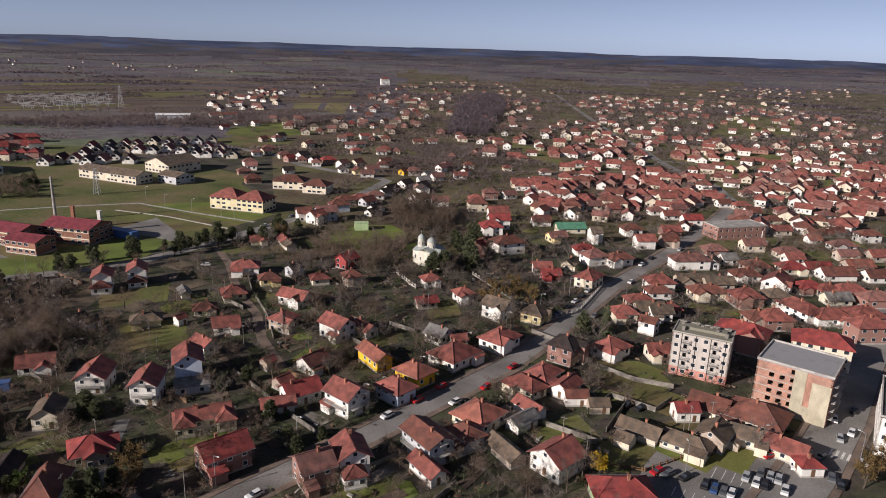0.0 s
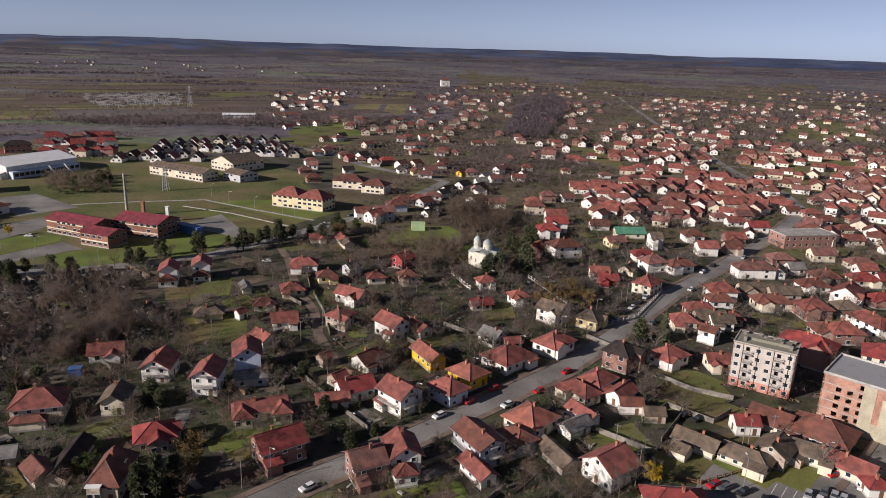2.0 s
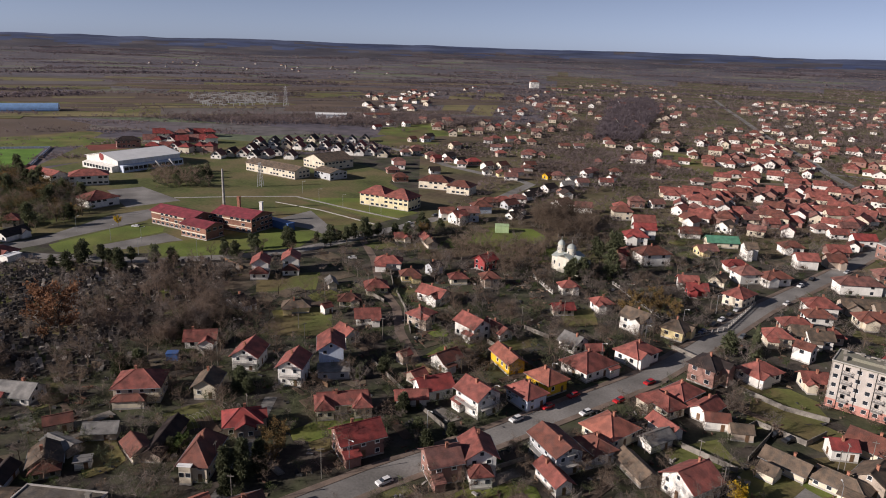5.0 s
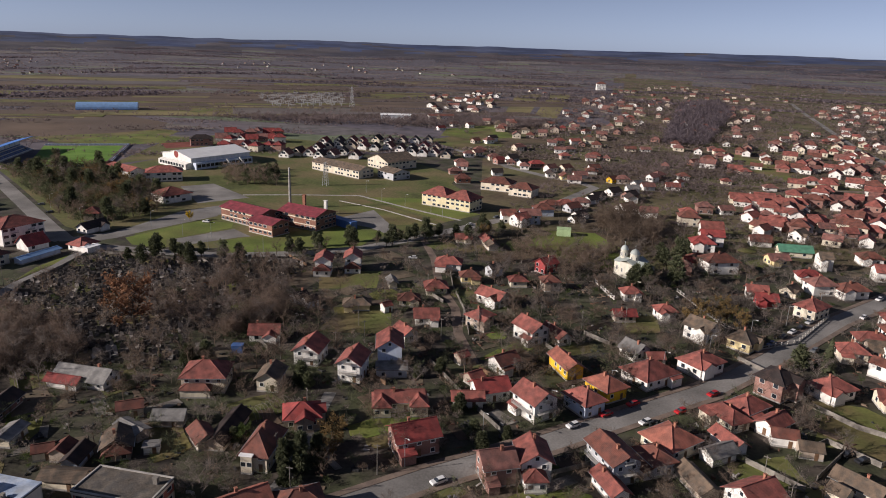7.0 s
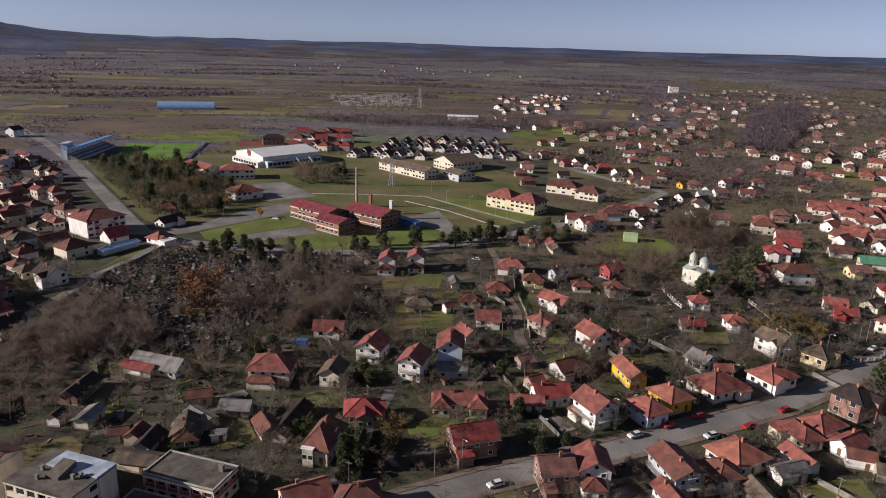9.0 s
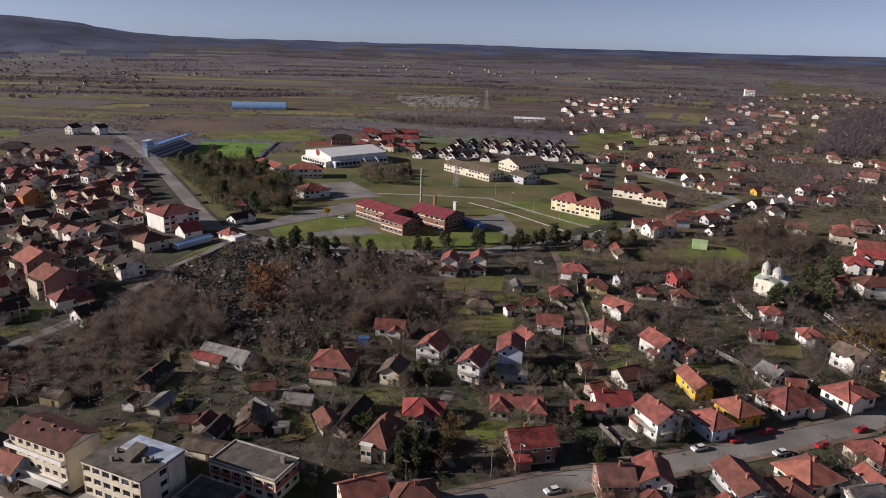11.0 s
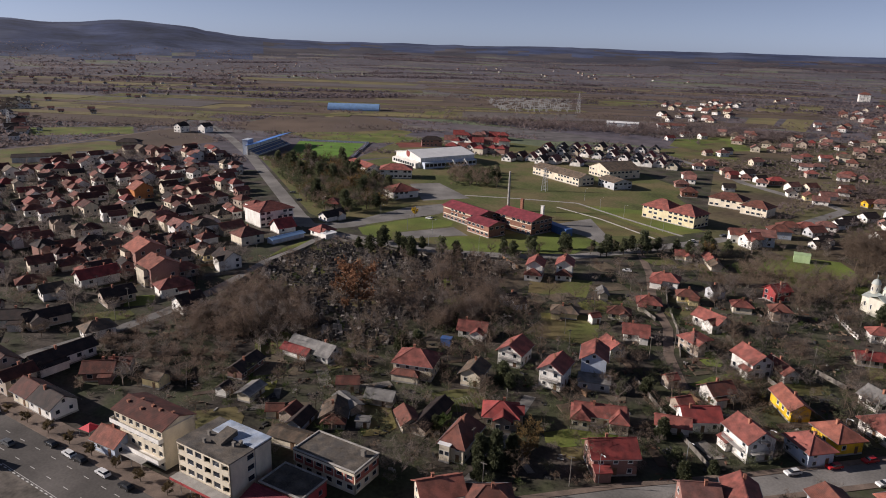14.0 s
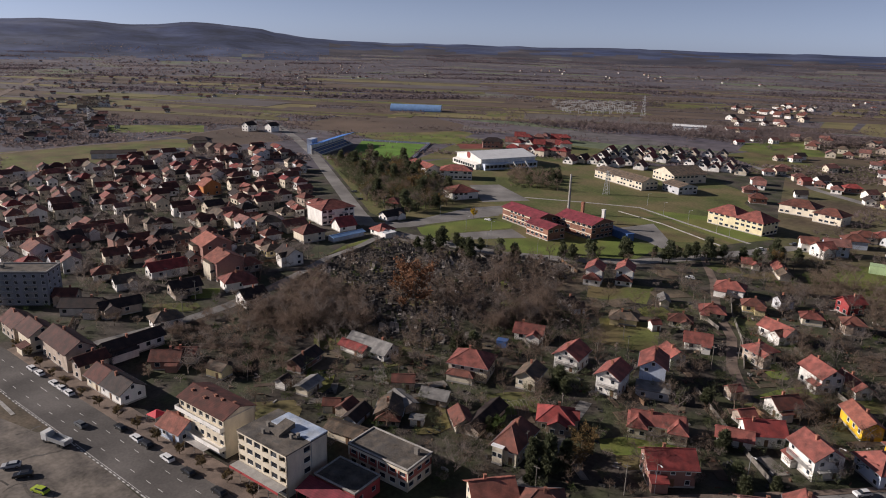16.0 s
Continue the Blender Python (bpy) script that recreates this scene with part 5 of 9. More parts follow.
# the white church with two domes
def church(x, y, turn):
    o = thing("church", "white church with two low domes on drums", "church", pose(x, y, 0, 0, 0, turn) @ Matrix.Scale(0.9, 4))
    w, d = plaster("church_plaster", (0.6, 0.57, 0.48)), surface("dome_sheet", (0.33, 0.36, 0.34), 0.5, 0.15, 0.5, 4, 0.05)
    f = Form()
    f.box(-9, 9, -4.5, 4.5, -0.3, 7)
    f.box(-4, 4, -6, 6, -0.3, 8)
    f.turned([(3.2, 0), (3.2, 6.5), (0.1, 8)], 14, 0, (9, 0))
    part("nave", f.mesh("nave", w), o)
    part("roof", gable_roof(18, 9, 7, 0.4, d, 0.3), o)
    part("cross_roof", gable_roof(12, 8, 8, 0.4, d, 0.3), o, pose(0, 0, 0, 0, 0, 90))
    for cx, r, h in ((0, 2.3, 12), (-7, 1.8, 12.5)):
        f = Form()
        f.turned([(r, 6), (r, h), (r + 0.25, h), (r + 0.25, h + 0.3)], 14, 0, (cx, 0))
        drum = part("drum", f.mesh("drum", w), o)
        f = Form()
        f.turned([(r + 0.2, h + 0.3), (r * 0.95, h + 1.1), (r * 0.7, h + 1.9), (r * 0.35, h + 2.4), (0.12, h + 2.7), (0.1, h + 3.2)], 14, 0, (cx, 0))
        f.box(cx - 0.06, cx + 0.06, -0.06, 0.06, h + 3.2, h + 4.6)
        f.box(cx - 0.06, cx + 0.06, -0.4, 0.4, h + 4.0, h + 4.12)
        part("dome", f.mesh("dome", d, smooth=False), drum, label="grey sheet-metal dome with a cross")
        for i in range(6):
            a = 60 * i
            window(o, cx + r * math.sin(radians(a)), -r * math.cos(radians(a)), h - 2, a, 0.7, 1.9)
    for i in range(4):
        window(o, -7 + i * 4.6, -4.5 if i in (0, 3) else -6, 3.8, 0, 0.9, 2.2)
        window(o, -7 + i * 4.6, 4.5 if i in (0, 3) else 6, 3.8, 180, 0.9, 2.2)
    part("door", shared("door", door_mesh), o, pose(-9, 0, 0, 0, 0, -90))
    TAKEN.append((x, y, 11))


church(-5.5, 314.5, -38)

# ---- houses, street by street ----
house(-123.6, 193.2, 22, 9.7, 6.9, 3.1, 'G', 'r', 'w')
house(-100.9, 183.9, 97, 9.6, 8.0, 5.2, 'G', 'r', 'w', balcony=True)
house(-83.1, 178.1, 97, 9.6, 7.0, 6.6, 'G', 'r', 'w', balcony=True)
# bluish wall: the blue shade on the gable is put into its colour
house(-76.4, 191.6, 112, 10.4, 7.6, 7.6, 'G', 'r', 'u', wings=((-8.6, -0.6, 0, 6.4, 9.6, 2.7, 'F', 'g', 'g'),))
house(-77.8, 209.9, 143, 7.6, 5.5, 3.9, 'G', 'r', 'w')
house(-76.2, 227.7, 22, 8.4, 6.9, 3.4, 'G', 'r', 'w')
house(-83.7, 261.7, 23, 8.8, 7.7, 2.9, 'H', 'r', 'c')
house(-88.9, 243.3, 22, 7.9, 6, 2.9, 'H', 'b', 'c')
house(-94.1, 232.0, 53, 3.5, 3.4, 2.9, 'G', 'r', 'w')
house(-105.9, 230.8, 22, 9.7, 6, 2.9, 'H', 'n', 'y')
house(-129.5, 228.0, 60, 6.1, 5.1, 2.9, 'G', 'd', 'g')
house(-123.9, 226.3, 60, 5.3, 4.3, 2.9, 'G', 'd', 'g')
house(-138.0, 265.6, 112, 9.7, 7.0, 6.9, 'G', 'r', 'w', wings=((-5.6, 0.4, 0, 3.2, 7.4, 3.2, 'H', 'r', 'w'),))
house(-127.9, 274.8, 112, 9.7, 7.0, 6.9, 'G', 'r', 'w', wings=((-5.6, 0, 0, 3.2, 7.0, 2.8, 'H', 'b', 'w'),))
house(-103.2, 260.7, 120, 7.9, 3.4, 2.5, 'G', 'g', 'c')
house(-121.0, 156.9, 21, 12.3, 10.1, 5.4, 'H', 'r', 'c', wings=((-1.6, -6.4, 0, 8.4, 3.2, 2.8, 'H', 'b', 'c'),))
house(-103.4, 163.6, 104, 8.6, 6.2, 4.4, 'G', 'n', 'c')
house(-103.5, 130.4, 143, 7.6, 4.6, 2.9, 'G', 'b', 'c')
house(-84.2, 147.6, 30, 9.0, 8.0, 4.2, 'H', 'k', 'n', wings=((0.6, -3.4, 90, 5.2, 4.6, 4.0, 'G', 'k', 'n'), (3.6, 0.6, 0, 5.0, 4.4, 4.0, 'G', 'k', 'n')))
house(-85.1, 129.7, 100, 12.0, 6.4, 5.4, 'H', 'b', 'c', slope=1.12, wings=((-6.4, 1.5, 0, 1.6, 2.8, 5.0, 'F', 'w', 'c'),))
TAKEN.append((-84.6, 120.0, 4.0))
house(-51.7, 146.7, 40, 11.0, 8.3, 5.4, 'G', 'k', 'p')
house(-62.6, 165.0, 24, 13.0, 6.0, 3.7, 'G', 'r', 'c', wings=((-5.2, -1.6, 90, 8.4, 4.8, 3.6, 'H', 'r', 'c'), (5.2, -1.6, 90, 8.4, 4.8, 3.6, 'H', 'r', 'c')))
house(-87.5, 292.4, 12, 11.4, 7.7, 3.9, 'H', 'r', 'w')
house(-73.7, 279.1, 23, 7.9, 6, 3.4, 'H', 'b', 'y')
house(-65.6, 290.8, 53, 6.1, 5.1, 3.9, 'G', 'd', 'g')
house(-44.3, 305.6, 53, 7.9, 6.9, 4.9, 'G', 'k', 'k')
house(-52.6, 281.3, 23, 7.1, 6, 3.4, 'H', 'r', 'c')
house(-38.9, 283.1, 23, 7.1, 6, 4.4, 'H', 'b', 'n')
house(-57.7, 256.7, 155, 11.7, 6.9, 3.9, 'G', 'r', 'w')
house(-56.6, 231.7, 60, 7.9, 6.9, 4.9, 'H', 'r', 'n')
house(-36.3, 226.3, 140, 10.5, 7.6, 5.6, 'G', 'r', 'w')
house(-27.8, 229.2, 134, 11.2, 5.1, 3.4, 'G', 'r', 'w')
house(-40.0, 199.4, 53, 7.6, 6.4, 3.9, 'G', 'b', 'w')
house(-54.1, 199.5, 53, 3.8, 3.7, 2.9, 'G', 'r', 'n')
house(-46.6, 187.4, 53, 4.8, 4.6, 2.5, 'G', 'r', 'n')
house(-20.9, 205.0, 126, 12.5, 5.5, 4.4, 'G', 'o', 'Y')
house(-7.4, 194.0, 138, 9.6, 7.8, 4.4, 'H', 'o', 'Y')
house(-12.5, 182.9, 138, 9.2, 7.4, 4.6, 'H', 'r', 'u')
house(-39.9, 180.3, 36, 9.7, 7.4, 3.9, 'G', 'k', 'w')
house(-44.9, 173.7, 21, 8.5, 4.6, 2.9, 'G', 'r', 'w')
house(-25.7, 175.6, 140, 9.8, 8.0, 6.2, 'G', 'r', 'w', balcony=True)
house(4.9, 208.9, 48, 13.3, 11, 3.9, 'H', 'r', 'w')
house(20.6, 221.8, 50, 11.4, 9.2, 4.4, 'H', 'r', 'w')
house(-0.5, 225.5, 143, 7.1, 6.9, 3.4, 'G', 'g', 'w')
house(6.3, 222.6, 21, 5.7, 4.6, 2.5, 'G', 'r', 'n')
house(-4.9, 283.2, 23, 7.1, 6, 3.9, 'H', 'r', 'w')
house(-6.1, 258.0, 22, 7.9, 5.1, 2.9, 'G', 'k', 'n')
house(8.9, 267.0, 22, 7.1, 6, 3.9, 'H', 'r', 'w')
house(21.9, 250.1, 143, 9.7, 7.7, 5.4, 'G', 'n', 'w')
house(36.0, 247.5, 60, 8.6, 8.2, 4.2, 'H', 'n', 'y')
house(32.5, 338.6, 24, 15.0, 10.2, 6.4, 'H', 'b', 'w')
house(61.2, 362.8, 23, 9.7, 6.9, 3.4, 'G', 'f', 'y')
house(17.8, 340.0, 23, 7.1, 6, 3.4, 'G', 'k', 'c')
house(73.5, 323.3, 23, 10.6, 8.6, 5.2, 'H', 'f', 'w')
house(85.4, 323.2, 23, 12.4, 7.7, 4.3, 'H', 'b', 'w')
house(64.9, 291.1, 52, 10.6, 8.6, 4.9, 'H', 'r', 'c')
house(42.0, 213.2, 55, 9.2, 8.6, 6.6, 'H', 'd', 'p')
house(58.3, 218.3, 40, 10.6, 8.6, 3.9, 'H', 'r', 'w')
house(26.6, 189.6, 130, 10.4, 6.4, 3.4, 'H', 'r', 'c')
house(32.4, 196.4, 50, 9.5, 7.4, 3.9, 'H', 'r', 'n')
house(38.6, 189.4, 53, 8.5, 5.5, 3.4, 'G', 'r', 'w')
house(26.2, 176.6, 128, 8.8, 4.2, 2.9, 'G', 'r', 'w')
house(11.3, 169.7, 50, 10.6, 10.2, 4.2, 'H', 'o', 'c')
house(-2.3, 154.4, 127.5, 12.0, 7.6, 6.3, 'G', 'b', 'g', balcony=True, slope=0.45)
house(7.6, 159.6, 127, 8.0, 6.2, 4.2, 'H', 'b', 'g', slope=0.5)
house(23.2, 169.2, 43, 8.0, 4.6, 2.9, 'G', 'g', 'w')
house(17.6, 154.6, 121, 11.0, 4.6, 2.8, 'G', 'n', 'n')
house(-28.8, 141.8, 32, 7.6, 7.8, 5.6, 'G', 'f', 'p')
house(-20.8, 147.0, 112, 9.0, 7.2, 6.0, 'G', 'r', 'w', wings=((-6.4, 0.8, 0, 4.4, 5.2, 3.6, 'H', 'r', 'w'),))
house(-2.0, 145.1, 125, 9.6, 4.2, 3.3, 'G', 'r', 'w')
house(-155.3, 145.9, 5, 16.9, 7.4, 2.9, 'G', 'g', 'w')
house(-159.1, 141.6, 5, 10.1, 3.7, 2.5, 'G', 'k', 'w')
house(-99.7, 136.0, 100, 16.3, 4.6, 2.5, 'G', 'd', 'n')
house(-117.2, 135.3, 21, 7.6, 4.6, 2.7, 'G', 'g', 'n')
house(-76.5, 108.2, 53, 9.5, 7.4, 4.9, 'G', 'o', 'c')
house(-66.0, 113.0, 39, 9.5, 7.4, 4.9, 'H', 'b', 'c')
house(-176.8, 101.4, 14, 6.4, 4.6, 2.9, 'G', 'n', 'y')
house(-130.2, 135.2, 40, 6.6, 4.6, 2.9, 'G', 'b', 'n')
house(-163.4, 123.8, 107, 11.5, 5.2, 3.0, 'G', 'd', 'p')
house(-149.2, 114.4, 105, 7.4, 4.2, 2.6, 'G', 'g', 'c', slope=0.35)
house(-156.4, 110.6, 107, 4.0, 3.6, 2.4, 'G', 'd', 'w')
house(-121.4, 120.8, 127, 7.6, 6.6, 2.9, 'G', 'n', 'n', wings=((-4.6, 0, 0, 2.6, 6.4, 2.0, 'H', 'b', 'n'),))
house(-122.4, 127.0, 165, 8.6, 3.4, 2.8, 'G', 'g', 'n', slope=0.3)
house(-135.4, 111.6, 40, 4.6, 3.8, 2.5, 'G', 'b', 'c')
house(-131.2, 113.4, 107, 5.6, 4.0, 2.6, 'G', 'b', 'n')
house(-126.0, 112.4, 107, 7.6, 3.8, 2.7, 'G', 'd', 'u')
house(-121.6, 104.8, 14, 9.6, 4.8, 2.9, 'G', 'n', 'c', slope=0.4)
house(-112.6, 122.6, 30, 3.6, 2.8, 2.2, 'G', 'g', 'w', slope=0.12)
house(29.8, 149.8, 43, 9.4, 9.2, 4.9, 'G', 'r', 'w')
house(43.0, 138.0, 3, 13.3, 8.3, 3.9, 'H', 'k', 'e')
house(54.9, 166.4, 143, 10.6, 5.4, 2.7, 'G', 'n', 'c')
house(49.7, 161.9, 143, 4.3, 4.6, 2.3, 'G', 'n', 'c')
house(65.6, 160.8, 146, 12.0, 6.2, 2.7, 'H', 'n', 'c')
house(73.8, 163.8, 53, 8.2, 7.2, 3.9, 'G', 'n', 'n')
house(83.8, 164.4, 150, 9.5, 5.8, 3.1, 'G', 'n', 'c')
house(91.1, 159.1, 138, 9.4, 6.4, 3.1, 'G', 'r', 'c')
house(93.2, 152.4, 3, 5.7, 5.5, 2.9, 'H', 'k', 'w')
house(90.2, 175.5, 142, 15.2, 12, 3.4, 'H', 'b', 'c')
house(79.0, 181.0, 143, 10.3, 8.3, 2.9, 'G', 'b', 'c')
house(70.5, 177.1, 4, 6.6, 5.5, 3.4, 'G', 'k', 'w')
house(107.3, 229.1, 144, 16.8, 10.2, 6.9, 'H', 'k', 'p')
house(129.5, 217.6, 154, 17.7, 10.2, 8.8, 'H', 'k', 'c')
house(74.2, 217.7, 5, 7.1, 6, 3.4, 'G', 'r', 'c')
house(77.1, 239.0, 143, 6.1, 5.1, 4.9, 'G', 'b', 'w')
house(40.5, 183.8, 4, 6.6, 4.6, 2.9, 'G', 'b', 'w')
house(46.3, 179.9, 4, 5.7, 4.6, 2.5, 'G', 'n', 'n')
house(85.5, 253.3, 5, 7.9, 6, 3.9, 'G', 'n', 'w')
house(70.9, 251.8, 5, 8.8, 6.9, 3.9, 'H', 'r', 'c')
house(90.6, 258.8, 5, 7.9, 6, 3.4, 'H', 'r', 'n')
house(48.8, 297.3, 6, 7.9, 6, 3.4, 'G', 'k', 'k')
house(46.0, 305.6, 6, 7.9, 6, 3.9, 'G', 'r', 'w')
house(60.7, 315.0, 53, 7.1, 6, 2.9, 'G', 'n', 'c')
house(158.0, 239.3, 5, 12.4, 8.6, 6.9, 'H', 'r', 'p')
# mid town
house(117.7, 516.2, 77, 7.9, 6.9, 4.3, 'G', 'b', 'w')
house(114.0, 479.4, 10, 8.8, 6.9, 3.4, 'H', 'f', 'p')
house(98.1, 445.9, 9, 8.8, 6.9, 3.4, 'G', 'f', 'c')
house(108.8, 439.0, 9, 7.9, 6.9, 3.4, 'G', 'r', 'p')
house(143.4, 542.6, 11, 7.9, 6.9, 4.3, 'G', 'f', 'w')
house(135.3, 489.7, 10, 12.4, 6.9, 3.4, 'G', 'f', 'c')
house(159.7, 534.3, 11, 12.4, 7.7, 4.3, 'G', 'r', 'p')
house(154.9, 474.8, 9, 12.4, 7.7, 4.3, 'G', 'r', 'c')
house(136.2, 436.0, 9, 9.7, 6.9, 3.4, 'H', 'f', 'w')
house(141.7, 424.5, 8, 9.7, 6.9, 3.4, 'G', 'r', 'w')
house(113.7, 419.1, 75, 7.9, 6.9, 4.3, 'G', 'r', 'w')
house(106.5, 382.4, 8, 10.6, 7.7, 4.3, 'H', 'b', 'w')
house(129.4, 384.4, 8, 10.6, 7.7, 3.4, 'G', 'r', 'p')
house(150.5, 411.2, 8, 11.4, 7.7, 4.3, 'G', 'k', 'w')
house(141.9, 397.9, 70, 7.1, 6, 3.4, 'G', 'b', 'w')
house(152.5, 444.0, 9, 9.7, 6.9, 3.4, 'G', 'f', 'p')
house(171.6, 467.7, 9, 10.6, 6.9, 3.4, 'H', 'f', 'w')
house(180.0, 505.0, 70, 7.1, 6.9, 4.3, 'G', 'f', 'n')
house(191.9, 497.3, 10, 10.6, 6.9, 3.4, 'G', 'r', 'p')
house(190.7, 465.9, 9, 8.8, 6.9, 3.4, 'G', 'b', 'w')
house(223.1, 506.0, 10, 8.8, 6.9, 3.4, 'H', 'f', 'n')
house(200.9, 461.5, 9, 10.6, 6.9, 3.4, 'H', 'r', 'n')
house(198.1, 437.0, 9, 9.7, 7.7, 4.3, 'G', 'b', 'w')
house(239.0, 501.0, 64, 7.9, 7.7, 4.3, 'G', 'b', 'w')
house(229.1, 476.4, 9, 7.9, 6, 3.4, 'H', 'n', 'n')
house(223.7, 449.3, 9, 8.8, 6.9, 3.4, 'H', 'r', 'p')
house(204.2, 420.9, 8, 9.7, 6.9, 3.4, 'H', 'b', 'c')
house(265.0, 516.2, 63, 7.9, 7.7, 4.3, 'G', 'b', 'w')
house(249.0, 474.8, 62, 7.9, 7.7, 4.3, 'G', 'n', 'w')
house(263.5, 486.2, 9, 9.7, 7.7, 4.3, 'H', 'b', 'p')
house(292.8, 550.9, 10, 7.9, 6.9, 3.4, 'G', 'b', 'p')
house(331.6, 599.0, 11, 9.7, 6.9, 3.4, 'H', 'r', 'p')
house(310.9, 597.8, 11, 7.9, 6.9, 3.4, 'H', 'b', 'w')
house(215.7, 410.8, 62, 8.8, 8.6, 5.2, 'G', 'b', 'w')
house(245.0, 435.6, 8, 9.7, 7.7, 4.3, 'H', 'f', 'w')
house(197.1, 394.7, 8, 11.4, 6.9, 3.4, 'G', 'r', 'c')
house(218.5, 392.1, 8, 14.1, 6, 2.6, 'G', 'b', 'n')
house(251.1, 420.6, 8, 10.6, 6.9, 3.4, 'G', 'f', 'p')
house(290.4, 461.8, 9, 12.4, 8.6, 4.3, 'G', 'r', 'p')
house(304.0, 496.8, 9, 8.8, 6.9, 3.4, 'H', 'r', 'w')
house(301.2, 506.5, 9, 9.7, 6.9, 3.4, 'H', 'b', 'c')
house(242.0, 383.9, 8, 12.4, 7.7, 5.2, 'H', 'b', 'w')
house(217.3, 365.2, 7, 13.2, 7.7, 3.4, 'H', 'f', 'w')
house(208.9, 345.5, 7, 10.6, 6.9, 3.4, 'G', 'f', 'n')
house(332.1, 577.3, 11, 8.8, 6.9, 3.4, 'H', 'f', 'c')
house(355.7, 587.0, 11, 9.7, 6.9, 3.4, 'H', 'r', 'p')
house(337.9, 534.4, 10, 9.7, 6.9, 3.4, 'H', 'r', 'w')
house(382.6, 619.0, 11, 8.8, 6.9, 3.4, 'G', 'f', 'w')
house(106.7, 355.3, 7, 9.7, 7.7, 5.2, 'G', 'r', 'w')
house(121.4, 361.0, 7, 7.9, 7.7, 4.3, 'G', 'b', 'n')
house(164.9, 357.3, 7, 11.4, 7.7, 4.3, 'G', 'f', 'c')
house(141.1, 347.9, 7, 10.6, 7.7, 3.4, 'H', 'f', 'p')
house(142.1, 331.5, 7, 7.1, 6.9, 3.4, 'G', 'g', 'w')
house(131.7, 324.4, 68, 7.9, 6.9, 3.4, 'G', 'n', 'g')
house(119.7, 322.3, 7, 17.7, 8.6, 5.2, 'H', 'f', 'w')
house(95.0, 288.0, 6, 11.4, 8.6, 4.9, 'H', 'r', 'w')
house(91.5, 277.7, 6, 9.7, 6.9, 3.9, 'H', 'b', 'w')
house(80.4, 265.5, 6, 10.6, 6.9, 3.9, 'H', 'r', 'n')
house(82.4, 257.9, 5, 10.6, 6.9, 3.4, 'G', 'n', 'n')
house(112.0, 295.8, 6, 14.1, 6.9, 3.4, 'G', 'n', 'n')
house(113.1, 280.0, 6, 14.1, 7.7, 3.9, 'H', 'b', 'c')
house(122.2, 291.4, 6, 12.4, 6.9, 3.9, 'G', 'n', 'n')
house(140.3, 306.5, 6, 12.4, 7.7, 3.4, 'H', 'b', 'w')
house(151.3, 321.2, 7, 11.4, 8.6, 3.4, 'H', 'b', 'n')
house(126.7, 272.8, 6, 11.4, 9.4, 4.9, 'H', 'r', 'p')
house(149.2, 293.5, 53, 12.4, 10.2, 4.9, 'G', 'r', 'w')
house(168.3, 320.4, 6, 11.4, 8.6, 3.4, 'H', 'k', 'c')
house(181.3, 321.7, 6, 12.4, 6.9, 3.4, 'G', 'k', 'w')
house(185.8, 312.3, 6, 15.9, 8.6, 3.4, 'G', 'b', 'w')
house(162.3, 291.8, 6, 10.6, 7.7, 3.4, 'H', 'k', 'p')
house(169.0, 288.6, 6, 8.8, 6.9, 3.4, 'H', 'r', 'n')
house(141.7, 277.8, 6, 9.7, 7.7, 3.9, 'H', 'n', 'c')
house(123.1, 251.2, 5, 10.6, 7.7, 3.9, 'H', 'b', 'n')
house(127.7, 249.0, 5, 11.4, 9.4, 4.9, 'H', 'r', 'p')
house(143.5, 260.5, 110, 15.9, 8.6, 4.9, 'H', 'r', 'w')
house(152.4, 255.1, 5, 13.2, 8.6, 3.9, 'H', 'r', 'w')
house(178.0, 288.1, 6, 14.1, 8.6, 3.4, 'H', 'r', 'p')
house(166.3, 255.6, 5, 12.4, 10.2, 4.9, 'H', 'r', 'p')
house(183.3, 277.0, 6, 12.4, 8.6, 4.3, 'H', 'f', 'p')
house(167.7, 278.2, 6, 10.6, 6.9, 2.9, 'G', 'g', 'c')
house(204.3, 327.1, 7, 13.2, 7.7, 3.4, 'G', 'o', 'n')
house(203.6, 310.8, 6, 10.6, 7.7, 3.4, 'G', 'b', 'w')
house(225.9, 346.6, 7, 10.6, 7.7, 3.4, 'G', 'r', 'n')
house(208.2, 378.2, 7, 7.1, 6, 2.6, 'G', 'o', 'w')
house(179.1, 347.2, 7, 12.4, 7.7, 3.4, 'H', 'f', 'c')
house(176.9, 336.6, 7, 8.8, 6.9, 3.4, 'G', 'r', 'w')
house(229.7, 395.2, 8, 8.8, 6.9, 3.4, 'G', 'b', 'n')
house(181.0, 390.2, 65, 9.7, 7.7, 4.3, 'G', 'b', 'w')
house(169.5, 400.5, 67, 7.9, 6.9, 3.4, 'G', 'r', 'w')
# behind the church
house(-59.3, 660.4, 14, 10.6, 8.6, 4.3, 'H', 'r', 'n')
house(-52.9, 579.3, 12, 8.8, 6.9, 3.4, 'H', 'b', 'w')
house(-60.9, 532.7, 11, 9.7, 7.7, 3.4, 'G', 'f', 'w')
house(-25.7, 548.8, 11, 9.7, 7.7, 4.3, 'H', 'f', 'n')
house(-33.3, 546.9, 53, 7.1, 6, 3.4, 'G', 'b', 'Y')
house(-3.8, 567.1, 53, 7.9, 6.9, 4.3, 'G', 'f', 'w')
house(-14.0, 535.8, 53, 7.9, 6.9, 3.4, 'G', 'g', 'w')
house(11.6, 538.2, 11, 9.7, 6.9, 3.4, 'G', 'r', 'w')
house(15.9, 552.4, 53, 6.1, 5.1, 4.3, 'G', 'b', 'w')
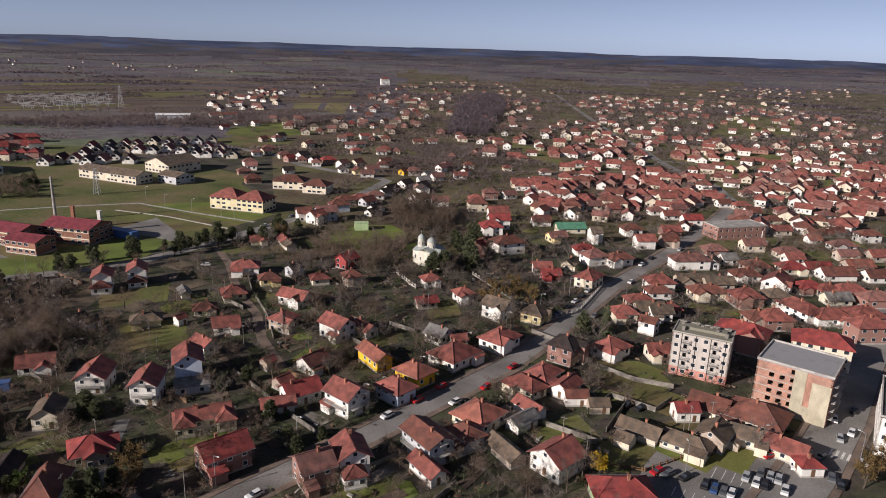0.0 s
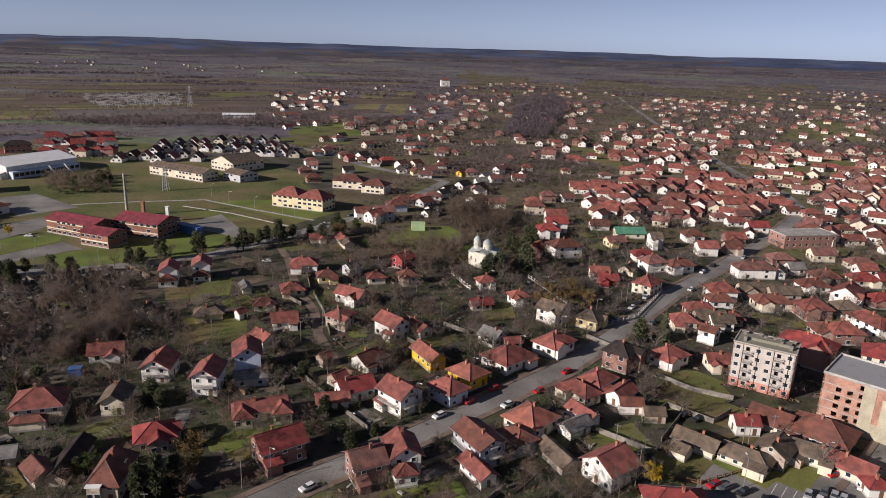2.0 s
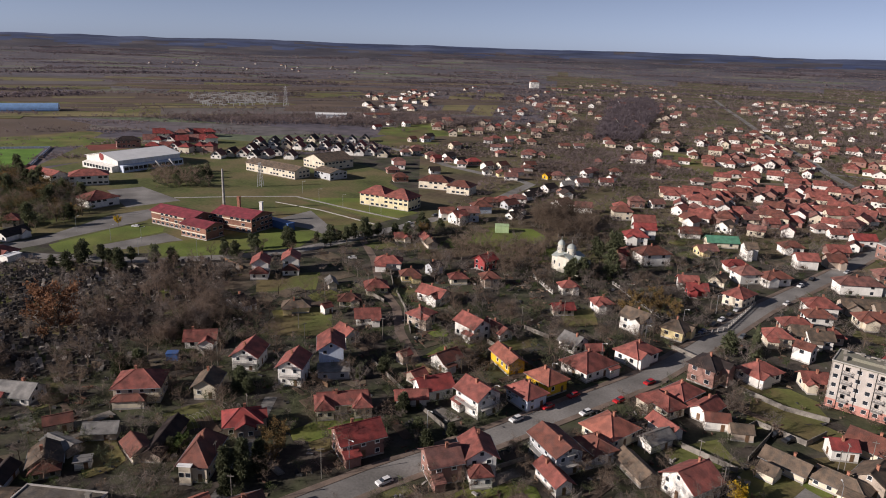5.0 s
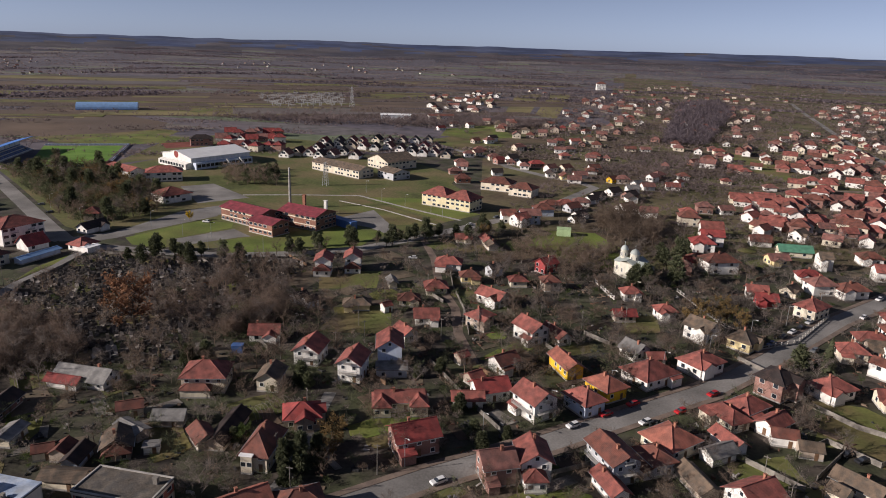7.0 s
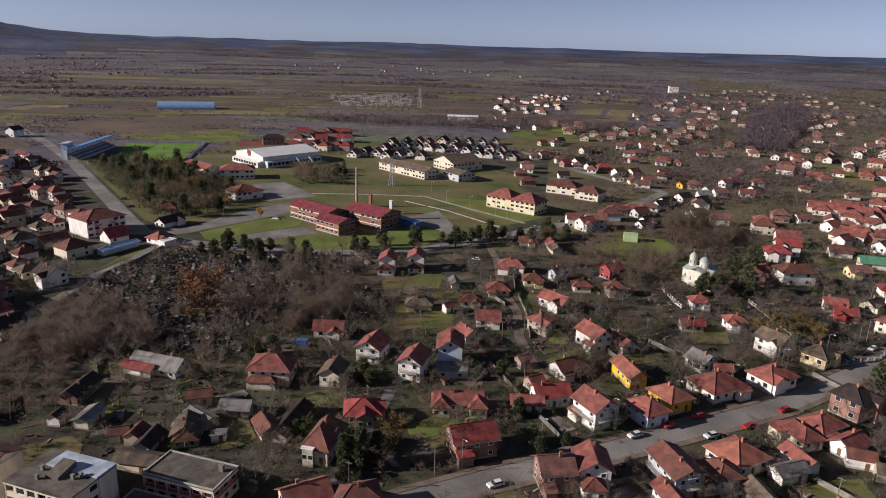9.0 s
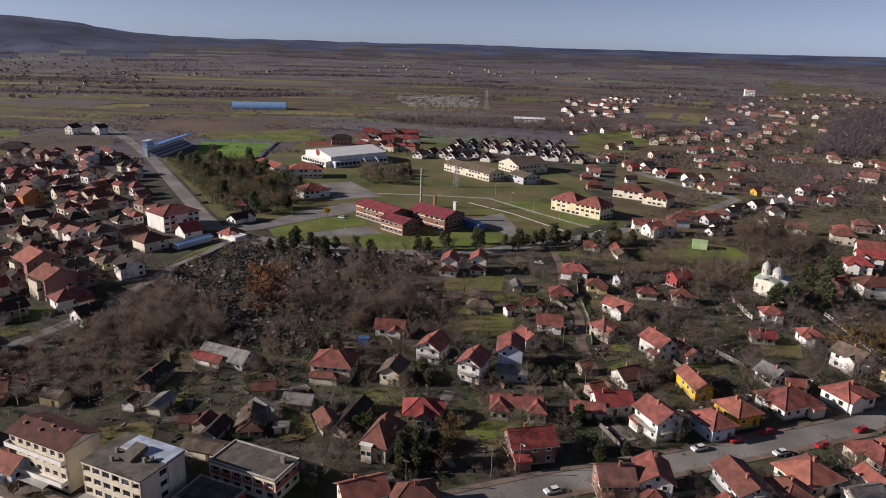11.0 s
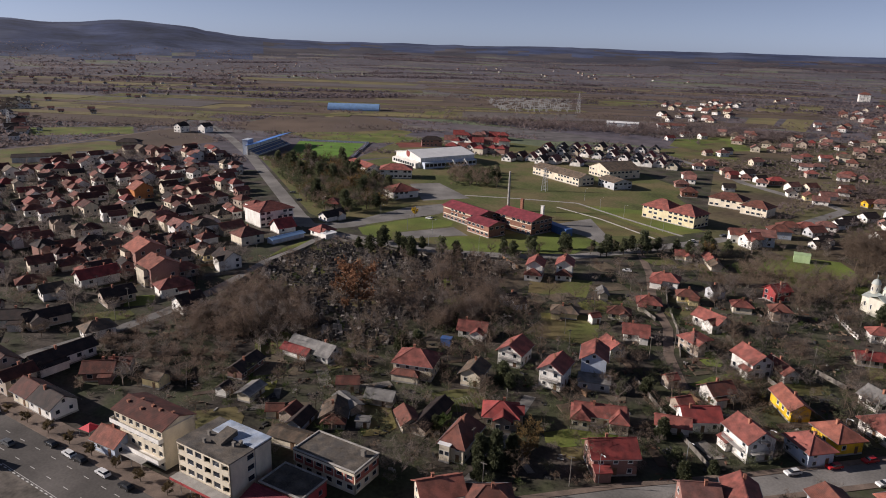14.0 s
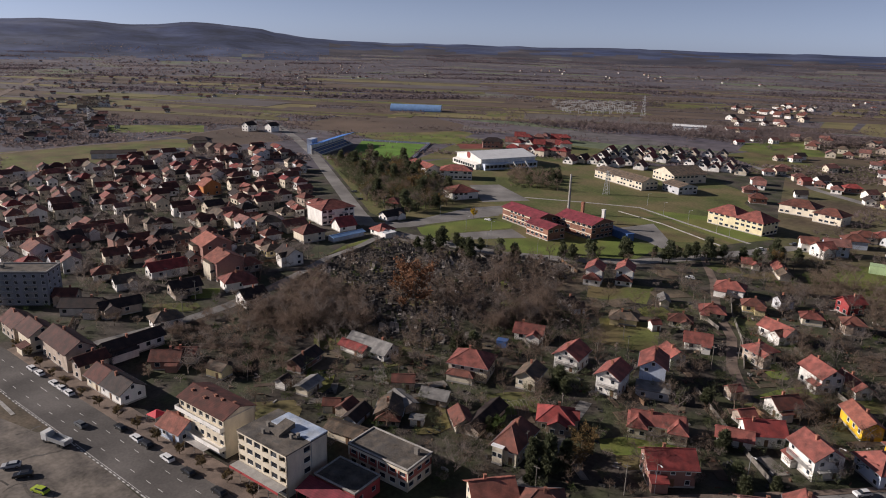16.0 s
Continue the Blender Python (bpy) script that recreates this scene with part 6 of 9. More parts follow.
house(-28.9, 497.9, 53, 9.7, 7.7, 3.4, 'G', 'd', 'w')
house(-17.1, 491.2, 53, 9.7, 7.7, 3.4, 'G', 'd', 'p')
house(-38.0, 478.3, 53, 9.7, 6.9, 3.4, 'G', 'd', 'w')
house(-46.3, 454.4, 10, 10.6, 6.9, 3.4, 'H', 'f', 'w')
house(-49.7, 434.9, 53, 9.7, 7.7, 3.4, 'G', 'b', 'g')
house(-16.8, 443.5, 53, 10.6, 9.4, 4.3, 'G', 'b', 'w')
house(-3.1, 439.5, 9, 10.6, 7.7, 4.3, 'G', 'f', 'w')
house(-43.0, 419.7, 53, 7.9, 6, 2.6, 'G', 'd', 'w')
house(20.7, 450.2, 9, 8.8, 7.7, 4.3, 'H', 'r', 'p')
house(31.0, 468.0, 10, 9.7, 7.7, 5.2, 'H', 'f', 'p')
house(20.6, 429.4, 9, 11.4, 9.4, 6.1, 'H', 'b', 'c')
house(32.1, 405.1, 9, 11.4, 9.4, 6.1, 'G', 'r', 'w')
house(26.4, 374.5, 8, 11.4, 9.4, 5.2, 'H', 'k', 'w')
house(31.6, 386.9, 8, 11.4, 7.7, 6.1, 'G', 'k', 'w')
house(23.8, 347.4, 7, 9.7, 7.7, 3.4, 'H', 'b', 'n')
house(16.1, 329.8, 7, 7.9, 6.9, 4.3, 'H', 'f', 'p')
house(70.7, 640.3, 13, 8.8, 7.7, 3.4, 'H', 'r', 'n')
house(52.0, 582.2, 12, 7.1, 6, 3.4, 'H', 'r', 'c')
house(82.3, 569.6, 11, 8.8, 6.9, 3.4, 'H', 'f', 'w')
house(68.7, 533.3, 11, 7.1, 6, 3.4, 'G', 'n', 'w')
house(71.7, 499.0, 10, 9.7, 6.9, 3.4, 'H', 'r', 'w')
house(68.0, 467.8, 9, 7.9, 6.9, 3.4, 'H', 'f', 'p')
house(57.9, 454.9, 53, 8.8, 7.7, 4.3, 'G', 'r', 'w')
house(72.9, 456.2, 9, 9.7, 7.7, 3.4, 'H', 'r', 'p')
house(60.9, 422.2, 53, 7.9, 6.9, 4.3, 'G', 'b', 'w')
house(57.1, 397.3, 8, 10.6, 6.9, 3.4, 'G', 'b', 'w')
house(79.4, 417.4, 53, 8.8, 7.7, 4.3, 'G', 'n', 'w')
house(72.0, 383.1, 8, 15.9, 7.7, 3.4, 'G', 't', 'c')
house(82.3, 363.8, 8, 6.1, 7.7, 6.1, 'G', 'n', 'w')
house(72.1, 340.2, 7, 10.6, 6.9, 3.4, 'H', 'k', 'w')
house(58.8, 404.4, 8, 7.9, 6, 2.6, 'G', 'b', 'w')
house(137.1, 753.2, 14, 8.8, 6.9, 3.4, 'G', 'n', 'c')
house(164.3, 728.5, 77, 7.9, 6.9, 3.4, 'G', 'b', 'w')
house(168.9, 704.5, 13, 10.6, 7.7, 3.4, 'H', 'f', 'c')
house(131.8, 680.6, 13, 8.8, 6.9, 4.3, 'G', 'f', 'w')
house(118.2, 614.1, 12, 9.7, 7.7, 4.3, 'H', 'r', 'w')
house(132.1, 620.2, 12, 10.6, 6.9, 3.4, 'G', 'r', 'w')
house(120.6, 581.4, 11, 8.8, 6.9, 3.4, 'G', 'r', 'y')
house(105.0, 565.9, 11, 7.9, 6.9, 3.4, 'H', 'b', 'n')
house(124.3, 543.0, 11, 14.1, 7.7, 3.4, 'G', 'f', 'w')
house(99.4, 520.6, 79, 7.9, 6.9, 3.4, 'G', 'b', 'w')
house(90.5, 476.7, 79, 8.8, 7.7, 3.4, 'G', 'd', 'w')
house(96.3, 467.4, 9, 9.7, 6.9, 3.4, 'G', 'r', 'p')
house(155.5, 633.3, 12, 10.6, 6.9, 3.4, 'H', 'r', 'p')
house(82.4, 757.5, 84, 8.8, 7.7, 4.3, 'G', 'b', 'w')
house(55.9, 754.7, 15, 10.6, 6.9, 4.3, 'H', 'r', 'c')
house(35.8, 745.1, 87, 7.9, 7.7, 4.3, 'G', 'b', 'w')
house(107.8, 699.0, 14, 8.8, 7.7, 4.3, 'H', 'k', 'k')
house(89.1, 822.2, 84, 7.9, 6.9, 3.4, 'G', 'b', 'w')
house(51.1, 776.4, 15, 8.8, 6.9, 3.4, 'H', 'f', 'p')
# parts of the new quarter
house(-168.6, 614.9, 29, 8.8, 6.9, 4.3, 'H', 'f', 'w')
house(-161.8, 565.5, 29, 9.7, 7.7, 4.3, 'H', 'f', 'w')
house(-167.2, 650.5, 30, 10.6, 7.7, 3.4, 'H', 'f', 'p')
house(-142.9, 608.1, 29, 9.7, 7.7, 4.3, 'H', 'f', 'c')
house(-125.8, 605.9, 53, 9.7, 8.6, 4.3, 'G', 'd', 'w')
house(-112.3, 590.5, 53, 8.8, 7.7, 3.4, 'G', 'd', 'w')
house(-100.6, 588.5, 28, 11.4, 7.7, 4.3, 'H', 'k', 'p')
house(-85.8, 571.7, 53, 8.8, 7.7, 4.3, 'G', 'f', 'w')
house(-74.4, 577.8, 53, 8.8, 7.7, 4.3, 'G', 'b', 'c')
house(-59.4, 555.0, 27, 10.6, 6.9, 3.4, 'G', 'f', 'w')
house(-155.1, 526.9, 28, 9.7, 6.9, 3.4, 'H', 'f', 'p')
house(-139.8, 495.0, 27, 10.6, 8.6, 4.3, 'H', 'b', 'b')
house(-123.0, 536.3, 28, 7.9, 6.9, 3.4, 'G', 'd', 'w')
house(-81.6, 391.2, 25, 7.9, 7.7, 5.2, 'G', 'b', 'w')
house(-73.3, 385.6, 53, 8.8, 7.7, 5.2, 'G', 'r', 'w')
house(-69.1, 392.6, 25, 11.4, 8.6, 6.1, 'G', 'f', 'u')
house(-65.0, 415.8, 25, 11.4, 8.6, 5.2, 'H', 'b', 'u')
house(-63.2, 433.5, 26, 11.4, 7.7, 4.3, 'H', 'b', 'n')
house(-54.7, 439.4, 26, 11.4, 7.7, 4.3, 'H', 'r', 'n')
house(-40.8, 464.6, 53, 7.9, 6.9, 3.4, 'G', 'd', 'w')
house(-43.6, 407.9, 53, 7.9, 6, 2.6, 'G', 'd', 'w')
house(-105.6, 750.0, 31, 10.6, 7.7, 4.3, 'H', 'r', 'c')
house(-89.3, 754.4, 31, 10.6, 6.9, 4.3, 'G', 'r', 'w')
house(-87.5, 698.1, 30, 10.6, 6.9, 3.4, 'H', 'f', 'w')
house(-59.4, 667.9, 29, 11.4, 8.6, 3.4, 'H', 'b', 'n')
house(-52.4, 594.8, 28, 8.8, 6.9, 3.4, 'G', 'b', 'w')
house(-135.9, 687.5, 30, 8.8, 7.7, 4.3, 'H', 'f', 'n')
house(-175.0, 732.4, 53, 8.8, 7.7, 4.3, 'G', 'd', 'w')
house(-187.7, 709.5, 53, 7.9, 6.9, 3.4, 'G', 'b', 'n')
house(-84.6, 646.1, 29, 8.8, 6.9, 4.3, 'H', 'r', 'n')
house(-94.1, 339.1, 24, 7.9, 6, 2.6, 'G', 'r', 'c')
house(-81.5, 340.2, 120, 10.6, 5.1, 3, 'G', 'r', 'c')
house(-77.1, 332.3, 120, 8.8, 5.1, 2.6, 'G', 'n', 'c')
# left town
house(-283.6, 164.3, 170, 12.4, 13.6, 8.6, 'G', 'o', 'p', slope=0.5, wings=((2.6, 8.0, 0, 5.5, 2.4, 7.6, 'F', 'n', 'c'),))
house(-257.6, 154.6, 172, 11.4, 12.4, 8.6, 'G', 'o', 'p', slope=0.5, wings=((1.0, 7.0, 0, 7.5, 1.6, 7.6, 'F', 'n', 'c'),))
house(-276.0, 137.2, 82, 15.4, 8.2, 4.4, 'G', 'k', 'w')
house(-250.0, 131.0, 80, 11.4, 7.7, 3.9, 'G', 'd', 'n')
house(-241.4, 150.3, 75, 12.4, 8.6, 4.4, 'H', 'r', 'w')
house(-257.7, 166.1, 80, 9.7, 7.7, 3.9, 'H', 'o', 'n')
house(-221.6, 143.6, 84, 9.2, 8.6, 4.0, 'G', 'd', 'w')
house(-224.2, 109.3, 80, 9.7, 6.9, 3.9, 'H', 'n', 'w')
house(-272.9, 117.1, 80, 7.9, 6.9, 3.9, 'G', 'n', 'w')
house(-257.0, 94.1, 45, 14.1, 6.9, 3.9, 'G', 'd', 'w')
house(-272.4, 94.7, 45, 7.9, 6, 3.9, 'G', 'b', 'n')
house(-253.2, 185.6, 172, 10.5, 8.4, 5.4, 'G', 'd', 'w')
house(-268.7, 187.3, 80, 8.8, 6.9, 3.9, 'H', 'n', 'y')
house(-252.6, 71.4, 0, 12.0, 8.0, 5.4, 'G', 'v', 'n')
house(-238.6, 72.0, 0, 11.0, 8.2, 6.2, 'G', 'v', 'c')
house(-220.5, 74.6, 0, 19.4, 8.8, 6.6, 'G', 'v', 'n')
house(-205.4, 75.0, 92, 8.6, 5.4, 5.4, 'G', 'v', 'n')
house(-195.0, 74.8, 3, 7.8, 7.4, 3.9, 'G', 'v', 'c')
house(-185.2, 75.4, 3, 11.4, 7.4, 3.9, 'G', 'd', 'w')
house(-153.9, 75.6, 8, 8.0, 6.4, 3.8, 'G', 'o', 'u')
house(-194.1, 93.8, 44, 8.5, 6.4, 3.4, 'G', 'b', 'p')
house(-193.2, 100.0, 44, 6.6, 5.5, 2.9, 'G', 'b', 'n')
house(-247.8, 103.6, 80, 14.1, 6, 3.9, 'G', 'd', 'n')
house(-212.6, 91.5, 92, 19.0, 6.0, 3.9, 'G', 'd', 'w')
house(-408.5, 237.8, 172, 10.0, 12.0, 7.2, 'G', 'o', 'o')
house(-364.9, 254.4, 80, 10.6, 8.6, 4.3, 'H', 'n', 'c')
house(-314.0, 215.0, 80, 10.6, 9.4, 5.4, 'H', 'b', 'c')
house(-298.6, 222.5, 80, 12.4, 8.6, 3.8, 'G', 'b', 'c')
house(-301.6, 251.4, 78, 20.6, 18.0, 9.2, 'H', 'r', 'w', slope=0.36, name="apartment_house", label="white three-storey house with red hipped roofs and small balconies", near=False, wings=((-3.0, 9.6, 90, 9.0, 9.0, 9.8, 'H', 'r', 'w'),))
for k, z in ((-4.5, 3.2), (3.5, 3.2), (-4.5, 6.2), (3.5, 6.2)):
    balcony(bpy.data.objects["apartment_house"], k, -9.0, z, 0, 3.0)
house(-329.1, 263.3, 80, 10.6, 7.7, 4.3, 'H', 'f', 'w')
house(-278.5, 217.3, 80, 12.4, 11.0, 5.2, 'H', 'b', 'c')
house(-281.5, 243.6, 78, 10.0, 9.5, 3.4, 'G', 'k', 'w', slope=0.8)
house(-266.5, 232.4, 86, 20.0, 4.6, 2.6, 'G', 'u', 'u', slope=0.3)
house(-260.2, 252.8, 84, 10.0, 8.5, 3.2, 'H', 'r', 'w')
house(-252.6, 249.4, 84, 7.0, 4.4, 3.0, 'G', 'w', 'w', slope=0.1)
house(-347.5, 217.5, 80, 7.9, 6.9, 3.4, 'H', 'b', 'w')
house(-280.0, 191.4, 80, 7.9, 6.9, 3.4, 'H', 'b', 'n')
house(-327.8, 239.0, 80, 8.8, 6.9, 3.4, 'H', 'n', 'c')
house(-292.4, 203.0, 80, 8.8, 6.9, 3.8, 'H', 'b', 'w')
house(-329.4, 215.0, 80, 8.8, 6.9, 3.4, 'G', 'b', 'w')
house(-298.5, 299.5, 120, 9.5, 8.0, 4.6, 'H', 'r', 'n')
house(-280.0, 279.5, 84, 13.5, 7.5, 3.2, 'G', 'd', 'w')
house(-350.6, 149.9, 82, 7.9, 6.9, 4.3, 'G', 'b', 'w')
house(-327.3, 150.3, 82, 9.7, 6.9, 4.3, 'G', 'b', 'p')
house(-354.4, 144.4, 80, 10.6, 7.7, 4.3, 'G', 'r', 'n')
house(-347.0, 128.7, 80, 8.8, 6.9, 3.4, 'H', 'b', 'c')
house(-351.0, 113.6, 80, 9.7, 6.9, 4.3, 'G', 'r', 'n')
house(-377.8, 112.9, 80, 10.6, 7.7, 4.3, 'H', 'f', 'n')
house(-370.4, 168.4, 80, 8.8, 6.9, 5.2, 'G', 'n', 'n')
house(-303.2, 193.9, 80, 7.9, 6.9, 3.4, 'G', 'b', 'u')
house(-304.9, 151.7, 82, 7.9, 6.9, 4.3, 'G', 'd', 'w')
house(-306.2, 185.9, 82, 7.9, 6.9, 3.4, 'G', 'd', 'n')
# the new quarter: front gables in rows
house(-314.1, 537.5, 96, 11.1, 9.2, 3.5, 'G', 'f', 'w', slope=0.88)
house(-309.3, 551.9, 89, 11.1, 9.2, 3.5, 'G', 'd', 'c', slope=0.88)
house(-299.5, 553.6, 103, 11.1, 9.2, 3.5, 'G', 'r', 'w', slope=0.88)
house(-285.0, 546.2, 94, 11.1, 9.2, 3.5, 'G', 'd', 'w', slope=0.88)
house(-277.1, 554.5, 90, 11.1, 9.2, 3.5, 'G', 'f', 'w', slope=0.88)
house(-275.3, 571.3, 106, 11.1, 9.2, 3.5, 'G', 'd', 'w', slope=0.88)
house(-256.9, 558.3, 97, 11.1, 9.2, 3.5, 'G', 'b', 'w', slope=0.88)
house(-218.0, 599.9, 96, 11.1, 9.2, 3.5, 'G', 'd', 'w', slope=0.88)
house(-209.0, 601.0, 102, 11.1, 9.2, 3.5, 'G', 'b', 'w', slope=0.88)
house(-199.8, 606.2, 96, 11.1, 9.2, 3.5, 'G', 'r', 'w', slope=0.88)
house(-186.8, 601.6, 103, 11.1, 9.2, 3.5, 'G', 'd', 'c', slope=0.88)
house(-306.3, 582.8, 92, 11.1, 9.2, 3.5, 'G', 'b', 'w', slope=0.88)
house(-302.9, 598.0, 106, 11.1, 9.2, 3.5, 'G', 'd', 'c', slope=0.88)
house(-295.8, 606.7, 106, 11.1, 9.2, 3.5, 'G', 'd', 'w', slope=0.88)
house(-286.0, 612.5, 107, 11.1, 9.2, 3.5, 'G', 'd', 'c', slope=0.88)
house(-272.4, 611.4, 91, 11.1, 9.2, 3.5, 'G', 'r', 'w', slope=0.88)
house(-260.0, 609.7, 100, 11.1, 9.2, 3.5, 'G', 'd', 'w', slope=0.88)
house(-251.2, 623.8, 91, 11.1, 9.2, 3.5, 'G', 'b', 'w', slope=0.88)
house(-235.6, 615.1, 95, 11.1, 9.2, 3.5, 'G', 'b', 'w', slope=0.88)
house(-226.6, 620.3, 96, 11.1, 9.2, 3.5, 'G', 'd', 'w', slope=0.88)
house(-221.4, 641.2, 98, 11.1, 9.2, 3.5, 'G', 'k', 'w', slope=0.88)
house(-209.1, 639.3, 100, 11.1, 9.2, 3.5, 'G', 'f', 'c', slope=0.88)
house(-319.0, 621.4, 94, 11.1, 9.2, 3.5, 'G', 'k', 'w', slope=0.88)
house(-308.4, 632.7, 100, 11.1, 9.2, 3.5, 'G', 'd', 'w', slope=0.88)
house(-299.1, 643.3, 97, 11.1, 9.2, 3.5, 'G', 'b', 'w', slope=0.88)
house(-287.2, 640.4, 98, 11.1, 9.2, 3.5, 'G', 'm', 'c', slope=0.88)
house(-280.9, 664.6, 90, 11.1, 9.2, 3.5, 'G', 'd', 'c', slope=0.88)
house(-265.3, 658.6, 101, 11.1, 9.2, 3.5, 'G', 'b', 'w', slope=0.88)
house(-255.4, 669.7, 96, 11.1, 9.2, 3.5, 'G', 'f', 'c', slope=0.88)
house(-243.7, 676.8, 104, 11.1, 9.2, 3.5, 'G', 'd', 'w', slope=0.88)
house(-233.4, 688.2, 105, 11.1, 9.2, 3.5, 'G', 'd', 'c', slope=0.88)
house(-383.4, 546.3, 30, 11.1, 9.2, 5.9, 'H', 'k', 'p')
house(-377.4, 558.7, 30, 11.1, 9.2, 3.5, 'G', 'r', 'w', slope=0.88)
house(-370.8, 562.5, 99, 11.1, 9.2, 3.5, 'G', 'k', 'w', slope=0.88)
house(-355.2, 554.2, 99, 11.1, 9.2, 5.9, 'H', 'k', 'c')
house(-349.0, 567.2, 99, 11.1, 9.2, 5.4, 'H', 'k', 'c')
house(-339.3, 567.9, 99, 11.1, 9.2, 5.9, 'H', 'k', 'p')
house(-420.0, 595.3, 30, 11.1, 9.2, 3.5, 'G', 'f', 'w', slope=0.88)
house(-401.3, 582.3, 99, 11.1, 9.2, 5.9, 'H', 'k', 'w')
house(-400.4, 602.1, 99, 11.1, 9.2, 3.5, 'G', 'k', 'w', slope=0.88)
house(-390.2, 603.3, 30, 11.1, 9.2, 3.5, 'G', 'k', 'w', slope=0.88)
house(-384.6, 611.8, 30, 11.1, 9.2, 3.5, 'G', 'f', 'p', slope=0.88)
house(-378.9, 615.3, 30, 11.1, 9.2, 3.5, 'G', 'k', 'w', slope=0.88)
house(-365.4, 614.4, 30, 11.1, 9.2, 5.9, 'H', 'k', 'w')
house(-439.0, 638.7, 30, 11.1, 9.2, 3.5, 'G', 'k', 'w', slope=0.88)
house(-419.9, 623.8, 30, 11.1, 9.2, 5.9, 'H', 'k', 'w')
house(-411.6, 634.8, 30, 11.1, 9.2, 5.9, 'H', 'f', 'p')
house(-411.0, 646.9, 99, 11.1, 9.2, 5.9, 'H', 'f', 'w')
house(-402.9, 655.7, 30, 11.1, 9.2, 3.5, 'G', 'k', 'w', slope=0.88)
house(-390.7, 653.9, 30, 11.1, 9.2, 5.9, 'H', 'k', 'p')
# scattered far houses
far_house(-255.3, 799.2, 53, 9.6, 6.8, 3.1, 'G', 'k', 'w')
far_house(-252.5, 847.3, 53, 10.3, 6.5, 3.7, 'H', 'b', 'w')
far_house(-230.7, 840.4, 53, 8.4, 7.6, 4.4, 'G', 'f', 'w')
far_house(-174.8, 714.8, 53, 10.0, 7.5, 4.3, 'H', 'f', 'w')
far_house(-135.6, 678.3, 53, 10.3, 7.4, 4.3, 'G', 'f', 'c')
far_house(-110.2, 730.2, 15, 8.5, 7.5, 4.3, 'G', 'f', 'w')
far_house(-94.8, 683.0, 14, 10.0, 6.7, 4.2, 'G', 'f', 'w')
far_house(-80.3, 744.7, 96, 9.4, 6.4, 2.9, 'G', 'f', 'p')
house(-134.9, 593.1, 53, 8.1, 6.7, 4, 'G', 'k', 'p')
house(-124.2, 595.5, 102, 10.4, 7.3, 2.8, 'H', 'f', 'p')
house(-108.4, 576.1, 101, 9.9, 7.3, 3.8, 'H', 'f', 'w')
far_house(-61.0, 649.4, 13, 9.1, 6.7, 3.5, 'G', 'f', 'w')
far_house(-164.3, 628.4, 53, 9.3, 7.6, 3.7, 'G', 'f', 'c')
house(-154.7, 546.7, 12, 8.0, 7.6, 4.1, 'G', 'f', 'w')
far_house(-47.3, 658.4, 94, 7.9, 6.5, 3.1, 'H', 'f', 'c')
far_house(-30.1, 732.3, 15, 10.5, 6.9, 3, 'G', 'b', 'c')
far_house(-15.4, 737.2, 15, 9.9, 6.8, 2.9, 'G', 'f', 'w')
house(0.3, 583.4, 53, 9.6, 7.4, 3.9, 'H', 'f', 'p')
far_house(-148.6, 1105.0, 23, 8.4, 7.4, 4.2, 'G', 'f', 'w')
far_house(-136.6, 1060.0, 53, 9.6, 7.1, 2.9, 'H', 'b', 'w')
far_house(-85.7, 1154.1, 23, 9.4, 7.6, 2.8, 'H', 'b', 'w')
far_house(-49.5, 1075.0, 21, 9.4, 7.1, 4.3, 'H', 'r', 'p')
far_house(-27.1, 1349.8, 25, 8.1, 6.7, 3, 'G', 'r', 'w')
far_house(-143.1, 925.0, 19, 9.3, 7.3, 2.8, 'G', 'b', 'w')
far_house(-120.3, 878.4, 98, 10.2, 6.7, 4.1, 'H', 'k', 'p')
far_house(-89.2, 859.3, 53, 10.2, 6.5, 3.8, 'H', 'b', 'w')
far_house(-83.1, 922.3, 53, 9.0, 6.5, 3.1, 'G', 'b', 'w')
far_house(-360.8, 1315.1, 28, 8.0, 7.2, 3.7, 'H', 'f', 'w')
far_house(-334.2, 1261.6, 26, 8.8, 7.4, 2.7, 'G', 'f', 'p')
far_house(-348.2, 1382.5, 53, 10.6, 7.4, 2.9, 'G', 'f', 'w')
far_house(-310.0, 1278.2, 104, 8.5, 6.7, 2.9, 'H', 'r', 'w')
far_house(-361.7, 1178.8, 25, 8.9, 7.3, 3.5, 'G', 'b', 'w')
far_house(-330.1, 1118.8, 24, 8.6, 6.8, 3.6, 'G', 'r', 'w')
far_house(-354.3, 1253.7, 26, 10.4, 6.4, 2.9, 'G', 'f', 'w')
far_house(-293.2, 1575.0, 53, 10.2, 7.2, 3.1, 'G', 'b', 'c')
far_house(-290.9, 1670.4, 33, 8.0, 6.7, 3.3, 'G', 'f', 'w')
far_house(-254.5, 1530.6, 30, 8.0, 7, 3.4, 'H', 'f', 'w')
far_house(-113.2, 1603.7, 30, 10.2, 7.5, 3.5, 'G', 'r', 'c')
far_house(-83.2, 1422.5, 53, 9.2, 7.6, 3.5, 'G', 'f', 'w')
far_house(-75.3, 1759.5, 53, 8.1, 6.5, 3.3, 'G', 'f', 'w')
far_house(-45.9, 1499.8, 28, 9.7, 6.6, 3.9, 'H', 'f', 'w')
far_house(-31.2, 1658.1, 53, 8.5, 7.1, 3.3, 'G', 'r', 'p')
far_house(-4.3, 1550.1, 53, 8.6, 7.3, 4, 'G', 'b', 'p')
far_house(-51.0, 1326.4, 53, 9.9, 6.8, 3.7, 'G', 'b', 'w')
far_house(-15.0, 1420.3, 26, 8.0, 6.6, 3, 'G', 'r', 'p')
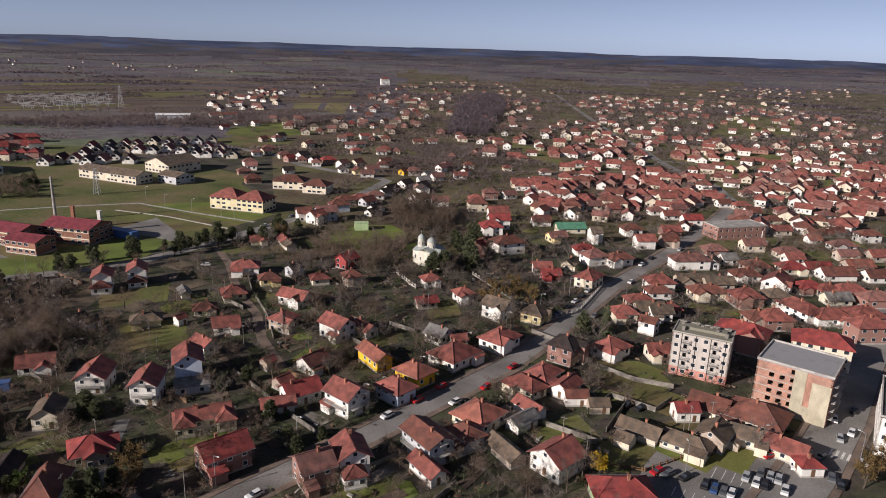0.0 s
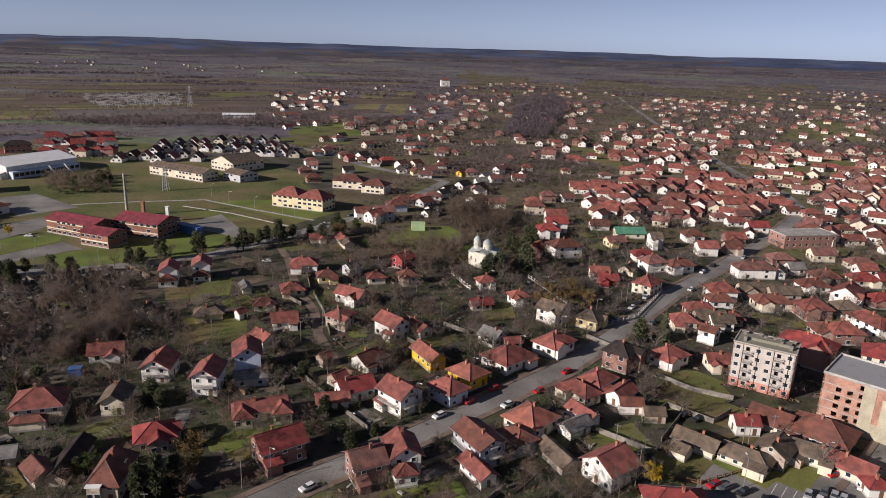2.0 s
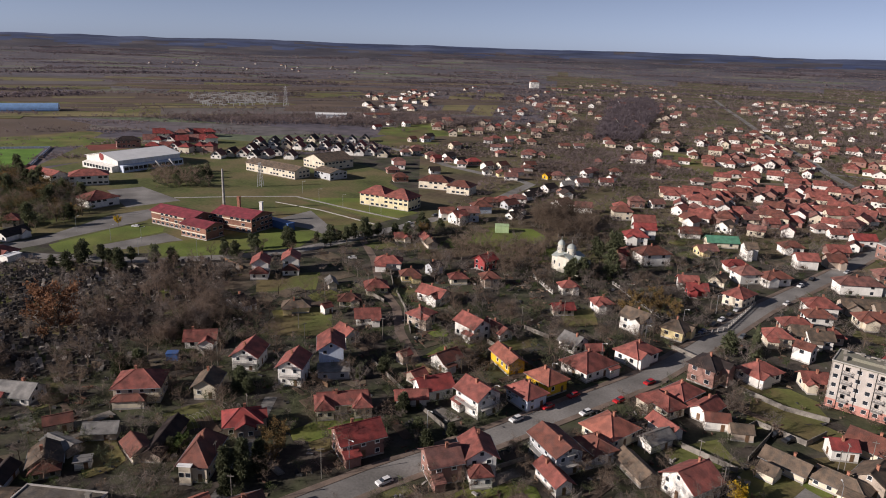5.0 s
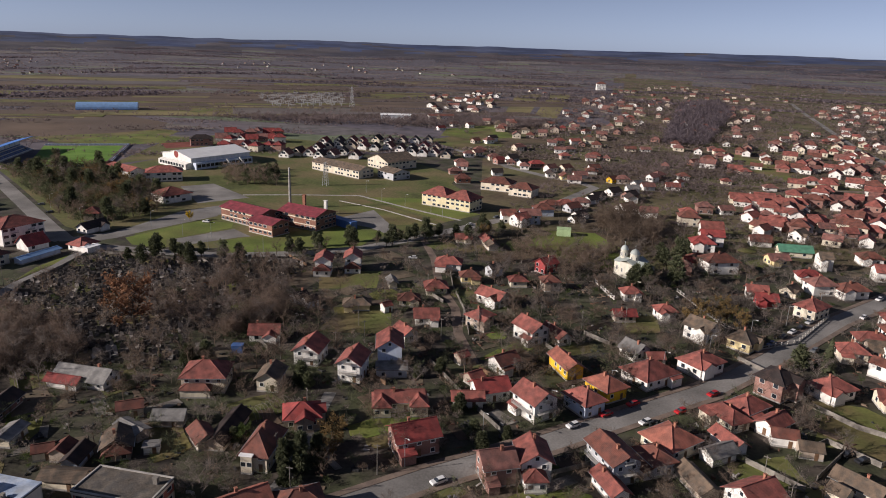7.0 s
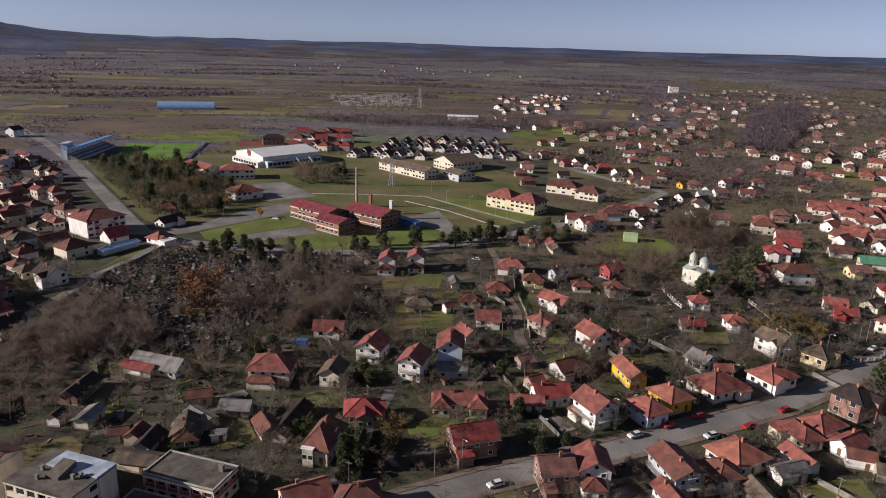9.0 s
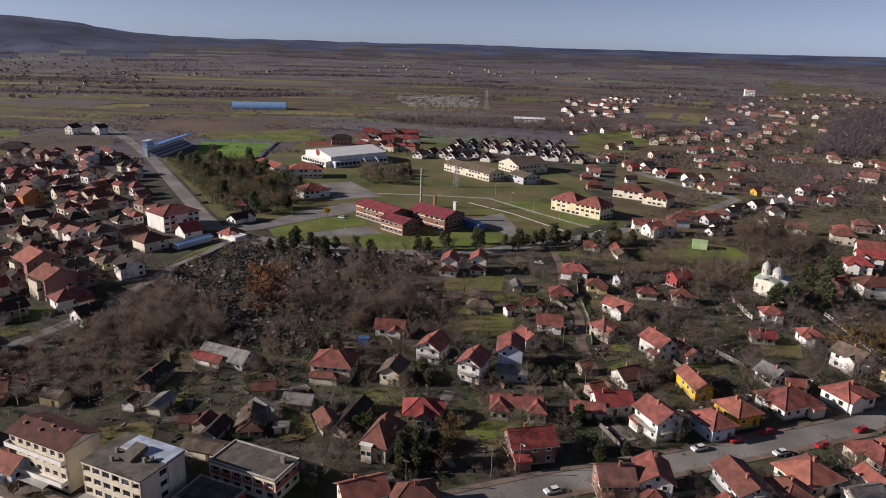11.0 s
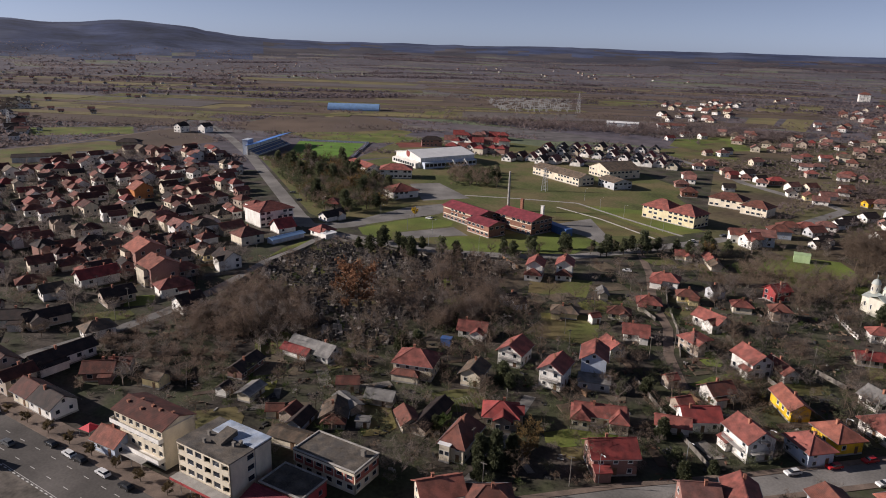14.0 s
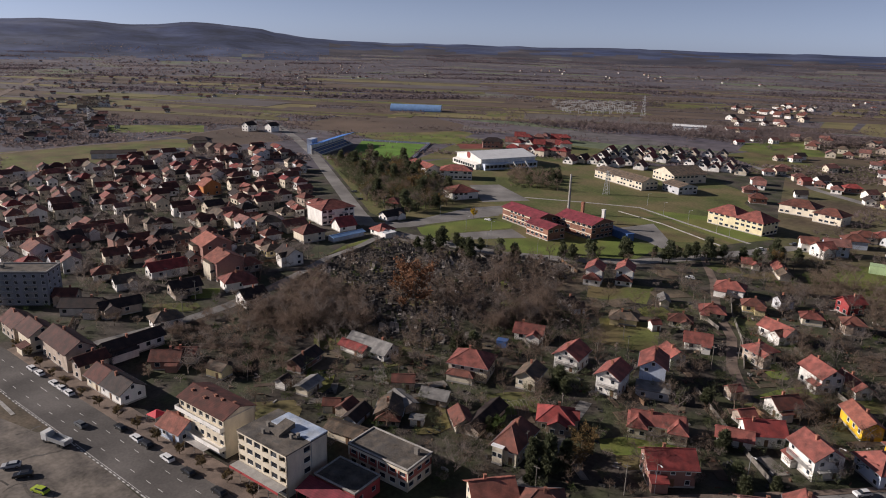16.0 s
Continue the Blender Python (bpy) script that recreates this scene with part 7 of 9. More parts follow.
house(19.6, 588.4, 12, 8.5, 7.6, 3.7, 'H', 'b', 'w')
far_house(5.3, 642.4, 90, 7.9, 7.3, 2.7, 'H', 'f', 'p')
far_house(30.1, 672.4, 53, 10.3, 7.3, 3.2, 'G', 'b', 'p')
far_house(56.3, 733.5, 14, 9.4, 7.6, 2.8, 'H', 'f', 'p')
far_house(99.8, 724.1, 82, 10.1, 7.2, 2.7, 'H', 'b', 'w')
far_house(138.4, 911.1, 17, 9.3, 6.5, 4.1, 'G', 'f', 'w')
far_house(144.2, 855.5, 80, 9.5, 7.6, 4.4, 'G', 'f', 'c')
far_house(122.6, 823.9, 82, 10.0, 7.7, 3.1, 'H', 'b', 'w')
far_house(184.9, 922.9, 17, 9.7, 7.7, 3, 'H', 'r', 'p')
far_house(209.4, 970.0, 78, 9.7, 6.9, 4, 'G', 'f', 'c')
far_house(186.2, 992.4, 18, 8.1, 7.4, 3.2, 'G', 'f', 'w')
far_house(220.5, 885.1, 76, 10.1, 7.5, 4, 'H', 'k', 'p')
far_house(191.0, 802.6, 53, 10.1, 7.4, 4.3, 'G', 'r', 'w')
far_house(212.9, 762.3, 53, 8.3, 7, 4, 'G', 'k', 'p')
far_house(189.5, 706.7, 53, 9.4, 6.8, 3.8, 'G', 'f', 'p')
far_house(217.2, 744.3, 74, 9.9, 7.3, 3.5, 'G', 'r', 'w')
far_house(275.2, 810.9, 71, 9.2, 6.6, 3.3, 'G', 'f', 'w')
far_house(297.3, 847.8, 53, 10.4, 7, 3.9, 'G', 'f', 'p')
far_house(353.2, 858.8, 15, 8.3, 7.7, 2.9, 'G', 'f', 'w')
far_house(371.7, 986.2, 53, 8.9, 7.1, 4, 'H', 'r', 'w')
far_house(339.8, 918.4, 53, 9.8, 7.6, 2.8, 'H', 'b', 'w')
far_house(442.4, 1042.6, 53, 8.9, 7.3, 4.3, 'H', 'f', 'p')
far_house(471.9, 1147.9, 53, 8.0, 7.7, 3.3, 'G', 'f', 'c')
far_house(312.6, 950.3, 53, 10.0, 7.1, 4, 'G', 'r', 'w')
far_house(316.5, 1013.8, 73, 9.0, 6.9, 3.3, 'H', 'f', 'p')
far_house(351.4, 789.6, 66, 8.1, 6.6, 4, 'G', 'f', 'w')
far_house(402.2, 829.6, 14, 8.7, 6.5, 3.2, 'G', 'r', 'p')
far_house(378.2, 752.0, 63, 9.6, 6.8, 4, 'H', 'b', 'w')
far_house(374.3, 719.5, 13, 8.5, 7.2, 3.4, 'G', 'f', 'w')
far_house(428.1, 789.7, 14, 8.3, 7.3, 4.3, 'G', 'f', 'c')
far_house(426.5, 762.4, 13, 9.7, 7, 4, 'H', 'k', 'c')
far_house(476.0, 830.0, 53, 8.1, 7.1, 4, 'G', 'b', 'w')
far_house(455.3, 769.6, 13, 8.1, 7, 3.8, 'G', 'b', 'p')
far_house(561.8, 1022.9, 53, 9.8, 7.1, 4.4, 'G', 'b', 'p')
far_house(609.8, 1057.1, 17, 9.1, 7.2, 4.2, 'H', 'b', 'c')
far_house(627.3, 1112.1, 61, 8.6, 7.5, 3.3, 'H', 'k', 'w')
far_house(336.1, 653.5, 12, 8.8, 6.7, 4, 'G', 'f', 'c')
far_house(358.1, 665.5, 53, 8.1, 7.4, 4.4, 'H', 'f', 'w')
far_house(306.4, 635.1, 12, 8.7, 6.5, 3.4, 'G', 'f', 'w')
far_house(270.7, 583.1, 53, 8.6, 6.8, 3.4, 'G', 'b', 'w')
far_house(359.5, 637.5, 61, 10.1, 7.5, 3.7, 'H', 'r', 'w')
far_house(358.7, 608.4, 11, 7.9, 7.5, 4.1, 'G', 'f', 'w')
far_house(414.1, 677.2, 12, 8.6, 7.7, 2.9, 'H', 'r', 'c')
far_house(472.9, 773.0, 13, 8.6, 6.7, 4, 'G', 'k', 'w')
far_house(393.0, 623.4, 58, 9.0, 7.3, 3.2, 'H', 'f', 'w')
house(-15.5, 479.9, 112, 8.8, 6.9, 3.6, 'G', 'd', 'w')
house(-16.5, 514.1, 26, 8.8, 6.9, 3.6, 'G', 'g', 'w')
house(-6.3, 528.7, 27, 8.8, 6.9, 3.6, 'G', 'f', 'w')
house(-81.8, 547.8, 112, 8.8, 6.9, 3.6, 'G', 'd', 'w')
house(-69.8, 542.8, 112, 8.8, 6.9, 3.6, 'G', 'b', 'y')
house(69.5, 445.7, 30, 8.8, 6.9, 3.6, 'G', 'k', 'p')
house(60.3, 432.4, 118, 8.8, 6.9, 3.6, 'G', 'b', 'c')
house(92.3, 493.1, 112, 8.8, 6.9, 3.6, 'G', 'b', 'w')
house(44.1, 470.3, 25, 8.8, 6.9, 3.6, 'G', 'f', 'w')

# ---- outlying houses: quarters filled house by house ----


FAR_FROM = 400


def quarter(poly, seed, count, gap, roofs, walls, turn=None, tall=(3.2, 5.5), big=(9, 13), hip=0.4, dens=None, shrink=1.0):
    g = random.Random(seed)
    xs, ys = [p[0] for p in poly], [p[1] for p in poly]
    made = tries = 0
    while made < count and tries < count * 40:
        tries += 1
        x, y = g.uniform(min(xs), max(xs)), g.uniform(min(ys), max(ys))
        if not inside(x, y, poly) or not clear_of_roads(x, y, 5) or not clear_of_things(x, y, gap):
            continue
        L = g.uniform(*big)
        a = (turn if turn is not None else math.degrees(math.atan2(y, x)) - 90) + g.choice((0, 90)) + g.uniform(-9, 9)
        build = far_house if math.hypot(x, y) > FAR_FROM else house
        build(x, y, a, L, L * g.uniform(0.7, 0.9), g.uniform(*tall), "H" if g.random() < hip else "G", g.choice(roofs), g.choice(walls))
        made += 1


quarter([(-368, 101), (-544, 157), (-562, 222), (-577, 327), (-546, 398), (-443, 341), (-364, 286), (-290, 215), (-268, 150), (-300, 100), (-349, 95)], 13, 250, -0.3, "rbbbvdnbfbdvk", "wcwcnpwcwg", 80, (3.0, 6.6), (6.8, 10.8), 0.35)
quarter([(130, 620), (173, 858), (250, 700), (330, 660), (300, 560), (230, 500)], 14, 50, 2.0, "rfrbf", "wcpw", None, (3.0, 4.6), (9, 12), 0.4)
quarter([(230, 480), (300, 640), (422, 663), (400, 560), (300, 440)], 15, 62, 1.5, "rfrbf", "wcpwn", None, (3.0, 4.6), (9, 12.5), 0.5)
quarter([(173, 800), (224, 1288), (350, 1648), (700, 1500), (620, 1000), (422, 663), (300, 640)], 16, 230, 4.0, "rffbnb", "wcnpw", None, (3.0, 4.5), (8, 12), 0.4)
quarter([(60, 500), (130, 620), (170, 640), (210, 540), (190, 470), (150, 430)], 17, 30, 1.5, "rrrb", "wcpw", None, (3.5, 5.5), (10, 13), 0.4)
quarter([(-60, 730), (-130, 922), (-164, 1500), (60, 1500), (190, 1300), (162, 800), (78, 760)], 18, 90, 8.0, "ffbn", "wcnp", None, (3.5, 5.5), (9, 13), 0.4)
quarter([(-298, 872), (-421, 1273), (-400, 1500), (-320, 1450), (-243, 965)], 19, 34, 8.0, "fbn", "wwc", 80, (3.5, 5), (9, 13), 0.4)
quarter([(-20, 1600), (-164, 1816), (10, 2100), (286, 1827), (200, 1500)], 20, 30, 10.0, "fbn", "nnc", None, (3, 4.5), (8, 12), 0.4)
quarter([(350, 1648), (938, 2336), (1410, 2295), (700, 1500)], 21, 40, 14.0, "fbn", "nnc", None, (3, 4.5), (8, 12), 0.4)
quarter([(-787, 234), (-1500, 500), (-1700, 1000), (-1280, 1034), (-1158, 723), (-736, 330)], 22, 80, 8.0, "bfn", "wwc", 60, (2.6, 3.6), (6, 8.5), 0.3)
quarter([(-1120, 345), (-1150, 500), (-840, 370), (-720, 300), (-712, 235), (-760, 215)], 27, 90, 2.0, "bfnnd", "wcww", 60, (3.0, 5.5), (8, 13), 0.3)
quarter([(-1500, 500), (-2500, 800), (-2600, 1700), (-1700, 1500), (-1280, 1034)], 23, 60, 12.0, "bfn", "wcw", 60, (2.8, 3.6), (6, 8.5), 0.3)
quarter([(-190, 740), (-250, 900), (-60, 930), (-50, 740)], 24, 22, 10.0, "fbn", "cnn", None, (3.5, 5.5), (9, 12), 0.4)
quarter([(-1000, 620), (-1500, 560), (-2600, 1000), (-2300, 2000), (-1500, 1700), (-1150, 1000)], 25, 80, 10.0, "bfn", "wcw", 60, (2.8, 3.6), (6, 8.5), 0.3)
quarter([(-1700, 2300), (-900, 2500), (-600, 2200), (-1200, 1900)], 26, 22, 12.0, "fbn", "wc", 60, (2.8, 4), (6, 9), 0.4)
quarter([(51, 510), (220, 590), (340, 560), (230, 380), (142, 416), (70, 410)], 28, 70, 0.6, "rrbrf", "wcpwc", None, (3.4, 6.0), (9, 13), 0.4)
quarter([(24, 775), (260, 960), (393, 678), (220, 590), (51, 510)], 29, 70, 2.0, "rrfb", "wcpw", None, (3.4, 5.5), (9, 13), 0.4)
house(-160, 1790, 15, 22, 16, 16, "H", "b", "w", name="public_building", label="tall white building standing above the far village", near=False)
for x, y, a in ((-672, 446, 98), (-652, 462, 98)):
    house(x, y, a, 12, 10, 7, "G", "d", "w", name="house", near=False)
house(-590, 258, 60, 34, 13, 4.5, "G", "d", "g", slope=0.25, name="warehouse", label="long low dark-roofed warehouse", near=False, windows=False)
house(-560, 290, 60, 26, 16, 6, "G", "g", "g", slope=0.25, name="warehouse", label="pale grey sheet-roofed warehouse", near=False, windows=False)
house(-620, 355, 40, 20, 12, 4, "H", "d", "n", slope=0.4, name="warehouse", label="dark-roofed building at the meadow's edge", near=False, windows=False)
house(-345, 880, 20, 40, 14, 6, "G", "w", "g", slope=0.2, name="warehouse", label="long pale warehouse among the far fields", near=False, windows=False)
house(-290, 905, 30, 34, 13, 6, "G", "b", "w", slope=0.3, name="warehouse", label="brown-roofed warehouse among the far fields", near=False, windows=False)

for mat, f in FAR.values():
    tagged(new("far_houses", f.mesh("far_houses", mat)), "far village houses with red roofs and pale walls", "houses", kind="stuff")

# ---- trees ----


def grow(seed, height, spread, twigs, twig, thick, limbs=9, solid=True):
    """Trunk with limbs as one form, and thin twigs as an array of triangles."""
    g = random.Random(seed)
    f = Form()
    tri = []

    def limb(p, q, r0, r1, n):
        if solid:
            f.tube(p, q, r0, r1, n)
        else:
            w = (q - p).cross(Vector((g.gauss(0, 1), g.gauss(0, 1), 0.1))).normalized() * r0 * 0.8
            tri.extend([p - w, p + w, q])

    top = Vector((g.uniform(-0.3, 0.3), g.uniform(-0.3, 0.3), height * 0.62))
    limb(Vector((0, 0, -0.3)), top, height * 0.022 + 0.05, height * 0.008 + 0.02, 5)
    ends = []
    for i in range(limbs):
        a, u = i * 2.4 + g.uniform(-0.4, 0.4), g.uniform(0.28, 1.0)
        p = top * u
        q = p + Vector((math.cos(a) * spread * g.uniform(0.5, 0.95), math.sin(a) * spread * g.uniform(0.5, 0.95), height * g.uniform(0.18, 0.36)))
        limb(p, q, height * 0.008 + 0.02, 0.025, 3)
        ends.append((p, q))
        for j in range(2):
            b = a + g.uniform(-0.9, 0.9)
            r = p + (q - p) * g.uniform(0.4, 0.8)
            s = r + Vector((math.cos(b) * spread * 0.45, math.sin(b) * spread * 0.45, height * g.uniform(0.08, 0.25)))
            w = (s - r).cross(Vector((g.gauss(0, 1), g.gauss(0, 1), 0.1))).normalized() * 0.035
            tri.extend([r - w, r + w, s])
            ends.append((r, s))
    ends.append((top * 0.8, top * 1.5))
    for i in range(twigs):
        p, q = g.choice(ends)
        c = p + (q - p) * g.uniform(0.3, 1.12)
        d = Vector((g.gauss(0, 1), g.gauss(0, 1), g.gauss(0.5, 0.8))).normalized()
        c = c + Vector((g.gauss(0, 1), g.gauss(0, 1), g.gauss(0, 0.7))) * spread * 0.12
        w = d.cross(Vector((g.gauss(0, 1), g.gauss(0, 1), g.gauss(0, 1)))).normalized() * thick * g.uniform(0.6, 1.4)
        tri += [c - w, c + w, c + d * twig * g.uniform(0.6, 1.4)]
    return f, np.array([tuple(v) for v in tri])


def triangles(name, pts, mat):
    n = len(pts)
    me = bpy.data.meshes.new(name)
    me.vertices.add(n)
    me.vertices.foreach_set("co", pts.astype(np.float32).ravel())
    me.loops.add(n)
    me.loops.foreach_set("vertex_index", np.arange(n, dtype=np.int32))
    me.polygons.add(n // 3)
    me.polygons.foreach_set("loop_start", np.arange(0, n, 3, dtype=np.int32))
    me.polygons.foreach_set("loop_total", np.full(n // 3, 3, dtype=np.int32))
    me.materials.append(mat)
    me.update()
    me.validate()
    return me


def tree_form(f):
    if not f.v:
        return np.zeros((0, 3))
    v, t = np.array([tuple(p) for p in f.v]), []
    for q in f.f:
        for i in range(1, len(q) - 1):
            t += [q[0], q[i], q[i + 1]]
    return v[t]


BARE = [grow(s, h, r, 900, 1.0, 0.024) for s, h, r in ((1, 7, 2.6), (2, 8.5, 3.0), (3, 6, 2.6), (4, 5, 2.2), (5, 10, 3.4))]
BUSHES = [grow(s, h, r, 170, 0.8, 0.034, 6, False) for s, h, r in ((11, 2.4, 1.4), (12, 3.2, 1.7), (13, 1.8, 1.3), (14, 4.2, 1.9))]
FAR_BUSHES = [grow(s, h, r, 44, 1.9, 0.24, 3, False) for s, h, r in ((21, 6, 3.0), (22, 8, 3.6), (23, 5, 3.2))]
SMALL_TREES = [grow(s, h, r, 380, 1.0, 0.026, 8, False) for s, h, r in ((61, 6, 2.4), (62, 7, 2.8), (63, 5, 2.2), (64, 8, 2.8))]
LEAFY = [grow(s, h, r, 1100, 0.55, 0.16) for s, h, r in ((31, 9, 3.4), (32, 6, 2.4))]


def needles(seed, height, spread):
    g = random.Random(seed)
    tri = []
    n = int(height * 2.2)
    for i in range(n):
        z = height * (0.1 + 0.88 * i / n)
        r = spread * (1 - i / n) ** 0.85 + 0.15
        for j in range(16):
            a = g.uniform(0, 6.28)
            l = r * g.uniform(0.55, 1.1)
            tip = Vector((math.cos(a) * l, math.sin(a) * l, z - l * 0.25 + g.uniform(-0.2, 0.2)))
            root = Vector((math.cos(a) * l * 0.15, math.sin(a) * l * 0.15, z + 0.25))
            w = Vector((-math.sin(a), math.cos(a), g.uniform(-0.3, 0.3))) * (0.22 + 0.1 * l)
            mid = root.lerp(tip, 0.55)
            tri += [root, mid - w, tip, root, tip, mid + w]
    f = Form()
    f.tube((0, 0, -0.3), (0, 0, height * 0.9), height * 0.018 + 0.04, 0.03, 6)
    return f, np.array([tuple(v) for v in tri])


CONIFERS = [needles(s, h, r) for s, h, r in ((41, 11, 2.6), (42, 8, 2.0), (43, 6, 1.7))]


def pine_form(seed, height, spread, tufts=22, fill=75):
    """A trunk with loose tufts of needles filling an uneven crown."""
    g = random.Random(seed)
    f = Form()
    f.tube((0, 0, -0.3), (0, 0, height * 0.85), height * 0.02 + 0.05, 0.05, 6)
    tri = []
    for i in range(tufts):
        u = g.uniform(0.12 if tufts > 22 else 0.22, 1.0)
        r = spread * (1.08 - u) ** 0.6 * g.uniform(0.25, 0.9)
        a = i * 2.4
        c = Vector((math.cos(a) * r, math.sin(a) * r, height * u * 0.95))
        f.tube((0, 0, c.z * 0.92), c, 0.06, 0.03, 3)
        k = g.uniform(0.7, 1.25) * spread * 0.36
        for j in range(fill):
            d = Vector((g.gauss(0, 1), g.gauss(0, 1), g.gauss(0.1, 0.7))).normalized()
            p = c + d * k * g.uniform(0.3, 1.0)
            w = d.cross(Vector((g.gauss(0, 1), g.gauss(0, 1), g.gauss(0, 1)))).normalized() * 0.2
            tri += [p - w, p + w, p + d * 0.7]
    return f, np.array([tuple(v) for v in tri])


PINES = [pine_form(s, h, r) for s, h, r in ((51, 9, 2.9), (52, 7, 2.6), (53, 10, 2.6))]
PINES += [pine_form(54, 10, 2.2, 46, 110), pine_form(55, 6, 2.4, 34, 110)]


PLACED = []


def tree(x, y, pair, mat, key, label, scale=1.0):
    """One tree: made for its kind first, copied afterwards."""
    g = rnd(x, y)
    m = pose(x, y, 0, 0, 0, g.uniform(0, 360)) @ Matrix.Scale(scale * g.uniform(0.85, 1.15), 4)
    if key in MESHES:
        trunk, crown = MESHES[key]
    else:
        trunk, crown = MESHES[key] = (pair[0].mesh("trunk", BARK), triangles("crown", pair[1], mat))
    o = thing("tree", label, "tree", m, "trees of the town")
    part("trunk", trunk, o)
    part("crown", crown, o)
    PLACED.append((x, y))


def bare(x, y, i=None, scale=1.0):
    g = rnd(x, y, 3)
    i = g.randrange(5) if i is None else i
    k = g.randrange(2)
    tree(x, y, BARE[i], TWIGS[k], ("bare", i, k), "leafless tree with fine brown twigs", scale)


def conifer(x, y, i=0, scale=1.0):
    tree(x, y, CONIFERS[i], NEEDLES, ("conifer", i), "dark green conifer with drooping branches", scale)


def pine(x, y, i=0, scale=1.0):
    tree(x, y, PINES[i], NEEDLES, ("pine", i), "dark pine with a loose rounded crown", scale)


def leafy(x, y, mat, words, i=0, scale=1.0):
    tree(x, y, LEAFY[i], mat, ("leafy", mat.name, i), words, scale)


# trees that stand out
leafy(-170, 183, RUST_LEAVES, "broad tree with rust-brown autumn leaves", 0, 2.2)
leafy(-173, 179, RUST_LEAVES, "broad tree with rust-brown autumn leaves", 0, 1.7)
leafy(40, 147, YELLOW_LEAVES, "small tree with bright yellow leaves", 1, 0.95)
leafy(-248, 317, YELLOW_LEAVES, "small tree with bright yellow leaves", 1, 1.0)
leafy(-94, 134, EVERGREEN, "small yellow-green leafy tree", 1, 0.8)
for x, y in ((107, 149), (111, 152), (104, 146), (116, 155)):
    leafy(x, y, OCHRE_LEAVES, "tree with thin ochre leaves", 0, 0.9)
for x, y in ((27, 262), (32, 268), (22, 270), (36, 262), (18, 258), (30, 277), (-88, 352), (-84, 346)):
    leafy(x, y, OCHRE_LEAVES, "tree with thin ochre leaves", 0, 0.85)
pine(52, 235, 1, 1.45)
conifer(61, 237, 0, 1.15)
for x, y, i, k in ((-4.0, 301, 0, 1.3), (0.5, 301.5, 2, 1.2), (13, 310, 1, 1.6)):
    pine(x, y, i, k)
for x, y, i, s in ((-77.0, 125.8, 3, 0.9), (-73.6, 127.6, 3, 1.05), (-71.2, 131.4, 3, 0.85), (-74.8, 122.0, 4, 0.8), (-95.8, 168.2, 4, 1.05), (-92.6, 166.4, 4, 0.7), (-96.1, 133.4, 4, 0.7), (-134.8, 166.0, 4, 1.1), (-131.0, 170.0, 4, 1.0), (-128, 163, 4, 0.8), (-45.6, 168.4, 4, 0.8), (-38.4, 157.0, 4, 0.8), (-35.1, 152.6, 4, 0.9), (-30.0, 160.0, 4, 0.6), (-58.4, 190.0, 4, 0.9), (-64.0, 184.0, 4, 0.8)):
    pine(x, y, i, s)
for x, y in ((-69.0, 134.4), (-70.4, 138.4)):
    leafy(x, y, OCHRE_LEAVES, "tree with thin ochre leaves", 0, 0.9)
g = random.Random(8)
for i in range(24):
    s = i / 23
    pine(-172 + 92 * s + g.gauss(0, 4), 289 + 80 * s - 8 + g.gauss(0, 4), g.randrange(3), g.uniform(0.7, 1.35))
for i in range(14):
    s = i / 13
    bare(-172 + 92 * s + g.gauss(0, 4), 289 + 80 * s - 10 + g.gauss(0, 5), None, 0.9)
for x, y in ((-212, 258), (-206, 255), (-200, 262), (-216, 250), (-225, 262), (-228, 246), (-196, 248), (-188, 262), (-160, 283), (-215, 240), (-182, 266), (-1, 305), (2, 302), (-6, 300), (8, 330), (14, 340), (18, 352), (6, 345)):
    pine(x, y, g.randrange(3), g.uniform(0.9, 1.5))


def scatter(poly, seed, count, gap, road_gap=1.5):
    g = random.Random(seed)
    xs, ys = [p[0] for p in poly], [p[1] for p in poly]
    out, tries = [], 0
    while len(out) < count and tries < count * 30:
        tries += 1
        x, y = g.uniform(min(xs), max(xs)), g.uniform(min(ys), max(ys))
        if inside(x, y, poly) and clear_of_roads(x, y, road_gap) and clear_of_things(x, y, gap) and (g.random() < 0.06 or not any(inside(x, y, q) for q in OPEN)):
            out.append((x, y))
    return out


GRAVEYARD_WOOD = [(-205, 131), (-218, 152), (-227, 172), (-216, 177), (-190, 172), (-169, 157), (-176, 144), (-188, 134)]
GRAVE_TREES = [(-190, 210), (-170, 261), (-150, 262), (-141, 238), (-137, 214), (-137, 190), (-154, 189), (-176, 186)]
LANE_WOOD = [(-136, 186), (-138, 226), (-132, 226), (-126, 200)]
PARK = [(-415, 354), (-336, 307), (-301, 288), (-283, 296), (-277, 312), (-281, 344), (-316, 369), (-408, 423), (-447, 401), (-449, 377)]
CHURCH_WOOD = [(-42, 300), (-30, 385), (12, 400), (22, 340), (45, 300), (40, 258), (0, 268)]
for x, y in scatter(GRAVEYARD_WOOD, 31, 18, 0) + scatter(GRAVE_TREES, 36, 18, 0):
    bare(x, y, None, 1.2)
for x, y in scatter(PARK, 32, 52, 0):
    u = random.Random(y).random()
    if u < 0.5:
        pine(x, y, int(u * 6), 1.5)
    elif u < 0.62:
        leafy(x, y, OCHRE_LEAVES, "tree with thin ochre leaves", 0, 1.0)
    else:
        bare(x, y, None, 1.45)
for x, y in scatter(LANE_WOOD, 35, 10, 0):
    bare(x, y, None, 1.15)
for x, y in scatter(CHURCH_WOOD, 33, 26, 0.5):
    bare(x, y, None, 1.15)
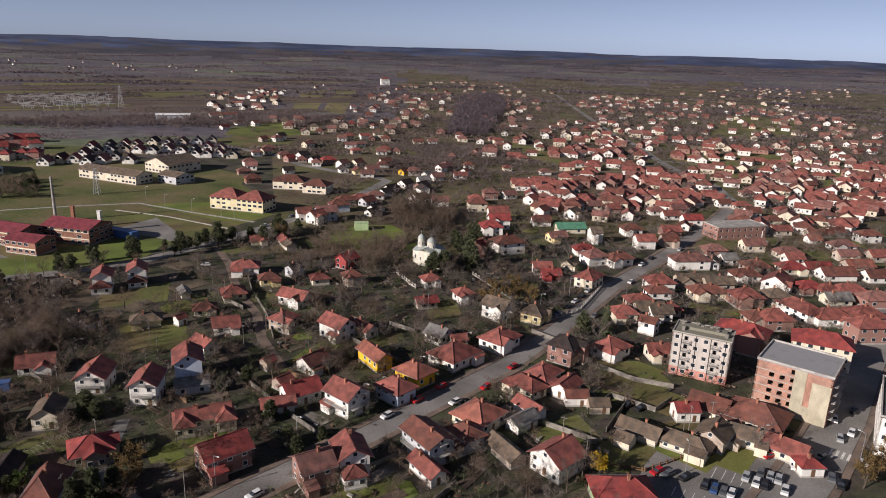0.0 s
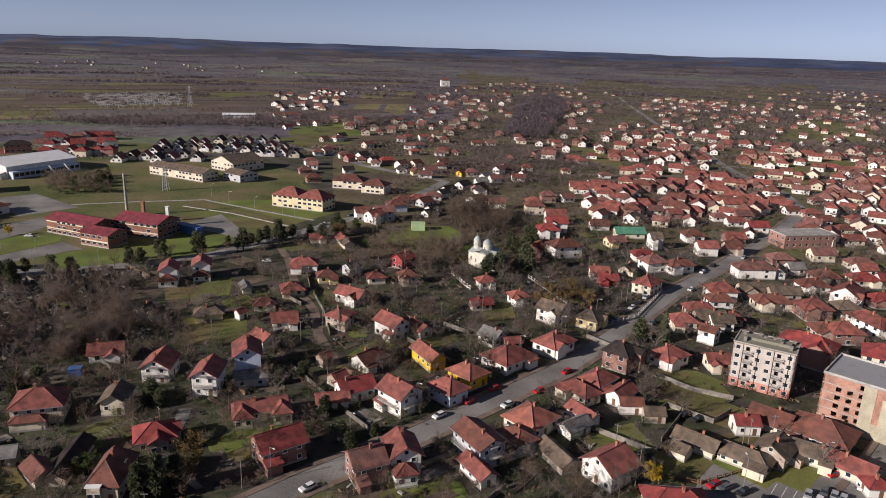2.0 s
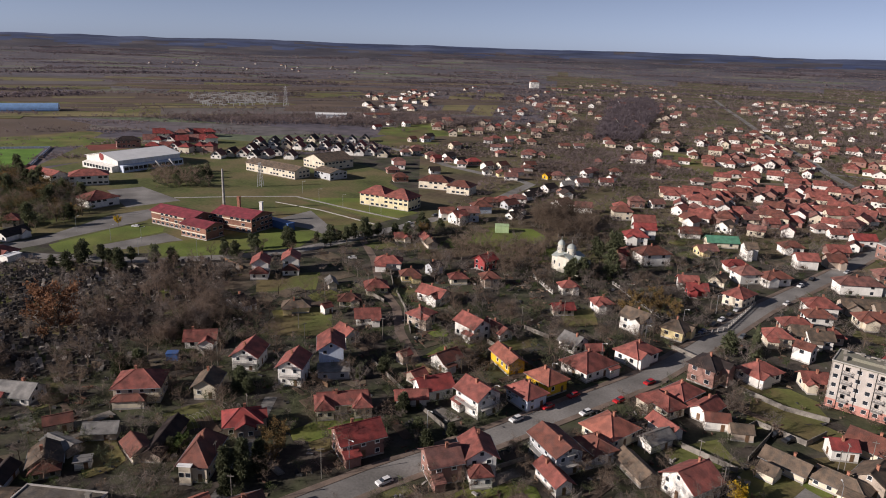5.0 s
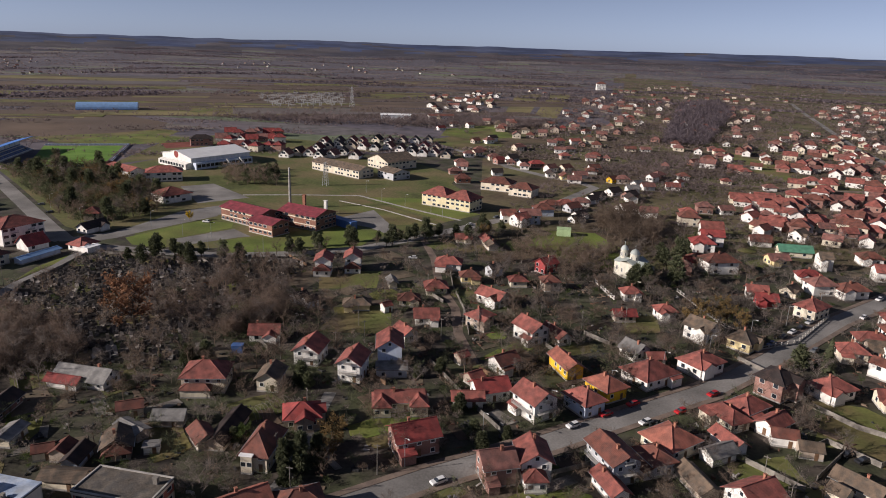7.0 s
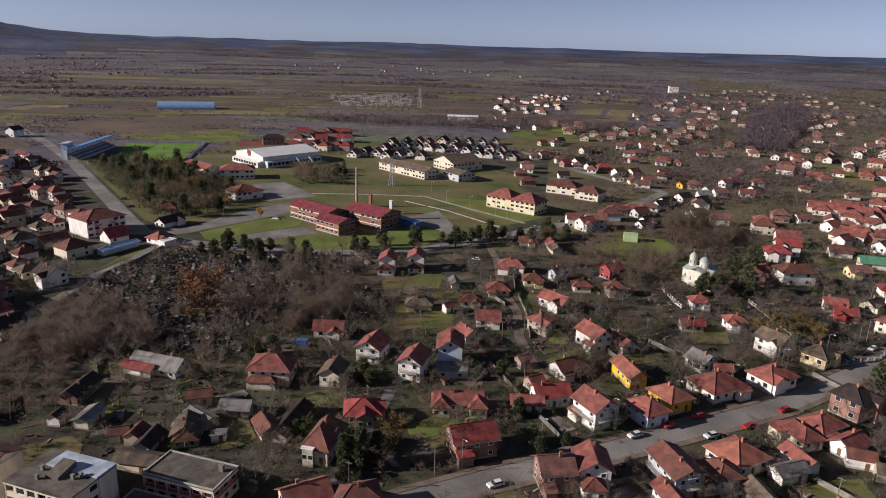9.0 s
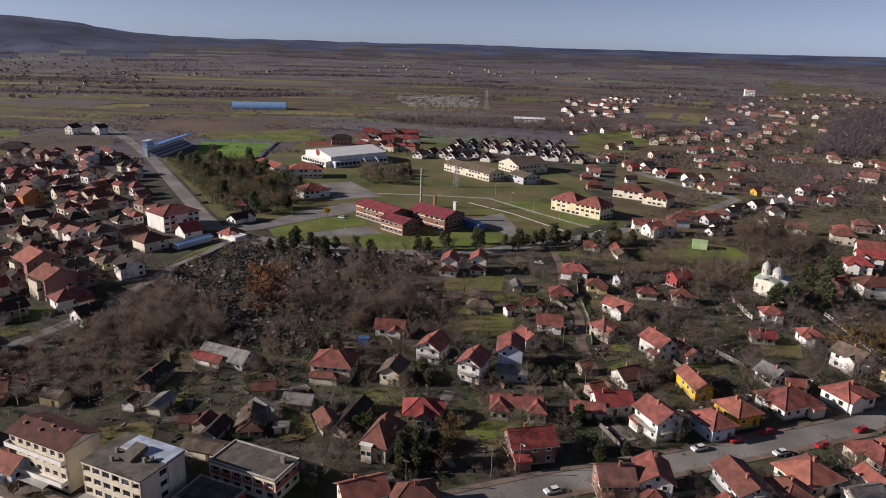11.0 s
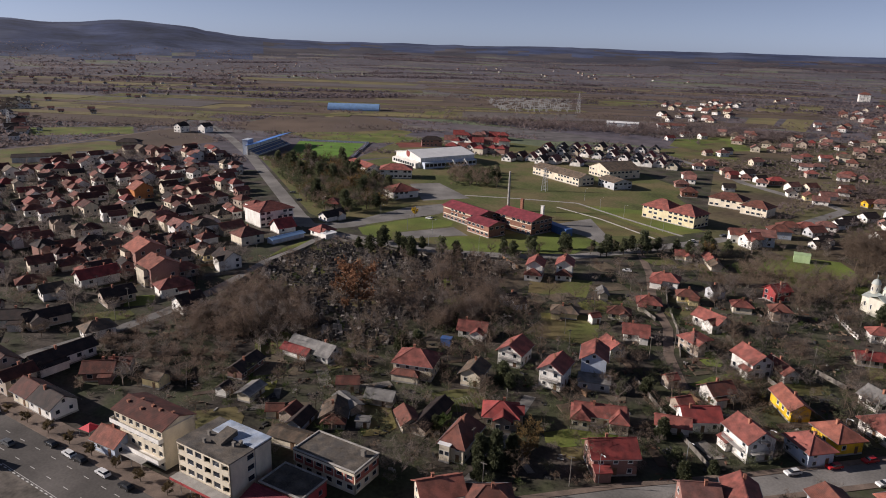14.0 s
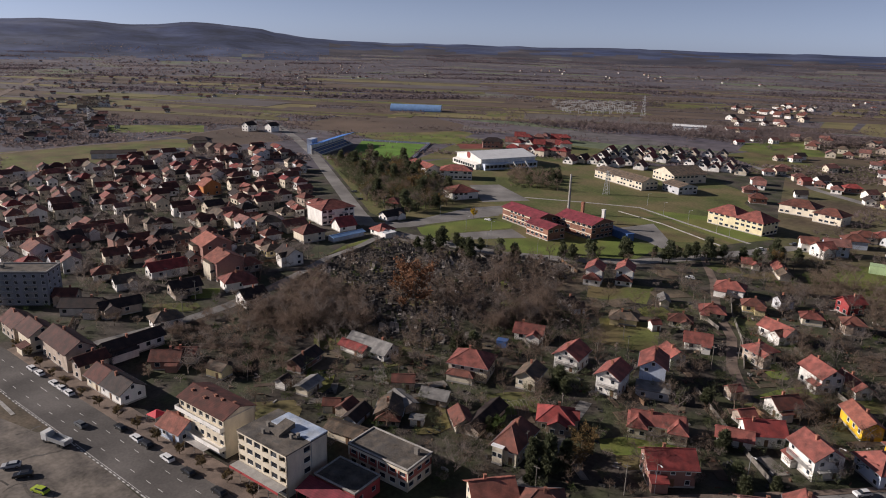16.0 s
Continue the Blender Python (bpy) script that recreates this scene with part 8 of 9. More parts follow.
for x, y in scatter([(-312, 462), (-285, 480), (-246, 425), (-282, 410)], 34, 20, 0):
    pine(x, y, 1, 0.8)
for i in range(16):
    leafy(-240 + i * 9.4, 66.0 + max(0.0, -35 + i * 9.4) * 0.085, DRY_LEAVES, "small round street tree with dry brown leaves", 1, 0.55)


def thicket(name, label, places, forms, mat, seed, low=0.7, high=1.3):
    """Many small bare bushes joined into one."""
    rng = np.random.RandomState(seed)
    raw = [np.concatenate([tree_form(f), t]) for f, t in forms]
    out = []
    for x, y in places:
        p = raw[rng.randint(len(raw))]
        a, s = rng.uniform(0, 6.28), rng.uniform(low, high)
        c, d = math.cos(a) * s, math.sin(a) * s
        q = p @ np.array([[c, d, 0], [-d, c, 0], [0, 0, s]])
        z = land(math.hypot(x, y), math.atan2(y, x))
        out.append(q + (x, y, z))
    if out:
        tagged(new(name, triangles(name, np.concatenate(out), mat)), label, "bushes", kind="stuff")


GARDENS = [(-165, 105), (-150, 170), (-100, 262), (-10, 262), (30, 240), (60, 190), (30, 140), (-30, 125), (-75, 108)]
TOWN = [(-70, 105), (-300, 60), (-330, 110), (-255, 200), (-245, 250), (-120, 300), (-60, 400), (20, 420), (120, 420), (260, 400), (150, 180), (60, 125), (0, 105)]
g = random.Random(52)
for i, (x, y) in enumerate(scatter(TOWN, 39, 70, 1.5, 5)):
    a, l, w = radians(g.choice((53, 143)) + g.uniform(-10, 10)), g.uniform(5, 11), g.uniform(3.5, 6.5)
    c, s = math.cos(a), math.sin(a)
    ring = [(l, -w), (l * 1.1, 0), (l * 0.9, w), (0, w * 1.15), (-l, w * 0.9), (-l * 1.08, -w * 0.2), (-l * 0.8, -w), (0, -w * 1.1)]
    ring = [(p * g.uniform(0.8, 1.1), q * g.uniform(0.8, 1.1)) for p, q in ring]
    patch("lawn", "patch of garden grass between the houses", "garden", [(x + c * p - s * q, y + s * p + c * q) for p, q in ring], g.choice((GRASS_DULL, SCHOOL_GRASS, GRASS_BRIGHT, EARTH)), 0.014 + i * 0.002)
for i, (x, y) in enumerate(scatter(GARDENS, 339, 60, 1.0, 2)):
    a, l, w = radians(g.choice((50, 140)) + g.uniform(-8, 8)), g.uniform(3, 7), g.uniform(0.5, 2.2)
    c, s = math.cos(a), math.sin(a)
    words, mat = g.choice((("trodden earth path in a yard", EARTH), ("pale concrete path in a yard", OLD_CONCRETE), ("dug vegetable bed in a yard", PLOUGHED), ("dug vegetable bed in a yard", PLOUGHED)))
    patch("garden_path", words, "garden", [(x + c * p - s * q, y + s * p + c * q) for p, q in ((-l, -w), (l, -w * 0.9), (l * 0.95, w), (-l * 0.9, w))], mat, 0.16 + i * 0.001)
YARDS = scatter(TOWN, 41, 1750, -0.8, 1.0)
thicket("bushes", "leafless brown garden bushes and hedges", YARDS[:700], BUSHES, TWIGS[0], 1)
thicket("bushes", "leafless brown garden bushes and hedges", YARDS[700:1200], BUSHES, TWIGS[1], 2)
thicket("bushes", "low evergreen garden bushes", YARDS[1200:], BUSHES[:3], EVERGREEN, 3, 0.6, 1.1)
thicket("bushes", "dark evergreen shrubs between the gardens", scatter(GARDENS, 141, 430, -0.6, 1.0), BUSHES[:2] + BUSHES[3:], NEEDLES, 28, 0.7, 1.3)
ORCHARD = scatter(TOWN, 42, 640, 0.3, 2.0)
thicket("orchard_trees", "leafless fruit trees in the gardens", ORCHARD[:340], SMALL_TREES, TWIGS[0], 20, 0.7, 1.35)
thicket("orchard_trees", "leafless fruit trees in the gardens", ORCHARD[340:], SMALL_TREES, TWIGS[1], 21, 0.7, 1.35)
for x, y in scatter([(-70, 115), (-160, 110), (-150, 160), (-110, 260), (0, 270), (60, 240), (100, 170), (20, 125)], 40, 36, 0.8):
    bare(x, y, None, 0.8)
thicket("bushes", "dense brown undergrowth of the graveyard", scatter(GRAVEYARD_WOOD, 43, 230, -1) + scatter(GRAVE_TREES, 45, 40, -1) + scatter(LANE_WOOD, 44, 60, -1), BUSHES, BRUSH, 4, 0.8, 1.5)
thicket("woods", "bare brown trees crowding the graveyard", scatter(GRAVEYARD_WOOD, 143, 95, -1) + scatter(GRAVE_TREES, 145, 55, -1) + scatter(LANE_WOOD, 144, 30, -1), SMALL_TREES, BRUSH, 24, 1.0, 1.5)
thicket("bushes", "dense brown undergrowth by the lane", scatter([(-217, 105), (-220, 132), (-218, 150), (-185, 136), (-165, 122), (-170, 105)], 44, 150, -1), BUSHES, BRUSH, 5, 0.9, 1.5)
thicket("bushes", "bare trees and bushes round the church", scatter(CHURCH_WOOD, 45, 260, 0), BUSHES, TWIGS[0], 6, 0.8, 1.6)
thicket("bushes", "bare trees in the gardens of the old town", scatter([(-368, 95), (-544, 157), (-577, 327), (-443, 341), (-364, 286), (-262, 200), (-262, 120), (-300, 80)], 46, 1000, -0.5), BUSHES + SMALL_TREES, TWIGS[0], 7, 0.7, 1.2)
thicket("bushes", "bare trees among the houses on the plain", scatter([(-1150, 345), (-1170, 510), (-840, 380), (-710, 300), (-705, 215), (-760, 205)], 146, 280, -0.5), FAR_BUSHES, FAR_TWIGS, 27, 0.4, 0.8)
thicket("bushes", "bare trees in the far gardens", scatter([(-90, 420), (-60, 720), (200, 760), (420, 700), (330, 440), (200, 400)], 47, 1900, -0.5), FAR_BUSHES, FAR_TWIGS, 8, 0.4, 0.8)
thicket("bushes", "brown scrub behind the gardens", scatter([(-57, 703), (121, 704), (90, 590), (5, 507), (-46, 571)], 48, 520, 0), FAR_BUSHES, FAR_TWIGS, 9, 0.5, 0.9)
thicket("woods", "dark bare wood on the far slope", scatter([(0, 800), (25, 1411), (100, 1560), (105, 1245), (45, 800)], 49, 1300, 0), FAR_BUSHES, HEDGE_TWIGS, 10, 1.0, 1.7)
thicket("bushes", "scrub and hedges among the far houses", scatter([(173, 780), (240, 1500), (650, 1400), (600, 900), (422, 680)], 50, 1900, -1), FAR_BUSHES, FAR_TWIGS, 11, 0.5, 1.1)
thicket("bushes", "scrub and hedges among the far houses", scatter([(-140, 760), (-170, 1500), (60, 1500), (190, 1300), (162, 800)], 51, 1400, -1), FAR_BUSHES, FAR_TWIGS, 12, 0.5, 1.1)
thicket("woods", "belt of brown scrub behind the new houses", scatter([(-700, 800), (-640, 900), (-300, 980), (-130, 960), (-160, 860), (-330, 800), (-480, 760)], 52, 1300, 2), FAR_BUSHES, FAR_TWIGS, 13, 0.6, 1.2)


thicket("woods", "belt of bare trees and evergreens between hall and school", scatter([(-335, 470), (-290, 478), (-256, 424), (-288, 410)], 135, 110, -1), SMALL_TREES + BUSHES, TWIGS[1], 30, 0.8, 1.3)
thicket("woods", "dark evergreens between hall and school", scatter([(-335, 470), (-290, 478), (-256, 424), (-288, 410)], 136, 60, -1), BUSHES, NEEDLES, 31, 1.2, 2.2)
thicket("orchard_trees", "taller leafless trees behind the street houses", scatter(GARDENS, 137, 80, 2.2, 6.0), SMALL_TREES, TWIGS[1], 32, 1.0, 1.5)
thicket("woods", "bare brown trees behind the church", scatter([(-29, 368), (-17, 364), (3, 371), (6, 401), (-13, 419), (-30, 407)], 138, 75, -1), SMALL_TREES, TWIGS[1], 33, 1.5, 2.3)
thicket("woods", "thick bare brush beside the church", scatter([(-69, 342), (-43, 308), (-18, 318), (-18, 359), (-57, 362)], 139, 80, -1), BUSHES + SMALL_TREES, TWIGS[1], 34, 0.9, 1.5)
thicket("woods", "bare trees and shrubs of the park", scatter(PARK, 132, 250, -1), SMALL_TREES + BUSHES, TWIGS[1], 25, 0.9, 1.6)
thicket("woods", "dark evergreen shrubs of the park", scatter(PARK, 133, 170, -1), BUSHES, NEEDLES, 26, 1.6, 3.2)
thicket("woods", "park trees with thin ochre leaves", scatter(PARK, 134, 40, -1), SMALL_TREES, OCHRE_LEAVES, 29, 1.2, 1.9)


def hedges(seed, count, r0, r1, a0, a1, longer=0):
    g = random.Random(seed)
    out = []
    for i in range(count):
        r, az = math.exp(g.uniform(math.log(r0), math.log(r1))), radians(g.uniform(a0, a1))
        x, y, a = r * math.cos(az), r * math.sin(az), radians(28 + g.choice((0, 0, 0, 90)) + g.uniform(-12, 12))
        n = g.randrange(8, 30) + longer
        for j in range(n):
            out.append((x + math.cos(a) * j * 7 + g.gauss(0, 2.5), y + math.sin(a) * j * 7 + g.gauss(0, 2.5)))
    return [p for p in out if clear_of_things(*p, 1) and math.hypot(*p) < 3800]


thicket("hedgerows", "brown hedgerows and copses between far fields", hedges(61, 45, 800, 1400, 58, 150), FAR_BUSHES, FAR_TWIGS, 14, 0.6, 1.2)
thicket("hedgerows", "brown hedgerows and copses between far fields", hedges(62, 28, 700, 1400, 125, 172), FAR_BUSHES, FAR_TWIGS, 15, 0.35, 0.8)


def ground_at(x, y):
    return land(math.hypot(x, y), math.atan2(y, x))


def tuft(g, x, y, size):
    """One ragged clump of twigs, seen from far off."""
    z = ground_at(x, y)
    c = Vector((x, y, z + size * 0.5))
    return [c + Vector((g.gauss(0, 1), g.gauss(0, 1), g.gauss(0, 0.45))).normalized() * size for k in range(3)]


def far_scrub(seed, count, r0, r1, a0, a1, mat, low, high, cut=0.0):
    """Bare trees sprinkled over the plain in drifts that follow the fields."""
    g = random.Random(seed)
    tri = []
    c, s = math.cos(radians(28)), math.sin(radians(28))
    made = 0
    while made < count:
        r, az = math.exp(g.uniform(math.log(r0), math.log(r1))), radians(g.uniform(a0, a1))
        x, y = r * math.cos(az), r * math.sin(az)
        u, v = (x * c + y * s) * 0.006, (y * c - x * s) * 0.016
        if noise.noise((u, v, 3.3)) + 0.5 * noise.noise((x * 0.02, y * 0.02, 1.7)) < cut + g.uniform(-0.12, 0.12):
            continue
        made += 1
        if any(inside(x, y, q) for q in OPEN) or not clear_of_roads(x, y, 2) or not clear_of_things(x, y, 0):
            continue
        size = g.uniform(low, high) * (0.8 + r / 2600)
        for k in range(2):
            tri += tuft(g, x + g.gauss(0, 2), y + g.gauss(0, 2), size)
    tagged(new("scrub", triangles("scrub", np.array(tri), mat)), "bare mauve-brown trees and scrub over the plain", "scrub", kind="stuff")


def far_hedges(seed, count, r0, r1, a0, a1, mat):
    """Long ragged hedges on the plain, each a jagged ridge of twigs."""
    g = random.Random(seed)
    tri = []
    for i in range(count):
        r, az = math.exp(g.uniform(math.log(r0), math.log(r1))), radians(g.uniform(a0, a1))
        x, y = r * math.cos(az), r * math.sin(az)
        a = az + radians(90 + g.choice((0, 0, 0, 0, 55, -60)) + g.uniform(-16, 16))
        step, bend = 6.0, g.uniform(-0.008, 0.008)
        tall = g.uniform(0.9, 2.6) * (1 + r / 6000)
        for j in range(g.randrange(20, 90)):
            a += bend
            x, y = x + math.cos(a) * step, y + math.sin(a) * step
            if math.hypot(x, y) > 4300 or not clear_of_things(x, y, 1):
                continue
            for k in range(6):
                tri += tuft(g, x + g.uniform(-3, 3), y + g.uniform(-3, 3), tall * g.uniform(0.6, 1.3))
    tagged(new("hedgerows", triangles("hedgerows", np.array(tri), mat)), "long dark hedgerows between far fields", "hedges", kind="stuff")


def far_woods(seed, count, r0, r1, a0, a1, mat, big=1.0):
    """Bare woods on the plain: a close, bumpy canopy with a broken edge."""
    g = random.Random(seed)
    tri = []
    for i in range(count):
        r, az = math.exp(g.uniform(math.log(r0), math.log(r1))), radians(g.uniform(a0, a1))
        cx, cy = r * math.cos(az), r * math.sin(az)
        a = az + radians(90 + g.uniform(-25, 25))
        l, w, tall = g.uniform(50, 190) * big, g.uniform(14, 45) * big, g.uniform(3.0, 5.5)
        step = 8.0
        nx, ny = int(l / step), max(2, int(w / step))
        ca, sa = math.cos(a), math.sin(a)
        grid = {}
        for p in range(-nx, nx + 1):
            for q in range(-ny, ny + 1):
                d = (p / nx) ** 2 + (q / ny) ** 2 + 0.35 * g.uniform(-1, 1)
                px, py = p * step + g.uniform(-2.5, 2.5), q * step + g.uniform(-2.5, 2.5)
                x, y = cx + ca * px - sa * py, cy + sa * px + ca * py
                h = -1.0 if d > 1 or not clear_of_things(x, y, 0) else tall * g.uniform(0.78, 1.1)
                grid[p, q] = (x, y, ground_at(x, y) + h, h)
        for x, y, z, h in grid.values():
            if h > 0:
                for k in range(4):
                    tri += tuft(g, x + g.uniform(-5, 5), y + g.uniform(-5, 5), tall * g.uniform(0.5, 1.0))
    tagged(new("woods", triangles("woods", np.array(tri), mat)), "bare brown woods scattered over the far plain", "woods", kind="stuff")


far_hedges(63, 110, 1250, 2800, 54, 118, FAR_TWIGS)
far_woods(64, 90, 1300, 3300, 54, 175, HEDGE_TWIGS)
far_woods(65, 40, 3000, 4000, 54, 139, HEDGE_TWIGS, 1.6)
far_scrub(69, 16000, 600, 2600, 138, 176, FAR_TWIGS, 1.0, 2.2, -0.1)
far_scrub(66, 24000, 640, 1500, 96, 176, FAR_TWIGS, 0.9, 1.9, 0.05)
far_scrub(67, 30000, 1300, 3600, 54, 176, FAR_TWIGS, 1.0, 2.1, 0.0)
far_scrub(68, 12000, 700, 1800, 54, 100, FAR_TWIGS, 0.9, 1.8, 0.05)

# ---- graveyard ----


def grave_meshes():
    out = []
    for i, mat in enumerate((STONE, DARK_STONE, STONE)):
        f = Form()
        f.box(-0.5, 0.5, -1.1, 1.0, 0, 0.25 + 0.1 * i)
        f.box(-0.45, 0.45, 0.8, 1.0, 0.2, 1.1 + 0.2 * i)
        f.solid([(-0.45, 0.8, 1.1 + 0.2 * i), (0.45, 0.8, 1.1 + 0.2 * i), (0.45, 1.0, 1.1 + 0.2 * i), (-0.45, 1.0, 1.1 + 0.2 * i), (0, 0.8, 1.35 + 0.2 * i), (0, 1.0, 1.35 + 0.2 * i)], [(0, 1, 4), (2, 3, 5), (1, 2, 5, 4), (3, 0, 4, 5)])
        out.append(f.mesh("gravestone", mat))
    return out


GRAVES = grave_meshes()
g = random.Random(77)
yard = [(-217, 179), (-232, 181), (-243, 202), (-246, 227), (-247, 243), (-235, 251), (-190, 262), (-165, 279), (-150, 270), (-146, 240), (-154, 205), (-154, 190), (-141, 174), (-143, 160), (-164, 155), (-188, 174)]
for x, y in scatter(yard, 78, 300, -1.5):
    i = g.randrange(3)
    o = new("gravestone", GRAVES[i])
    o.matrix_basis = pose(round(x / 2.6) * 2.6 + g.uniform(-0.3, 0.3), y, 0, 0, 0, 35 + g.uniform(-12, 12)) @ Matrix.Scale(g.uniform(1.0, 1.7), 4)
    tagged(o, ("grey stone", "dark granite", "pale stone")[i] + " gravestone with a low slab", "gravestone", "gravestones of the graveyard")
rest = Form()
for x, y in scatter(yard, 79, 1500, -1.5):
    m = pose(x, y, 0, 0, 0, 35 + g.uniform(-12, 12))
    rest.box(-0.5, 0.5, -1.1, 1.0, 0, 0.3, 0, m)
    rest.box(-0.5, 0.5, 0.8, 1.05, 0.2, g.uniform(1.1, 2.0), 0, m)
tagged(new("gravestones", rest.mesh("gravestones", DARK_STONE)), "dark weathered gravestones in uneven rows", "gravestones", kind="stuff")

# ---- cars ----
CAR_COLOURS = {"white": (0.7, 0.7, 0.7), "red": (0.42, 0.02, 0.025), "black": (0.02, 0.02, 0.022), "silver": (0.4, 0.41, 0.42), "blue": (0.04, 0.08, 0.2), "grey": (0.12, 0.125, 0.13), "lime": (0.4, 0.5, 0.05)}


def car_parts(colour):
    def make():
        paint = surface("car_paint_" + colour, CAR_COLOURS[colour], 0.3, 0.05, 0.5, 3, 0, per_thing=0.05)
        f = Form()
        prof = [(-2.1, 0.35), (-2.15, 0.75), (-2.0, 0.92), (-0.95, 1.0), (1.9, 1.02), (2.1, 0.85), (2.12, 0.35)]
        n = len(prof)
        f.solid([(x, s * 0.85, z) for s in (-1, 1) for x, z in prof], [tuple(range(n)), tuple(range(2 * n - 1, n - 1, -1))] + [((i + 1) % n, i, i + n, (i + 1) % n + n) for i in range(n)])
        f.solid([(-0.35, -0.62, 1.42), (1.35, -0.62, 1.44), (1.35, 0.62, 1.44), (-0.35, 0.62, 1.42), (-0.35, -0.64, 1.37), (1.4, -0.64, 1.39), (1.4, 0.64, 1.39), (-0.35, 0.64, 1.37)], [(0, 1, 2, 3), (4, 5, 1, 0), (5, 6, 2, 1), (6, 7, 3, 2), (7, 4, 0, 3)])
        body = f.mesh("body", paint)
        f = Form()
        f.solid([(-1.05, -0.76, 0.99), (1.85, -0.76, 1.0), (1.85, 0.76, 1.0), (-1.05, 0.76, 0.99), (-0.38, -0.63, 1.4), (1.38, -0.63, 1.41), (1.38, 0.63, 1.41), (-0.38, 0.63, 1.4)], [(0, 1, 5, 4), (1, 2, 6, 5), (2, 3, 7, 6), (3, 0, 4, 7), (4, 5, 6, 7)])
        glass = f.mesh("glazing", GLASS)
        f = Form()
        f.tube((0, -0.1, 0), (0, 0.1, 0), 0.31, 0.31, 12)
        wheel = f.mesh("wheel", TYRE)
        f = Form()
        f.tube((0, -0.11, 0), (0, 0.11, 0), 0.18, 0.18, 8)
        return body, glass, wheel, f.mesh("rim", METAL)
    return shared(("car", colour), make)


def car(x, y, turn, colour, near=True):
    body, glass, wheel, rim = car_parts(colour)
    o = thing("car", f"{colour} parked hatchback car", "car", pose(x, y, 0.06, 0, 0, turn), "cars in the streets")
    part("body", body, o)
    part("glazing", glass, o, label="dark car windows")
    for wx in (-1.3, 1.3):
        for wy in (-0.78, 0.78):
            part("rim", rim, part("wheel", wheel, o, pose(wx, wy, 0.31)))


for x, y, c in ((-221, 66.6, "white"), (-216, 66.8, "white"), (-206, 66.9, "white"), (-201.5, 67.0, "white"), (-197, 67.1, "white"), (-168, 67.6, "black"), (-160, 67.8, "white"), (-155.5, 68.0, "black"), (-146, 68.2, "white"), (-137, 68.4, "black"), (-125, 69.2, "black")):
    car(x, y - max(0.0, -137 - x) * 0.036, 2, c)
car(-177, 60, 5, "grey")
for x, y, a, c in ((-170, 41, 60, "silver"), (-164, 41.5, 60, "black"), (-155, 42, 20, "lime"), (-176, 36, 70, "grey")):
    car(x, y, a, c)
for x, y, a, c in ((24, 205.5, 48, "red"), (14.5, 191, 48, "red"), (5, 181, 48, "white"), (1, 190.5, 50, "red"), (-14, 172, 50, "white"), (-6, 181.5, 50, "red"), (51, 262, 58, "black"), (55, 268.5, 58, "white"), (59, 275, 58, "black"), (63, 282, 58, "silver"), (46, 253.5, 58, "blue"), (40, 221, 58, "silver"), (85, 296, 55, "white"), (97, 323, 55, "white"), (-41, 135, 50, "white"), (60, 253, 57, "grey"), (105, 335, 55, "black"), (125, 352, 55, "silver")):
    car(x, y, a, c)
for x, y, a, c in ((54.9, 149.5, 35, "red"), (57.1, 148.5, 35, "grey"), (61.2, 147.5, 35, "black"), (65.0, 144.6, 58, "black"), (66.7, 143.1, 58, "blue"), (68.4, 141.9, 58, "grey"), (70.0, 141.3, 58, "white"), (76.4, 148.4, 58, "silver"), (78.0, 146.2, 58, "white"), (80.7, 150.0, 58, "grey"), (79.7, 145.4, 58, "black"), (82.5, 148.7, 58, "silver"), (84.1, 147.7, 58, "silver"), (83.7, 143.4, 58, "white"), (86.6, 158.3, 25, "red"), (90.9, 154.0, 66, "white"), (100.0, 158.5, 40, "grey"), (110.0, 167.8, 62, "silver"), (98.6, 146.4, 62, "black"), (114.1, 178.4, 62, "white"), (97.9, 149.1, 62, "grey"), (115, 171, 52, "white"), (123, 184, 52, "black"), (48, 130, 30, "white")):
    car(x, y, a, c)
for x, y, a, c in ((40, 190, 10, "white"), (45, 188, 10, "grey"), (56, 183, 40, "black"), (59, 181, 40, "black"), (-99, 109, 60, "blue"), (-108, 300, 20, "white"), (-100, 373, 60, "white"), (-238, 318, 10, "white"), (-350, 313, 30, "grey"), (-330, 300, 30, "black"), (-90, 397, 60, "grey"), (-172, 208, 30, "white")):
    car(x, y, a, c)


def truck(x, y, turn):
    o = thing("truck", "white open-bed tipper truck parked at the roadside", "truck", pose(x, y, 0.06, 0, 0, turn))
    f = Form()
    f.box(-4.2, -2.3, -1.2, 1.2, 0.7, 2.6)
    f.box(-4.1, -2.4, -1.1, 1.1, 2.6, 2.8)
    part("cab", f.mesh("cab", FRAME), o)
    f = Form()
    f.box(-4.24, -4.2, -1.05, 1.05, 1.6, 2.4)
    part("windscreen", f.mesh("windscreen", GLASS), o)
    f = Form()
    f.box(-2.0, 4.4, -1.25, 1.25, 1.0, 1.2)
    f.box(-2.0, 4.4, -1.25, -1.15, 1.2, 2.1)
    f.box(-2.0, 4.4, 1.15, 1.25, 1.2, 2.1)
    f.box(-2.0, -1.9, -1.15, 1.15, 1.2, 2.5)
    f.box(4.3, 4.4, -1.15, 1.15, 1.2, 2.1)
    part("bed", f.mesh("bed", METAL), o, label="grey open load bed")
    f = Form()
    f.box(-4.0, 4.2, -0.5, 0.5, 0.6, 1.0)
    part("chassis", f.mesh("chassis", TYRE), o)
    for wx in (-3.2, 1.8, 3.1):
        for wy in (-1.05, 1.05):
            f = Form()
            f.tube((0, -0.15, 0), (0, 0.15, 0), 0.5, 0.5, 14)
            part("wheel", f.mesh("wheel", TYRE), o, pose(wx, wy, 0.5))


